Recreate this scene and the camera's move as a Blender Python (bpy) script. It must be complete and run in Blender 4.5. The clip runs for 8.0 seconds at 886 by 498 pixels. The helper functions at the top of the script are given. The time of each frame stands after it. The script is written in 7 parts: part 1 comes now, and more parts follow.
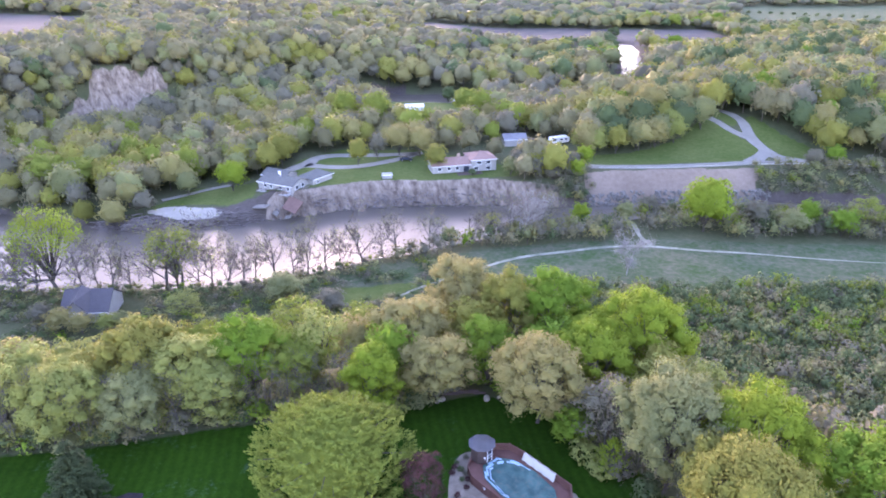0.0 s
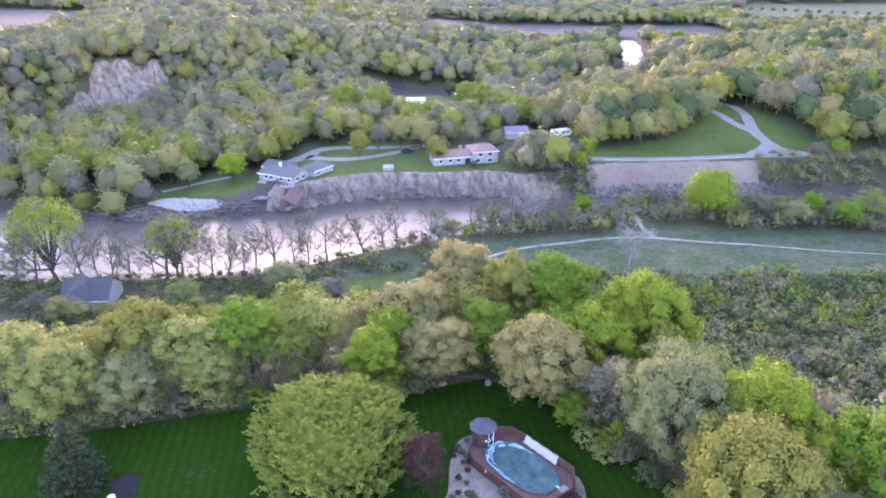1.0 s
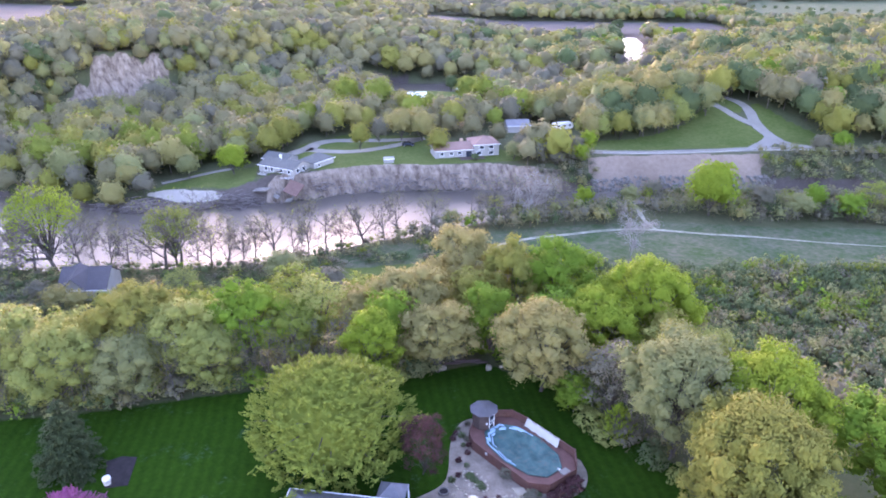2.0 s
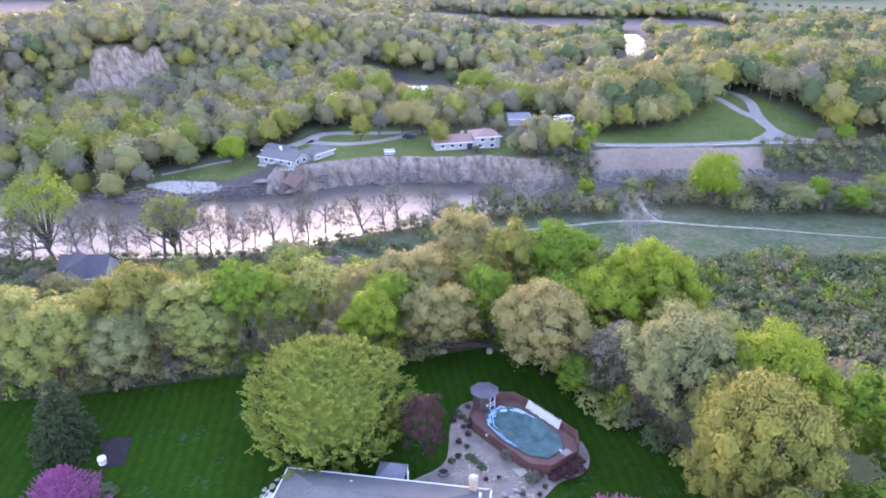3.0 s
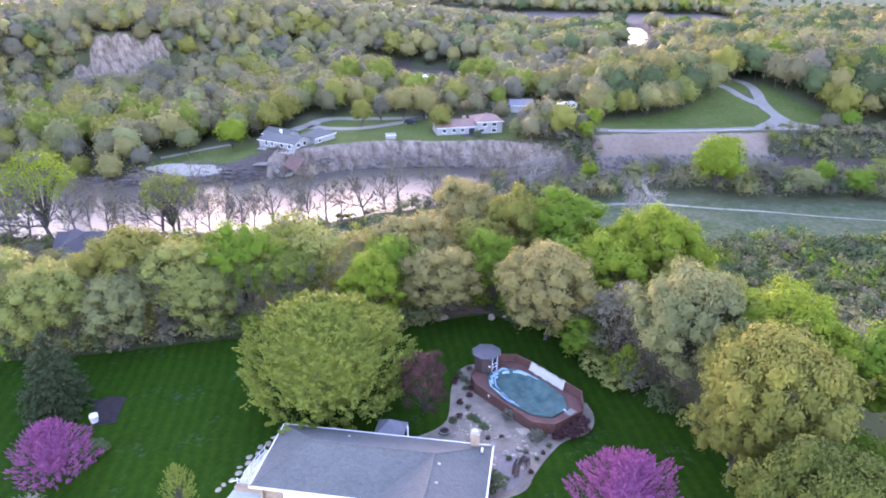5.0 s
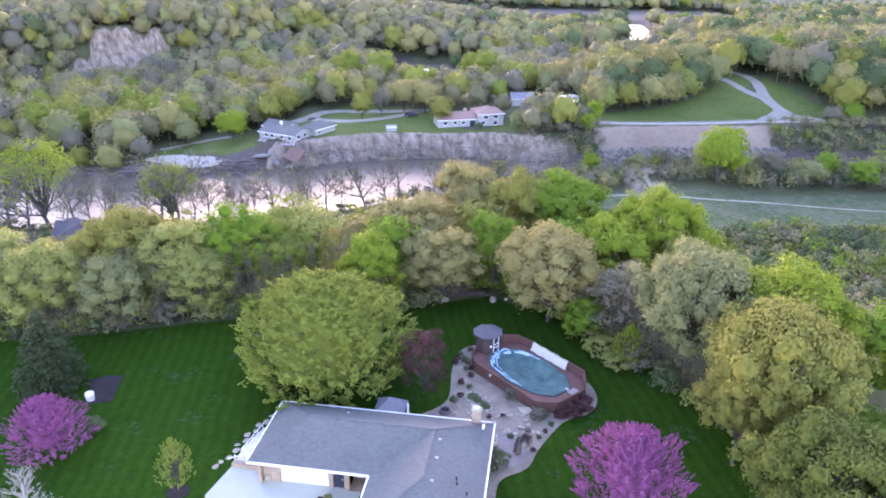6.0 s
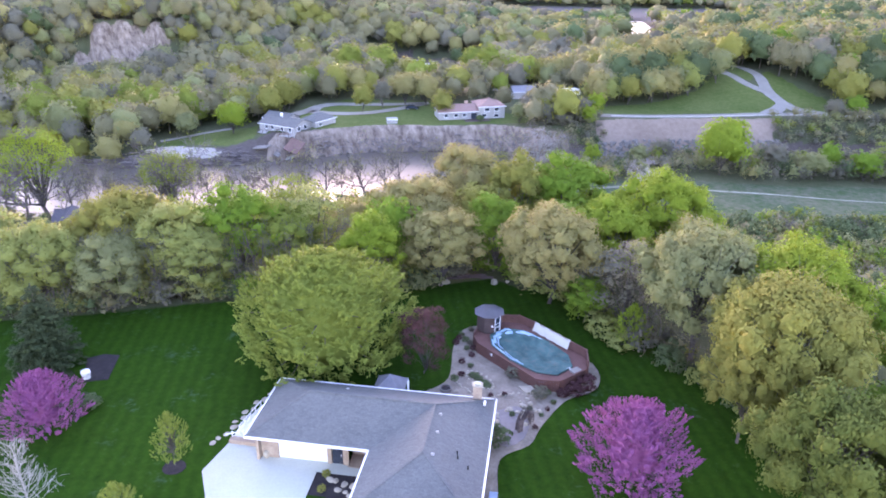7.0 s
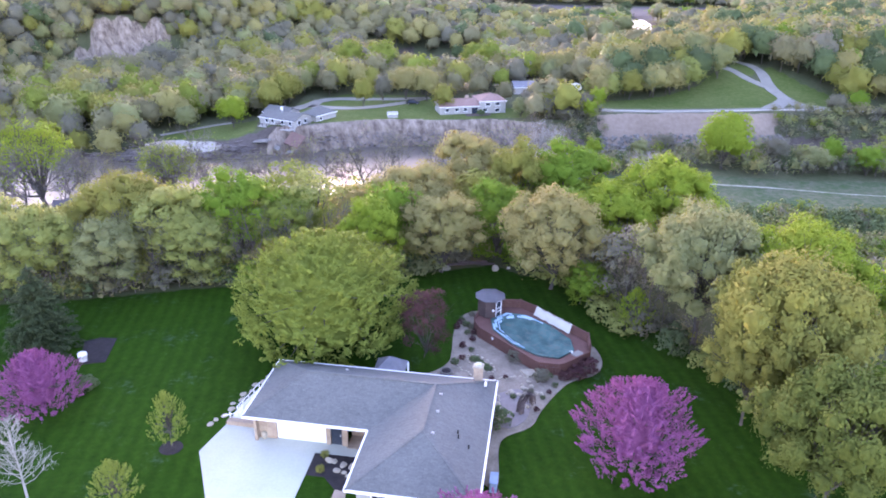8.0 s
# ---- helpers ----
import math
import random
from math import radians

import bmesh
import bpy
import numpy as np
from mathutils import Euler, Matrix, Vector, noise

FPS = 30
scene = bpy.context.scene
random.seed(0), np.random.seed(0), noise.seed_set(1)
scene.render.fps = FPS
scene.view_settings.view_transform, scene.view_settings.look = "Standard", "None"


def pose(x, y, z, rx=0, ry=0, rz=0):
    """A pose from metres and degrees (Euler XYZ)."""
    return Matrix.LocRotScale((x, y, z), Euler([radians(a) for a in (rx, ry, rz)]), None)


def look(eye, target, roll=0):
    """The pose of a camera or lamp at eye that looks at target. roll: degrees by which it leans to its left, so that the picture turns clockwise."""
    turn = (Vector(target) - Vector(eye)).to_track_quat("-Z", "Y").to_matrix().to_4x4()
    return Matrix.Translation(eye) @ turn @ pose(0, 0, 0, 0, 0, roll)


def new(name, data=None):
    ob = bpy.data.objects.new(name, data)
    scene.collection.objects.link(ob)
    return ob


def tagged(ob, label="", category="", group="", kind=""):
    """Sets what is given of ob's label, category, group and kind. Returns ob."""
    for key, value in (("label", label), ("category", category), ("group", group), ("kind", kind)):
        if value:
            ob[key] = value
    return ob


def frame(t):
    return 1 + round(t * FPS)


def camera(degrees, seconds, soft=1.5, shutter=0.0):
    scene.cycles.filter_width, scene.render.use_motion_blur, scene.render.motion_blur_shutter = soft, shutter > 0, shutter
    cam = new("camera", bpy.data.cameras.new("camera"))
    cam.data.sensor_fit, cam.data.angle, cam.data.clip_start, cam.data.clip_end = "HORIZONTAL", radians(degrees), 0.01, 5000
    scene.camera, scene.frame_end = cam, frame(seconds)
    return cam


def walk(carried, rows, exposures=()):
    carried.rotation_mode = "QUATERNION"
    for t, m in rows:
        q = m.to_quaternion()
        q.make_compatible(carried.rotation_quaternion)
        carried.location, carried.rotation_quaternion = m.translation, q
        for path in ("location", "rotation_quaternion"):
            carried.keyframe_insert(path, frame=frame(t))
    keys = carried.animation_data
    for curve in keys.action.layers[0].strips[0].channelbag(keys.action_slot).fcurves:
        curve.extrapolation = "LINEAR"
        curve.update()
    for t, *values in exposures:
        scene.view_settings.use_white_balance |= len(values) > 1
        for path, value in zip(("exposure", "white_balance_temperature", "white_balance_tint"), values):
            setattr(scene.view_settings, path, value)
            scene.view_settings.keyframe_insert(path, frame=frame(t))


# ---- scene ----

cam = camera(64.1, 8.0, soft=1.85)
METRES, EYE, TILT, LEAN, TURN = 20.0, 60.0, -23.6, 0.0, 0.0
ROWS = [
    (0.0, 0.0, 0.0, 0.0, 0.0, 0.0, -0.0),
    (0.5, -0.0001, 0.0232, -0.0522, 0.05, -0.07, -0.03),
    (1.0, -0.0001, 0.0493, -0.109, 0.1, -0.12, -0.1),
    (1.5, 0.001, 0.078, -0.1657, 0.14, -0.15, -0.18),
    (3.0, 0.004, 0.1608, -0.3421, 0.22, -0.22, -0.39),
    (3.5, 0.0038, 0.1866, -0.4019, 0.24, -0.24, -0.45),
    (4.0, 0.0039, 0.2121, -0.4621, 0.25, -0.24, -0.51),
    (4.5, 0.0036, 0.2368, -0.5227, 0.28, -0.26, -0.57),
    (6.0, 0.0023, 0.3119, -0.7032, 0.36, -0.31, -0.72),
    (6.5, 0.0022, 0.3372, -0.7631, 0.39, -0.32, -0.76),
    (7.0, 0.0017, 0.3619, -0.8226, 0.41, -0.33, -0.82),
    (7.5, 0.0019, 0.3832, -0.8753, 0.42, -0.32, -0.87),
    (8.0, 0.0022, 0.3995, -0.9163, 0.45, -0.31, -0.91),
]
walk(cam, [(t, pose(0, 0, EYE, TILT, LEAN, TURN) @ pose(METRES * x, METRES * y, METRES * z, 90 + pitch, roll, yaw)) for t, x, y, z, yaw, pitch, roll in ROWS],
     exposures=[(0.0, 3.58, 6150, 46), (8.0, 3.60, 6300, 45)])

# ---- light: a veiled low sun beyond the valley, and the evening sky ----
SUN_AZ, SUN_EL = -12.0, 10.0
world = bpy.data.worlds.new("evening_sky")
scene.world = world
world.use_nodes = True
wt = world.node_tree
wt.nodes.clear()
sky = wt.nodes.new("ShaderNodeTexSky")
sky.sky_type = "NISHITA"
sky.sun_disc = False
sky.sun_elevation, sky.sun_rotation = radians(SUN_EL), radians(SUN_AZ)
sky.air_density, sky.dust_density, sky.ozone_density = 1.0, 0.8, 1.0
bg = wt.nodes.new("ShaderNodeBackground")
bg.inputs["Strength"].default_value = 0.15
wo = wt.nodes.new("ShaderNodeOutputWorld")
wt.links.new(sky.outputs[0], bg.inputs[0])
wt.links.new(bg.outputs[0], wo.inputs[0])
sun = new("sun", bpy.data.lights.new("sun", "SUN"))
sun.data.energy, sun.data.angle, sun.data.color = 0.5, radians(12), (1.0, 0.86, 0.72)
sun.matrix_world = look((math.sin(radians(SUN_AZ)) * 100, math.cos(radians(SUN_AZ)) * 100, math.tan(radians(SUN_EL)) * 100), (0, 0, 0))

# ---- materials ----
def nodes_of(name):
    m = bpy.data.materials.new(name)
    m.use_nodes = True
    nt = m.node_tree
    nt.nodes.clear()
    out = nt.nodes.new("ShaderNodeOutputMaterial")
    return m, nt, out


def noise_node(nt, scale, detail=4.0, rough=0.6, vec=None):
    n = nt.nodes.new("ShaderNodeTexNoise")
    n.inputs["Scale"].default_value = scale
    n.inputs["Detail"].default_value = detail
    n.inputs["Roughness"].default_value = rough
    if vec is not None:
        nt.links.new(vec, n.inputs["Vector"])
    return n.outputs[0]


def ramp(nt, fac, lo, hi):
    n = nt.nodes.new("ShaderNodeMapRange")
    n.inputs["From Min"].default_value, n.inputs["From Max"].default_value = lo, hi
    nt.links.new(fac, n.inputs["Value"])
    return n.outputs[0]


def mixc(nt, fac, a, b):
    n = nt.nodes.new("ShaderNodeMix")
    n.data_type = "RGBA"
    if isinstance(fac, float):
        n.inputs["Factor"].default_value = fac
    else:
        nt.links.new(fac, n.inputs["Factor"])
    for key, v in (("A", a), ("B", b)):
        sock = [s for s in n.inputs if s.name == key and s.type == "RGBA"][0]
        if isinstance(v, tuple):
            sock.default_value = (*v, 1)
        else:
            nt.links.new(v, sock)
    return [s for s in n.outputs if s.type == "RGBA"][0]


def calc(nt, op, a, b):
    n = nt.nodes.new("ShaderNodeMath")
    n.operation = op
    for i, v in enumerate((a, b)):
        if isinstance(v, (int, float)):
            n.inputs[i].default_value = v
        else:
            nt.links.new(v, n.inputs[i])
    return n.outputs[0]


def place(nt):
    return nt.nodes.new("ShaderNodeNewGeometry").outputs["Position"]


def objspace(nt):
    return nt.nodes.new("ShaderNodeTexCoord").outputs["Object"]


def attr(nt, name):
    n = nt.nodes.new("ShaderNodeAttribute")
    n.attribute_name = name
    return n.outputs["Fac"]


def finish(nt, out, col, rough=0.8, metal=0.0, spec=0.3, bump=None, strength=0.3, dist=0.02):
    b = nt.nodes.new("ShaderNodeBsdfPrincipled")
    if isinstance(col, tuple):
        b.inputs["Base Color"].default_value = (*col, 1)
    else:
        nt.links.new(col, b.inputs["Base Color"])
    if isinstance(rough, float):
        b.inputs["Roughness"].default_value = rough
    else:
        nt.links.new(rough, b.inputs["Roughness"])
    b.inputs["Metallic"].default_value = metal
    b.inputs["Specular IOR Level"].default_value = spec
    if bump is not None:
        n = nt.nodes.new("ShaderNodeBump")
        n.inputs["Strength"].default_value = strength
        n.inputs["Distance"].default_value = dist
        nt.links.new(bump, n.inputs["Height"])
        nt.links.new(n.outputs[0], b.inputs["Normal"])
    nt.links.new(b.outputs[0], out.inputs["Surface"])
    return b


def plain(name, c1, c2, s1=0.6, s2=9.0, rough=0.8, metal=0.0, spec=0.3, bump=0.3, dist=0.02):
    """Two tones mixed by a coarse and a fine noise, with fine relief."""
    m, nt, out = nodes_of(name)
    p = place(nt)
    big, fine = noise_node(nt, s1, 5, 0.6, p), noise_node(nt, s2, 6, 0.65, p)
    f = ramp(nt, calc(nt, "ADD", calc(nt, "MULTIPLY", big, 0.6), calc(nt, "MULTIPLY", fine, 0.4)), 0.32, 0.68)
    finish(nt, out, mixc(nt, f, c1, c2), rough, metal, spec, fine, bump, dist)
    return m


def leaf(name, c1, c2, c3, through_light=0.28):
    """Foliage: leaves and clumps take tones of their own, broad patches shift towards c3, each tree is a little lighter or darker, and light passes through in part."""
    m, nt, out = nodes_of(name)
    isl = nt.nodes.new("ShaderNodeNewGeometry").outputs["Random Per Island"]
    rnd = nt.nodes.new("ShaderNodeObjectInfo").outputs["Random"]
    p = place(nt)
    patch = ramp(nt, noise_node(nt, 0.16, 3, 0.6, p), 0.38, 0.68)
    clump = noise_node(nt, 1.5, 4, 0.72, p)
    grain = ramp(nt, clump, 0.33, 0.67)
    a = mixc(nt, calc(nt, "ADD", calc(nt, "MULTIPLY", isl, 0.3), calc(nt, "MULTIPLY", grain, 0.7)), c1, c2)
    f = calc(nt, "ADD", calc(nt, "MULTIPLY", patch, 0.55), calc(nt, "MULTIPLY", rnd, 0.3))
    hs = nt.nodes.new("ShaderNodeHueSaturation")
    nt.links.new(mixc(nt, f, a, c3), hs.inputs["Color"])
    nt.links.new(calc(nt, "ADD", 1.0, calc(nt, "MULTIPLY", attr(nt, "tone"), 0.15)), hs.inputs["Value"])
    col = hs.outputs["Color"]
    b = nt.nodes.new("ShaderNodeBsdfPrincipled")
    nt.links.new(col, b.inputs["Base Color"])
    b.inputs["Roughness"].default_value = 0.75
    b.inputs["Specular IOR Level"].default_value = 0.06
    bp = nt.nodes.new("ShaderNodeBump")
    bp.inputs["Strength"].default_value, bp.inputs["Distance"].default_value = 0.55, 0.35
    nt.links.new(clump, bp.inputs["Height"])
    nt.links.new(bp.outputs[0], b.inputs["Normal"])
    tr = nt.nodes.new("ShaderNodeBsdfTranslucent")
    nt.links.new(col, tr.inputs["Color"])
    mx = nt.nodes.new("ShaderNodeMixShader")
    mx.inputs[0].default_value = through_light
    nt.links.new(b.outputs[0], mx.inputs[1])
    nt.links.new(tr.outputs[0], mx.inputs[2])
    nt.links.new(mx.outputs[0], out.inputs["Surface"])
    return m


def ground_mat():
    m, nt, out = nodes_of("ground_cover")
    p = place(nt)
    n1, n2, n3 = noise_node(nt, 0.05, 5, 0.6, p), noise_node(nt, 0.7, 6, 0.65, p), noise_node(nt, 6.0, 5, 0.7, p)
    both = calc(nt, "ADD", calc(nt, "MULTIPLY", n1, 0.5), calc(nt, "MULTIPLY", n2, 0.5))
    t = ramp(nt, both, 0.36, 0.64)

    def edge(name, soft=0.25):
        a = calc(nt, "ADD", attr(nt, name), calc(nt, "MULTIPLY", calc(nt, "SUBTRACT", n2, 0.5), 0.5))
        return ramp(nt, a, 0.5 - soft / 2, 0.5 + soft / 2)

    col = mixc(nt, t, (0.058, 0.072, 0.034), (0.098, 0.104, 0.060))
    mpatch = ramp(nt, calc(nt, "ADD", calc(nt, "MULTIPLY", n2, 0.5), calc(nt, "MULTIPLY", noise_node(nt, 0.13, 6, 0.7, p), 0.5)), 0.40, 0.60)
    meadow = mixc(nt, mpatch, (0.038, 0.074, 0.026), (0.108, 0.112, 0.078))
    col = mixc(nt, edge("meadow", 0.4), col, meadow)
    field = mixc(nt, t, (0.088, 0.078, 0.074), (0.118, 0.104, 0.098))
    col = mixc(nt, edge("field"), col, field)
    # mown lawn: lanes, mottling and thin pale patches
    wv = nt.nodes.new("ShaderNodeTexWave")
    wv.bands_direction = "X"
    wv.inputs["Scale"].default_value, wv.inputs["Distortion"].default_value = 0.24, 2.6
    wv.inputs["Detail"].default_value, wv.inputs["Detail Scale"].default_value = 3.0, 0.6
    lanes = nt.nodes.new("ShaderNodeMapping")
    lanes.inputs["Rotation"].default_value = (0, 0, radians(-8))
    nt.links.new(p, lanes.inputs["Vector"])
    nt.links.new(lanes.outputs[0], wv.inputs["Vector"])
    mott = ramp(nt, noise_node(nt, 1.9, 6, 0.75, p), 0.32, 0.70)
    stripes = calc(nt, "ADD", calc(nt, "MULTIPLY", calc(nt, "MULTIPLY", wv.outputs["Fac"], n1), 0.34), calc(nt, "ADD", calc(nt, "MULTIPLY", t, 0.40), calc(nt, "MULTIPLY", mott, 0.42)))
    lawn = mixc(nt, stripes, (0.0048, 0.022, 0.0012), (0.023, 0.069, 0.005))
    thin = ramp(nt, calc(nt, "ADD", calc(nt, "MULTIPLY", noise_node(nt, 0.22, 6, 0.7, p), 0.6), calc(nt, "MULTIPLY", mott, 0.16)), 0.44, 0.54)
    lawn = mixc(nt, calc(nt, "MULTIPLY", thin, 0.6), lawn, (0.060, 0.105, 0.062))
    col = mixc(nt, edge("lawn", 0.15), col, lawn)
    turf = mixc(nt, t, (0.054, 0.088, 0.020), (0.105, 0.126, 0.042))
    col = mixc(nt, edge("far_lawn", 0.15), col, turf)
    # bare eroded bank with layers and rain streaks
    sep = nt.nodes.new("ShaderNodeSeparateXYZ")
    nt.links.new(p, sep.inputs[0])
    cmb = nt.nodes.new("ShaderNodeCombineXYZ")
    nt.links.new(calc(nt, "ADD", calc(nt, "MULTIPLY", sep.outputs[0], 0.42), calc(nt, "MULTIPLY", sep.outputs[2], 0.10)), cmb.inputs[0])
    nt.links.new(calc(nt, "MULTIPLY", sep.outputs[1], 0.3), cmb.inputs[1])
    nt.links.new(calc(nt, "MULTIPLY", sep.outputs[2], 0.16), cmb.inputs[2])
    streak = noise_node(nt, 1.0, 6, 0.7, cmb.outputs[0])
    cmb2 = nt.nodes.new("ShaderNodeCombineXYZ")
    nt.links.new(calc(nt, "MULTIPLY", sep.outputs[2], 0.6), cmb2.inputs[2])
    nt.links.new(calc(nt, "MULTIPLY", sep.outputs[0], 0.04), cmb2.inputs[0])
    layer = noise_node(nt, 1.0, 3, 0.6, cmb2.outputs[0])
    sf = ramp(nt, calc(nt, "ADD", calc(nt, "MULTIPLY", streak, 0.85), calc(nt, "MULTIPLY", layer, 0.15)), 0.38, 0.62)
    soil = mixc(nt, sf, (0.105, 0.080, 0.064), (0.305, 0.250, 0.206))
    col = mixc(nt, edge("soil", 0.2), col, soil)
    straw = mixc(nt, t, (0.175, 0.132, 0.102), (0.26, 0.205, 0.165))
    col = mixc(nt, edge("straw", 0.2), col, straw)
    mud = mixc(nt, t, (0.066, 0.055, 0.048), (0.117, 0.098, 0.090))
    col = mixc(nt, edge("mud", 0.3), col, mud)
    sand = mixc(nt, t, (0.27, 0.25, 0.22), (0.40, 0.37, 0.33))
    col = mixc(nt, edge("sand", 0.2), col, sand)
    finish(nt, out, col, 0.95, 0.0, 0.06, calc(nt, "ADD", n2, calc(nt, "MULTIPLY", n3, 0.3)), 0.5, 0.25)
    return m


def water_mat():
    m, nt, out = nodes_of("river_water")
    p = place(nt)
    r1, r2 = noise_node(nt, 0.5, 4, 0.6, p), noise_node(nt, 0.05, 3, 0.6, p)
    col = mixc(nt, r2, (0.078, 0.066, 0.054), (0.122, 0.106, 0.090))
    b = finish(nt, out, col, 0.30, 0.0, 0.36, r1, 0.4, 0.12)
    b.inputs["IOR"].default_value = 1.33
    return m


def shingle_mat(name, c1, c2):
    m, nt, out = nodes_of(name)
    p = objspace(nt)
    br = nt.nodes.new("ShaderNodeTexBrick")
    nt.links.new(p, br.inputs["Vector"])
    br.inputs["Scale"].default_value = 1.0
    br.inputs["Brick Width"].default_value, br.inputs["Row Height"].default_value = 0.34, 0.15
    br.inputs["Mortar Size"].default_value = 0.008
    br.inputs["Color1"].default_value, br.inputs["Color2"].default_value = (0.2, 0.2, 0.2, 1), (0.9, 0.9, 0.9, 1)
    br.inputs["Mortar"].default_value = (0.35, 0.35, 0.35, 1)
    big, fine = noise_node(nt, 0.35, 4, 0.6, p), noise_node(nt, 6.5, 6, 0.75, p)
    f = calc(nt, "ADD", calc(nt, "MULTIPLY", br.outputs["Color"], 0.35), calc(nt, "MULTIPLY", ramp(nt, calc(nt, "ADD", calc(nt, "MULTIPLY", big, 0.3), calc(nt, "MULTIPLY", fine, 0.7)), 0.34, 0.66), 0.65))
    finish(nt, out, mixc(nt, f, c1, c2), 0.85, 0.0, 0.25, br.outputs["Color"], 0.4, 0.015)
    return m


def cover_mat():
    m, nt, out = nodes_of("pool_cover_sheet")
    p = objspace(nt)
    n = noise_node(nt, 0.8, 5, 0.6, p)
    st = ramp(nt, noise_node(nt, 1.6, 6, 0.7, p), 0.5, 0.72)
    col = mixc(nt, ramp(nt, n, 0.35, 0.65), (0.030, 0.082, 0.080), (0.068, 0.146, 0.140))
    col = mixc(nt, calc(nt, "MULTIPLY", st, 0.8), col, (0.12, 0.108, 0.092))
    finish(nt, out, col, 0.7, 0.0, 0.2, n, 0.5, 0.06)
    return m


M_GROUND, M_WATER = ground_mat(), water_mat()
M_LEAF = {
    "moss": leaf("dark_olive_leaves", (0.085, 0.112, 0.026), (0.150, 0.176, 0.042), (0.118, 0.142, 0.034)),
    "lime": leaf("lime_leaves", (0.135, 0.212, 0.018), (0.222, 0.300, 0.034), (0.182, 0.244, 0.026)),
    "green": leaf("bright_green_leaves", (0.088, 0.180, 0.018), (0.162, 0.256, 0.030), (0.136, 0.210, 0.026)),
    "maple": leaf("maple_leaves", (0.134, 0.178, 0.032), (0.208, 0.252, 0.050), (0.165, 0.202, 0.036)),
    "olive": leaf("olive_leaves", (0.188, 0.215, 0.061), (0.261, 0.287, 0.086), (0.218, 0.246, 0.068)),
    "gold": leaf("golden_olive_leaves", (0.180, 0.184, 0.044), (0.253, 0.243, 0.062), (0.196, 0.207, 0.047)),
    "tan": leaf("tan_buds", (0.235, 0.208, 0.083), (0.309, 0.273, 0.115), (0.247, 0.232, 0.083)),
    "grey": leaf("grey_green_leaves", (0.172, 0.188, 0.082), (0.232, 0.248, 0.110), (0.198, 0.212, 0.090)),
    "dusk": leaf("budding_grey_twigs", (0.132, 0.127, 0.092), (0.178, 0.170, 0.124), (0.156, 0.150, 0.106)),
    "pink": leaf("magenta_blossom", (0.17, 0.045, 0.130), (0.37, 0.135, 0.290), (0.26, 0.085, 0.205), 0.3),
    "needle": leaf("dark_spruce_needles", (0.030, 0.044, 0.020), (0.060, 0.080, 0.036), (0.038, 0.055, 0.025), 0.1),
    "red": leaf("dark_red_young_leaves", (0.062, 0.028, 0.031), (0.104, 0.050, 0.052), (0.078, 0.038, 0.039)),
    "shrub": leaf("shrub_leaves", (0.065, 0.104, 0.041), (0.113, 0.153, 0.066), (0.092, 0.117, 0.059)),
    # greyer than the near leaves: part of the distance haze is in this colour
    "sage": leaf("haze_greyed_sage_leaves", (0.168, 0.163, 0.083), (0.242, 0.226, 0.121), (0.204, 0.188, 0.105)),
    "fern": leaf("deep_green_leaves", (0.070, 0.105, 0.046), (0.112, 0.152, 0.068), (0.096, 0.132, 0.060)),
    "pale": leaf("pale_twigs", (0.20, 0.195, 0.19), (0.30, 0.295, 0.29), (0.25, 0.245, 0.23), 0.2),
}
M_BARK = plain("bark", (0.052, 0.046, 0.042), (0.125, 0.112, 0.100), 1.2, 14, 0.95, bump=0.6)
M_GREY_BARK = plain("grey_bark", (0.075, 0.068, 0.064), (0.17, 0.155, 0.145), 1.2, 14, 0.95, bump=0.6)
M_PALE_BARK = plain("pale_bark", (0.210, 0.203, 0.195), (0.345, 0.338, 0.330), 1.2, 14, 0.9)
M_ROOF = shingle_mat("grey_shingles", (0.068, 0.071, 0.070), (0.150, 0.153, 0.150))
M_ROOF_RED = shingle_mat("brown_red_shingles", (0.187, 0.111, 0.093), (0.306, 0.204, 0.178))
M_WHITE = plain("white_paint", (0.684, 0.694, 0.703), (0.779, 0.779, 0.788), 0.8, 12, 0.55, bump=0.05)
M_SIDING = plain("white_siding", (0.28, 0.272, 0.262), (0.37, 0.362, 0.35), 0.5, 8, 0.7, bump=0.1)
M_BRICK = plain("tan_brick", (0.255, 0.178, 0.128), (0.408, 0.323, 0.246), 2.0, 16, 0.85)
M_CONC = plain("pale_concrete", (0.365, 0.378, 0.325), (0.465, 0.478, 0.415), 0.22, 5, 0.8, bump=0.1)
M_GRAVEL = plain("pink_grey_gravel", (0.120, 0.100, 0.078), (0.305, 0.262, 0.212), 0.55, 5.0, 0.95, bump=0.8, dist=0.04)
M_MULCH = plain("dark_mulch", (0.013, 0.011, 0.012), (0.040, 0.032, 0.034), 1.0, 12, 0.95, bump=0.8, dist=0.04)
M_DECK = plain("red_brown_deck_wood", (0.096, 0.044, 0.036), (0.160, 0.080, 0.067), 0.9, 10, 0.7)
M_TAR = plain("grey_asphalt", (0.17, 0.160, 0.140), (0.26, 0.246, 0.220), 0.2, 6, 0.9)
M_TRACK = plain("pale_gravel_track", (0.085, 0.105, 0.06), (0.36, 0.35, 0.30), 0.30, 1.6, 0.95)
M_ROCK = plain("cream_limestone", (0.26, 0.225, 0.17), (0.43, 0.385, 0.305), 1.5, 9, 0.85, bump=0.6)
M_RIPRAP = plain("grey_riprap_stone", (0.10, 0.093, 0.084), (0.235, 0.220, 0.200), 0.8, 5, 0.9)
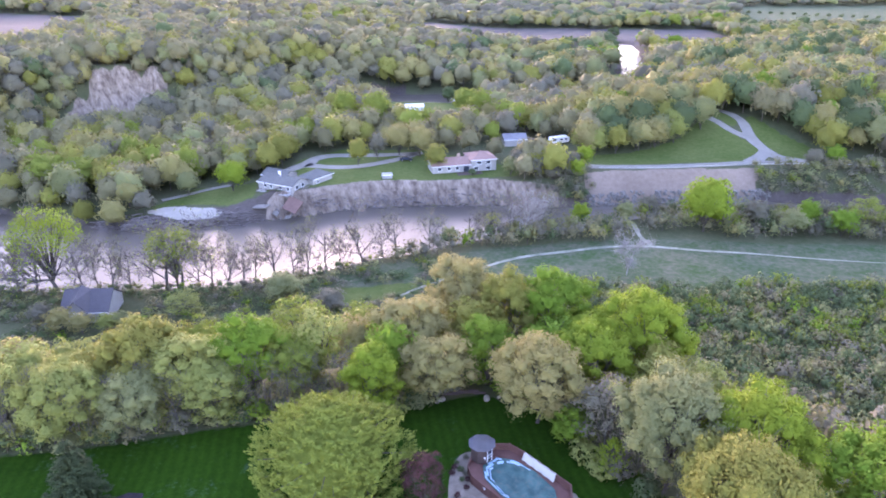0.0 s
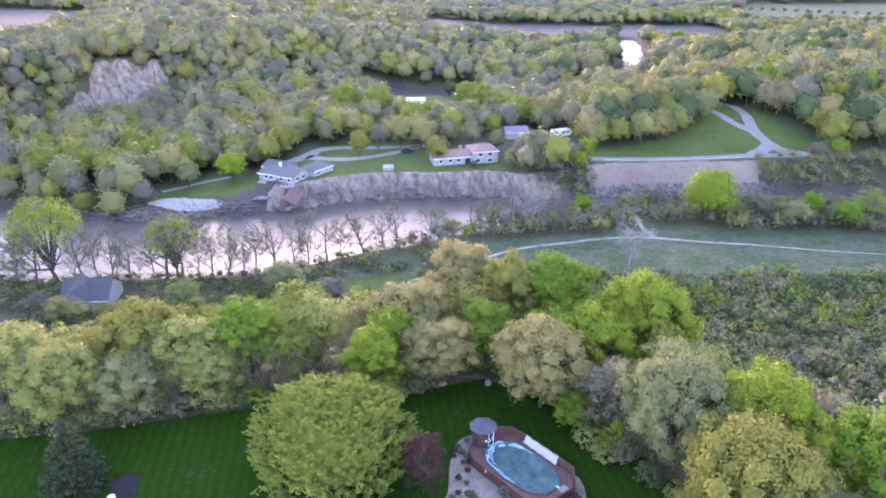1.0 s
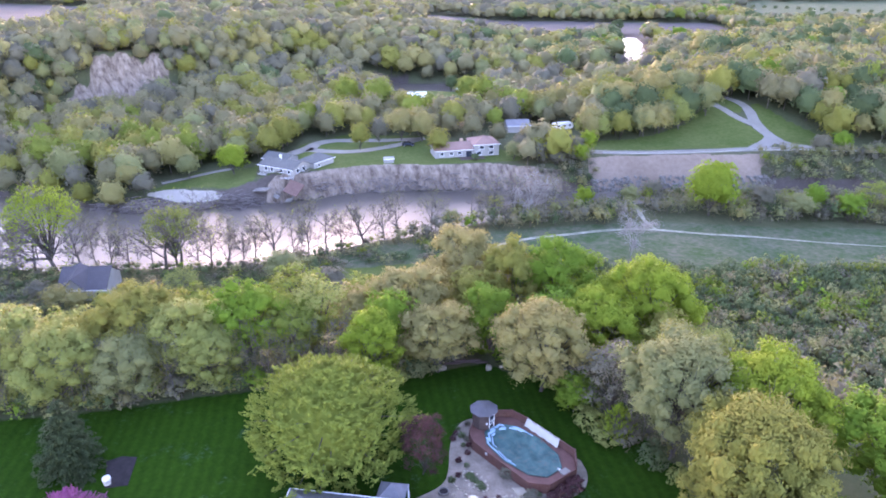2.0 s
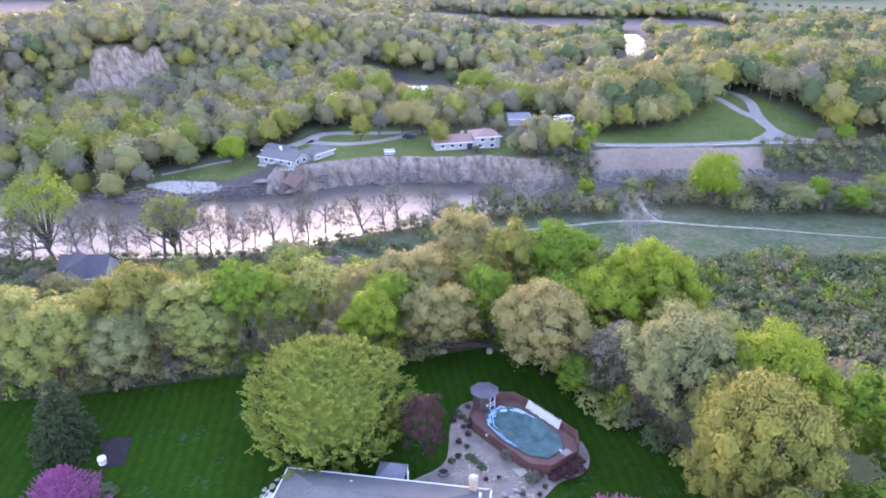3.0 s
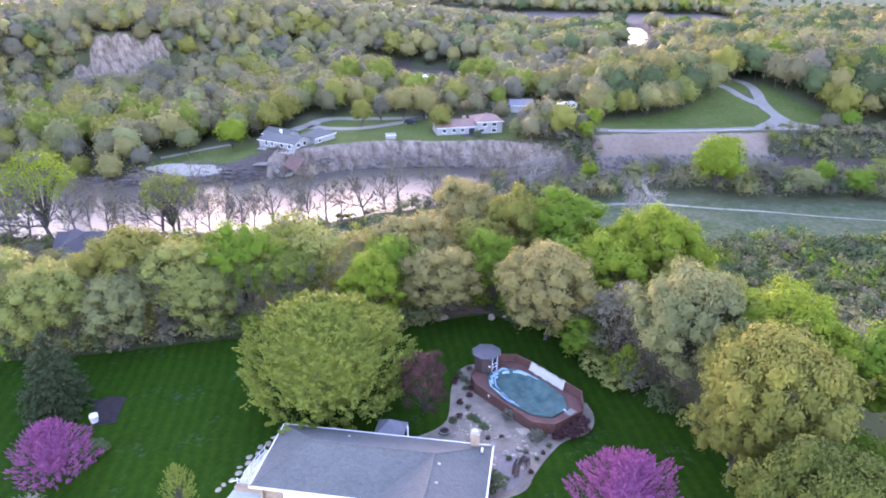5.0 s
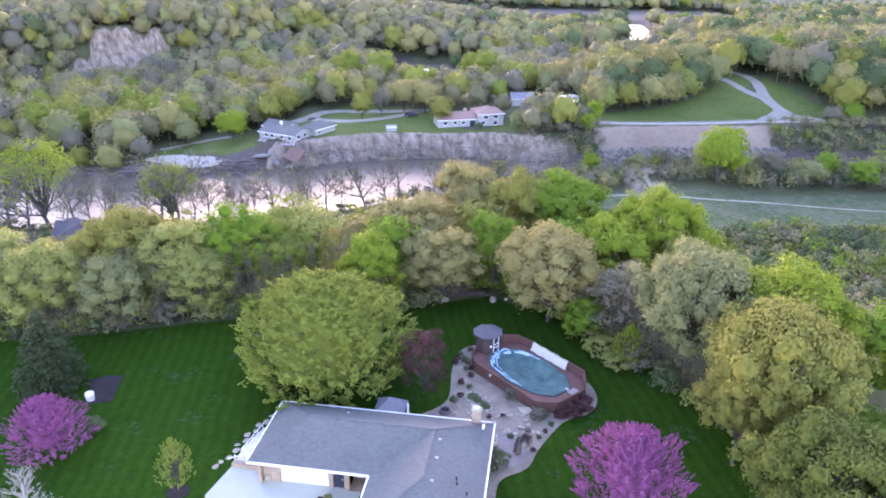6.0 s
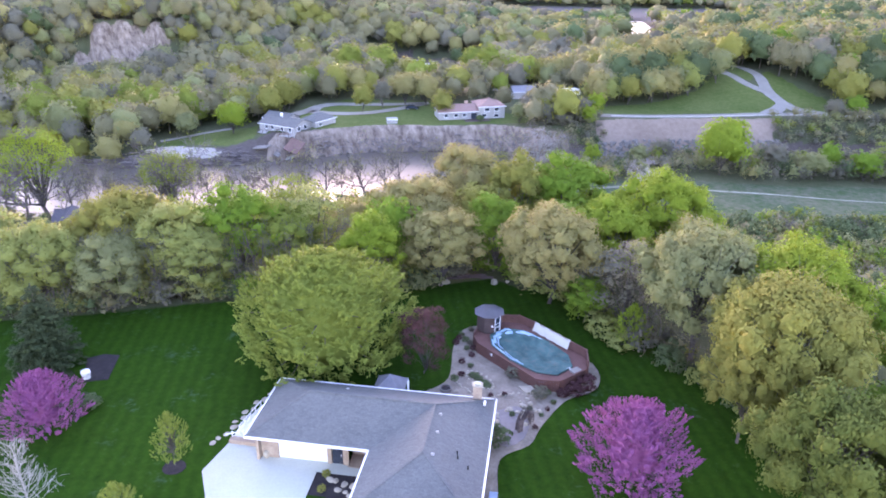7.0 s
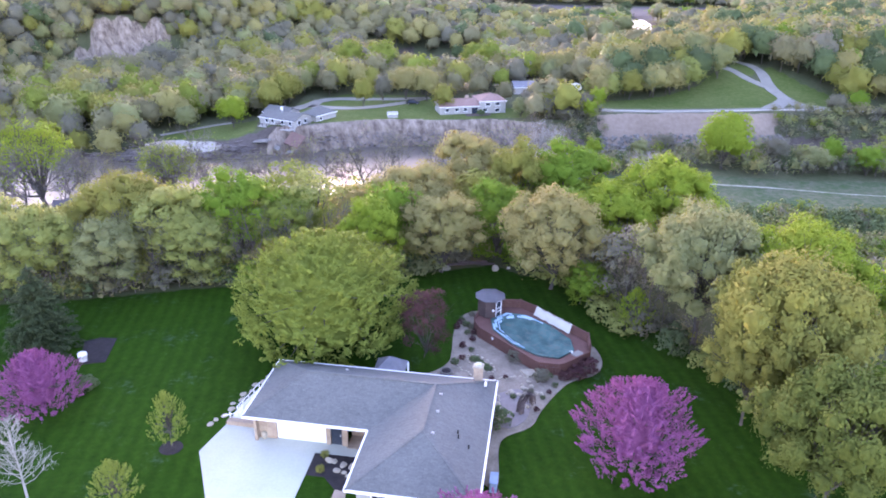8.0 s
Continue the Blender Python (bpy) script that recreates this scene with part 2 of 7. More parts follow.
M_GLASS = plain("dark_window_glass", (0.02, 0.025, 0.035), (0.04, 0.05, 0.07), 0.5, 3, 0.08, spec=0.6, bump=0.0)
M_COVER = cover_mat()
M_WORN_ROOF = shingle_mat("weathered_grey_shingles", (0.058, 0.054, 0.060), (0.115, 0.106, 0.116))
M_LINER = plain("light_blue_liner", (0.160, 0.336, 0.480), (0.440, 0.576, 0.656), 1.4, 5, 0.4, bump=0.3)
M_TARP = plain("white_canvas", (0.40, 0.385, 0.345), (0.52, 0.50, 0.455), 0.8, 6, 0.8)
M_SLATE = plain("slate_grey_roof_felt", (0.136, 0.136, 0.153), (0.221, 0.221, 0.246), 0.8, 8, 0.7)
M_DARK = plain("dark_brown_boards", (0.05, 0.036, 0.034), (0.10, 0.07, 0.065), 0.8, 8, 0.8)
M_METAL = plain("galvanised_metal", (0.45, 0.46, 0.47), (0.6, 0.6, 0.61), 2, 9, 0.4, metal=0.8, bump=0.05)
M_CAR = plain("dark_car_paint", (0.02, 0.025, 0.04), (0.04, 0.045, 0.06), 1, 5, 0.25, spec=0.6, bump=0.0)
M_BLUE = plain("blue_grey_plastic", (0.16, 0.24, 0.36), (0.24, 0.33, 0.44), 1, 5, 0.5)
M_RUBBER = plain("black_rubber", (0.015, 0.015, 0.016), (0.03, 0.03, 0.03), 2, 9, 0.8)
M_DRIFT = plain("grey_driftwood", (0.10, 0.085, 0.08), (0.24, 0.21, 0.20), 1, 8, 0.9, bump=0.6)

# ---- mesh helpers ----
def quad_mesh(name, verts, quads, smooth_faces=False, mat_index=None, normals=None, tone=None):
    me = bpy.data.meshes.new(name)
    verts, quads = np.asarray(verts, np.float32), np.asarray(quads, np.int32)
    n = len(quads)
    me.vertices.add(len(verts))
    me.vertices.foreach_set("co", verts.ravel())
    me.loops.add(n * 4)
    me.loops.foreach_set("vertex_index", quads.ravel())
    me.polygons.add(n)
    me.polygons.foreach_set("loop_start", np.arange(0, n * 4, 4, dtype=np.int32))
    if mat_index is not None:
        me.polygons.foreach_set("material_index", np.asarray(mat_index, np.int32))
    me.polygons.foreach_set("use_smooth", np.full(n, smooth_faces))
    for key, kind, field, values in (("custom_normal", "FLOAT_VECTOR", "vector", normals), ("tone", "FLOAT", "value", tone)):
        if values is not None:
            me.attributes.new(key, kind, "POINT").data.foreach_set(field, np.asarray(values, np.float32).ravel())
    me.update(calc_edges=True)
    return me


def vertex_normals(v, q):
    """Smooth normals of a mesh of quads, one for each vertex."""
    fn = np.cross(v[q[:, 2]] - v[q[:, 0]], v[q[:, 3]] - v[q[:, 1]])
    out = np.zeros_like(v)
    for k in range(4):
        np.add.at(out, q[:, k], fn)
    return out / (np.linalg.norm(out, axis=1, keepdims=True) + 1e-9)


def thing(name, x=0.0, y=0.0, z=0.0, turn=0.0, label="", category="", group="", kind=""):
    ob = new(name)
    ob.empty_display_size = 0.3
    ob.matrix_basis = pose(x, y, z, 0, 0, turn)
    return tagged(ob, label, category, group, kind)


def part(name, data, material, parent, label="", smooth_faces=False):
    """Links a bmesh or mesh as one mesh object under a thing or under a part."""
    if isinstance(data, bmesh.types.BMesh):
        me = bpy.data.meshes.new(name)
        bmesh.ops.recalc_face_normals(data, faces=data.faces)
        data.to_mesh(me)
        data.free()
        if smooth_faces:
            me.polygons.foreach_set("use_smooth", np.full(len(me.polygons), True))
    else:
        me = data
    if material is not None and not me.materials:
        me.materials.append(material)
    ob = new(name, me)
    ob.parent = parent
    if label:
        ob["label"] = label
    return ob


def solo(name, data, material, label, category, group="", kind="", at=None, smooth_faces=False):
    ob = part(name, data, material, None, smooth_faces=smooth_faces)
    if at is not None:
        ob.matrix_basis = at
    return tagged(ob, label, category, group, kind)


def box(bm, x, y, z, sx, sy, sz, bevel=0.0, turn=None):
    """A box by its middle and full sizes, bevelled."""
    r = bmesh.ops.create_cube(bm, size=1.0)
    vs = r["verts"]
    bmesh.ops.scale(bm, vec=(sx, sy, sz), verts=vs)
    if bevel:
        es = list({e for v in vs for e in v.link_edges})
        rb = bmesh.ops.bevel(bm, geom=es, offset=bevel, segments=1, affect="EDGES")
        vs = list({v for f in rb["faces"] for v in f.verts} | {v for v in vs if v.is_valid})
    m = Matrix.Translation((x, y, z))
    if turn is not None:
        m = m @ turn
    bmesh.ops.transform(bm, matrix=m, verts=vs)
    return vs


def one_box(x, y, z, sx, sy, sz, bevel=0.0, turn=None):
    bm = bmesh.new()
    box(bm, x, y, z, sx, sy, sz, bevel, turn)
    return bm


def slab(points, z0, z1, bevel=0.0):
    """An upright prism over a plan polygon."""
    bm = bmesh.new()
    lo = [bm.verts.new((x, y, z0)) for x, y in points]
    hi = [bm.verts.new((x, y, z1)) for x, y in points]
    bm.faces.new(lo[::-1])
    top = bm.faces.new(hi)
    n = len(points)
    for i in range(n):
        bm.faces.new((lo[i], lo[(i + 1) % n], hi[(i + 1) % n], hi[i]))
    if bevel:
        bmesh.ops.bevel(bm, geom=list(top.edges), offset=bevel, segments=2, affect="EDGES")
    return bm


def tube_arrays(paths, sides=5):
    """Tapered tubes along lists of (point, radius): vertices and quads."""
    V, Q, off = [], [], 0
    for path in paths:
        pts = np.array([p for p, _ in path], float)
        rad = np.array([r for _, r in path], float)
        tan = np.gradient(pts, axis=0)
        tan /= np.linalg.norm(tan, axis=1, keepdims=True) + 1e-9
        ref = np.where(np.abs(tan[:, 2:3]) < 0.9, [[0, 0, 1.0]], [[1.0, 0, 0]])
        u = np.cross(tan, ref)
        u /= np.linalg.norm(u, axis=1, keepdims=True) + 1e-9
        w = np.cross(tan, u)
        ang = np.linspace(0, 2 * np.pi, sides, endpoint=False)
        ring = pts[:, None] + rad[:, None, None] * (np.cos(ang)[None, :, None] * u[:, None] + np.sin(ang)[None, :, None] * w[:, None])
        n = len(pts)
        V.append(ring.reshape(-1, 3))
        i = np.arange(n - 1)[:, None] * sides
        j = np.arange(sides)[None]
        k = (j + 1) % sides
        Q.append(np.stack([i + j, i + k, i + sides + k, i + sides + j], -1).reshape(-1, 4) + off)
        off += n * sides
    return np.concatenate(V), np.concatenate(Q)


def tube_mesh(name, paths, sides=5):
    v, q = tube_arrays(paths, sides)
    return quad_mesh(name, v, q, smooth_faces=True)


def resample(points, step):
    """A smooth line through plan points (Catmull-Rom), about one point every step metres."""
    P = [np.array(p, float) for p in points]
    P = [2 * P[0] - P[1]] + P + [2 * P[-1] - P[-2]]
    out = []
    for i in range(1, len(P) - 2):
        n = max(2, int(np.linalg.norm(P[i + 1] - P[i]) / step))
        for t in np.arange(n) / n:
            a, b, c, d = P[i - 1:i + 3]
            out.append(0.5 * (2 * b + (c - a) * t + (2 * a - 5 * b + 4 * c - d) * t * t + (3 * b - 3 * c + d - a) * t ** 3))
    return np.array(out + [P[-2]])


def ribbon(points, widths, lift=0.06, across=3, step=2.0, flat=None):
    """A road laid over the land along a line, with thickness at its edges."""
    line = resample(points, step)
    w = np.interp(np.linspace(0, 1, len(line)), np.linspace(0, 1, len(widths)), widths)
    tan = np.gradient(line, axis=0)
    tan /= np.linalg.norm(tan, axis=1, keepdims=True)
    nor = np.stack([-tan[:, 1], tan[:, 0]], 1)
    offs = np.concatenate([[-0.52], np.linspace(-0.5, 0.5, across), [0.52]])
    w = w * (1 + 0.05 * np.sin(np.arange(len(line)) * 1.3))
    xy = line[:, None] + offs[None, :, None] * w[:, None, None] * nor[:, None]
    z = height(xy[..., 0], xy[..., 1]) + lift if flat is None else np.full(xy.shape[:2], flat)
    z[:, 0] -= 0.5
    z[:, -1] -= 0.5
    n, m = xy.shape[:2]
    i = np.arange(n * m).reshape(n, m)
    q = np.stack([i[:-1, :-1], i[1:, :-1], i[1:, 1:], i[:-1, 1:]], -1).reshape(-1, 4)
    return quad_mesh("ribbon", np.concatenate([xy, z[..., None]], -1).reshape(-1, 3), q[:, ::-1], smooth_faces=False)


# ---- foliage ----
def unit(v):
    return v / (np.linalg.norm(v, axis=-1, keepdims=True) + 1e-9)


def leaf_cards(rng, pos, nor, length, width, axis=None, pull=0.0, fold=0.18):
    """Folded leaf-shaped blades at pos, facing nor: four corners each."""
    n = len(pos)
    nor = unit(nor)
    t = rng.normal(size=(n, 3))
    if axis is not None:
        t = unit(t) * (1 - pull) + unit(axis) * pull * 1.6
    t = unit(t - nor * np.sum(t * nor, 1, keepdims=True))
    b = np.cross(nor, t)
    L = (length * rng.uniform(0.6, 1.35, n))[:, None]
    W = (width * rng.uniform(0.6, 1.35, n))[:, None]
    up = nor * W * fold
    v = np.stack([pos - t * L * 0.5, pos + b * W * 0.5 + up - t * L * 0.08, pos + t * L * 0.5, pos - b * W * 0.5 + up - t * L * 0.08], 1).reshape(-1, 3)
    return v, np.arange(n * 4).reshape(-1, 4)[:, ::-1]


def lobes_of(rng, R, z0, z1, count, size, flat=1.0):
    """Boughs of a crown: middles and radii over an uneven rounded body."""
    g = np.arange(count) + 0.5
    cz = 1 - 1.75 * g / count
    ph = g * 2.39996 + rng.uniform(0, 6)
    s = np.sqrt(np.maximum(0, 1 - cz * cz))
    d = np.stack([s * np.cos(ph), s * np.sin(ph), cz], 1) + rng.normal(size=(count, 3)) * 0.10
    skew = 1 + 0.08 * np.sin(2 * ph + rng.uniform(0, 6)) * s + 0.07 * np.sin(3 * ph + rng.uniform(0, 6) + 2 * cz) + 0.06 * np.sin(5 * cz + ph)
    reach = (rng.uniform(0.58, 0.84, count) * skew)[:, None]
    half = (z1 - z0) / 2
    c = d * reach * [R, R, half * flat] + [0, 0, (z0 + z1) / 2]
    r = R * size * rng.uniform(0.75, 1.3, count)
    return np.concatenate([c, [[0, 0, (z0 + z1) / 2 + 0.3 * half]]]), np.concatenate([r, [R * 0.55]]), np.concatenate([unit(d), [[0, 0, 1.0]]])


def crown_arrays(rng, R, z0, z1, count, size, leaves, blade, slim=0.55, lift=0.0, shaggy=0.25, pull=0.0, turn=0.3, under=-0.3):
    c, r, d = lobes_of(rng, R, z0, z1, count, size)
    w = r * r
    k = rng.choice(len(r), leaves, p=w / w.sum())
    n = unit(rng.normal(size=(leaves, 3)) + d[k] * 0.7 + [0, 0, 0.6])
    rr = r[k] * (1 + rng.normal(size=leaves) * 0.085 * (1 + shaggy) - 0.35 * rng.random(leaves) ** 3)
    pos = c[k] + n * rr[:, None] * [1, 1, 0.85]
    pos[:, 2] += lift * rng.random(leaves)
    nor = unit(n + rng.normal(size=(leaves, 3)) * turn)
    mid = np.array([0, 0, (z0 + z1) / 2])
    deep = np.linalg.norm((pos - mid) / [R, R, (z1 - z0) / 2], axis=1)
    keep = (deep > 0.42) & (n[:, 2] > under + 0.35 * rng.normal(size=leaves))
    axis = n + np.array([0, 0, 0.9])
    soft = unit(n * 0.6 + unit((pos - mid) / [R, R, (z1 - z0) / 2]) * 0.4 + nor * 0.8)
    return (*leaf_cards(rng, pos[keep], nor[keep], blade, blade * slim, axis[keep], pull), c, r, np.repeat(soft[keep], 4, axis=0))


def outward(v, q, middle):
    """Quads of a closed body wound to face away from its middle, and its smooth normals."""
    n = vertex_normals(v, q)
    if np.sum(n * (v - middle)) < 0:
        q, n = q[:, ::-1], -n
    return q, n


def lumpy_core(c, r, middle, nu, nv, shrink=0.9):
    """The closed inner body of a crown: the hull of its boughs, seen from the middle."""
    th = np.linspace(0.05, np.pi - 0.05, nv)[:, None]
    ph = np.linspace(0, 2 * np.pi, nu, endpoint=False)[None] + th * 0.7
    d = np.stack([np.sin(th) * np.cos(ph), np.sin(th) * np.sin(ph), np.cos(th) + 0 * ph], -1).reshape(-1, 3)
    o = c - middle
    b = d @ o.T
    disc = b * b - (np.sum(o * o, 1) - r * r)[None]
    t = np.where(disc > 0, b + np.sqrt(np.maximum(disc, 0)), 0)
    far = np.maximum(t.max(1), np.median(t.max(1)) * 0.6) * shrink
    v = middle + d * far[:, None]
    i = np.arange(nu * nv).reshape(nv, nu)
    q = np.stack([i[:-1], i[1:], np.roll(i, -1, 1)[1:], np.roll(i, -1, 1)[:-1]], -1).reshape(-1, 4)
    return v, q


def bough_cores(c, r, shrink, nu=6, nv=4):
    """A small closed body inside each bough, so that light does not leak through the crown."""
    th = np.linspace(0.1, np.pi - 0.1, nv)[:, None]
    ph = np.linspace(0, 2 * np.pi, nu, endpoint=False)[None] + th
    d = np.stack([np.sin(th) * np.cos(ph), np.sin(th) * np.sin(ph), np.cos(th) + 0 * ph], -1).reshape(-1, 3)
    wob = 1 + 0.16 * np.sin(d @ np.array([3.1, 2.3, 1.7]) * 2 + np.arange(len(r))[:, None])
    v = c[:, None] + d[None] * (r[:, None] * shrink * wob)[..., None] * [1, 1, 0.8]
    i = np.arange(nu * nv).reshape(nv, nu)
    q = np.stack([i[:-1], i[1:], np.roll(i, -1, 1)[1:], np.roll(i, -1, 1)[:-1]], -1).reshape(-1, 4)
    q = (q[None] + (np.arange(len(r)) * nu * nv)[:, None, None]).reshape(-1, 4)
    return v.reshape(-1, 3), q


def limb_paths(rng, tops, trunk_r, fork, n_limbs, bend=0.12):
    """A trunk that forks into limbs towards some of the boughs."""
    lean = rng.normal(size=2) * 0.25
    base = np.array([0.0, 0, -0.4])
    top = np.array([lean[0], lean[1], fork])
    high = tops[np.argmax(tops[:, 2])]
    paths = [[(base, trunk_r * 1.35), (base + [0, 0, 0.7], trunk_r), (base * 0.4 + top * 0.6 + [0.06, -0.05, 0], trunk_r * 0.85), (top, trunk_r * 0.75),
              (top * 0.5 + high * 0.5 + [*rng.normal(size=2) * 0.2, 0], trunk_r * 0.4), (high, trunk_r * 0.08)]]
    for c in tops[rng.permutation(len(tops))[:n_limbs]]:
        t = rng.uniform(0.55, 1.0)
        a = base * (1 - t) + top * t
        m = a * 0.5 + c * 0.5 + [*rng.normal(size=2) * bend, 0.1 * np.linalg.norm(c - a)]
        paths.append([(a, trunk_r * 0.5), (m, trunk_r * 0.27), (c, trunk_r * 0.06)])
        for _ in range(2):
            e = c + rng.normal(size=3) * 0.9 + [0, 0, 0.4]
            paths.append([(m, trunk_r * 0.16), (m * 0.45 + e * 0.55 + [0, 0, 0.2], trunk_r * 0.1), (e, trunk_r * 0.03)])
    return paths


def twig_paths(rng, h, spread, levels, r0, start=0.3, least=0.0):
    """A bare branching tree: trunk, limbs, branches and twigs."""
    out = []

    def grow(p, d, length, r, level):
        n = 4 if level < 2 else 3
        pts = [(p, r)]
        q, dd = p.copy(), d.copy()
        for i in range(n - 1):
            dd = unit(dd + rng.normal(size=3) * 0.13 + [0, 0, 0.05])
            q = q + dd * length / (n - 1)
            pts.append((q.copy(), max(r * (1 - 0.62 * (i + 1) / (n - 1)), least)))
        out.append(pts)
        if level >= levels:
            return
        for _ in range(int(rng.integers(3, 6 if level < 2 else 5)) if level else int(rng.integers(6, 10))):
            t = rng.uniform(start if level == 0 else 0.25, 1.0)
            i = min(int(t * (n - 1)), n - 2)
            f = t * (n - 1) - i
            a = pts[i][0] * (1 - f) + pts[i + 1][0] * f
            side = unit(np.cross(d, rng.normal(size=3)))
            nd = unit(d * (0.75 if level else 0.6) + side * spread * rng.uniform(0.7, 1.3) + [0, 0, 0.15])
            grow(a, nd, length * rng.uniform(0.42, 0.66), pts[i][1] * 0.55, level + 1)

    grow(np.array([0, 0, -0.3]), unit(np.array([rng.normal() * 0.08, rng.normal() * 0.08, 1.0])), h * 0.62, r0, 0)
    return out

# ---- shape of the land ----
EDGE_X = [-400, -120, -46, -26, -6, 6, 13, 18, 25, 33, 60, 200, 400]
EDGE_Y = [52, 62, 73, 78, 81, 85, 78, 70, 61, 44, 30, 10, -10]
SLOPE_X = [-400, -120, -46, -26, -6, 6, 20, 35, 60, 200, 400]
SLOPE_Y = [54, 64, 76, 81, 86, 92, 90, 76, 52, 14, -10]
# the river's middle line with half widths
RIVER = [(320, 205, 9), (200, 219, 8), (120, 228, 7), (69, 227, 7), (41, 219, 10), (12, 217.5, 15), (-20, 209, 22), (-60, 191, 23), (-100, 186, 21),
         (-130, 192, 24), (-165, 206, 22), (-192, 235, 14), (-196, 268, 9), (-190, 296, 6), (-178, 318, -40), (-150, 338, -60), (-115, 358, -60), (-80, 404, -30), (-34, 414, 16),
         (20, 404, 15), (70, 412, 9), (112, 440, 6), (126, 480, 7), (138, 525, 7.5), (150, 588, 9), (155, 640, 9)]


def smooth(t):
    t = np.clip(t, 0, 1)
    return t * t * (3 - 2 * t)


def wobble(x, y, s, k=0.0):
    """A cheap smooth relief, about -1 to 1, with bumps of about s metres."""
    a, b = x / s, y / s
    return (np.sin(a * 1.7 + 1.3 * np.sin(b * 1.1 + k) + k) + np.sin(b * 1.9 + 1.1 * np.sin(a * 1.4 - k) + 2 * k) + np.sin((a + b) * 2.7 + k)) / 3


def river_gap(x, y):
    """Distance to the water's edge: negative in the river."""
    best = np.full(np.shape(x), 1e9)
    for (x0, y0, w0), (x1, y1, w1) in zip(RIVER, RIVER[1:]):
        dx, dy = x1 - x0, y1 - y0
        t = np.clip(((x - x0) * dx + (y - y0) * dy) / (dx * dx + dy * dy), 0, 1)
        best = np.minimum(best, np.hypot(x - x0 - t * dx, y - y0 - t * dy) - (w0 + t * (w1 - w0)))
    return best + 0.9 * wobble(x, y, 7.0, 1.0)


def past_slope(x, y):
    return y - np.interp(x, SLOPE_X, SLOPE_Y)


def past_edge(x, y):
    return y - np.interp(x, EDGE_X, EDGE_Y)


MID_X = [-400, -160, -130, -100, -60, -20, 12, 41, 69, 120, 200, 320]
MID_Y = [215, 215, 194, 186, 191, 209, 217.5, 219, 227, 228, 219, 205]


def is_far(x, y):
    return y > np.interp(x, MID_X, MID_Y)


def hill_foot(x):
    return np.interp(x, [-400, -230, -205, -185, -165, -145, -110, -70, -20, 40, 100], [205, 236, 280, 333, 346, 354, 374, 402, 418, 470, 560])


def height(x, y):
    x, y = np.asarray(x, float), np.asarray(y, float)
    near = -22.0 * smooth((past_slope(x, y) - 1) / 50) + 0.35 * wobble(x, y, 16) * smooth((past_slope(x, y) - 2) / 20)
    shelf = np.interp(x, [-200, -95, -72, -56, 30, 50, 300], [-21.5, -21.5, -20, -17, -17, -15.5, -14])
    shelf = shelf + np.interp(x, [50, 80, 110, 300], [0, 5, 9, 10]) * smooth((y - 250) / 45)
    back = np.interp(x, [-200, 100, 150, 300], [-21.5, -21, -12, -4])
    far = shelf + (back - shelf) * smooth((y - np.interp(x, [0, 80], [285, 312])) / 60)
    hill = np.interp(x, [-400, -190, -175, -120, -40, 30, 100], [23, 22, 24, 20, 11, 5, 0])
    far = far + hill * smooth((y - hill_foot(x) - 3.5 * wobble(x, y * 0.3, 6.0, 3.0) - np.interp(x, [-200, -185, -128, -115], [0, 3.2, 3.2, 0]) * wobble(x + 0.8 * y, y * 0.15, 4.2, 1.0)) / np.interp(x, [-205, -190, -124, -100], [55, 22, 22, 75])) * (1 - 0.8 * smooth((y - 640) / 200) * np.interp(x, [-300, -140], [0, 1]))
    far = far + 0.7 * wobble(x, y, 24, 2.0) * smooth((y - 300) / 40)
    far = far + (-22 - far) * smooth((y - np.interp(x, [20, 100], [560, 430])) / np.interp(x, [20, 100], [250, 140])) * smooth((x - 20) / 100 + 0.4)
    side = is_far(x, y)
    land = np.where(side, far, near)
    gap = river_gap(x, y)
    bank = np.where(side & (y < 300), np.interp(x, [-140, -100, -62, -54, 26, 44, 54, 112, 122], [9, 11, 9, 4.5, 4.5, 8, 9, 9, 8]), 6.0)
    bank = np.where(side & (y > 300), 9.0, bank)
    cliff = np.interp(x, [-56, -48, 24, 34], [0, 1, 1, 0]) * (side & (y < 300))
    shift = cliff * (1.1 * wobble(x, y * 0.3, 9.0, 4.0) * wobble(x, y * 0.1, 3.7, 0.4) + 0.8 * wobble(x + 3 * wobble(x, y, 17), y * 0.2, 2.9, 2.0) * wobble(x, 0 * y, 13.0, 5.0))
    t = np.clip((gap + shift) / bank, 0, 1)
    t = np.where(side & (y < 300), t ** 0.85, np.sqrt(t))
    rim = -25.4
    z = np.where(gap < 0, rim - 1.4 * np.clip(-gap / 4, 0, 1), rim + (land - rim) * t)
    return z


def ground_z(x, y):
    return float(height(np.array([x]), np.array([y]))[0])


def steps(points):
    out = []
    for (a, b, s) in points:
        n = max(1, int(round((b - a) / s)))
        out += [a + (b - a) * i / n for i in range(n)]
    return np.array(out + [points[-1][1]])


def in_poly(x, y, poly):
    inside = np.zeros(np.shape(x), bool)
    n = len(poly)
    for i in range(n):
        (x0, y0), (x1, y1) = poly[i], poly[(i + 1) % n]
        cross = ((y0 > y) != (y1 > y)) & (x < (x1 - x0) * (y - y0) / ((y1 - y0) or 1e-9) + x0)
        inside ^= cross
    return inside


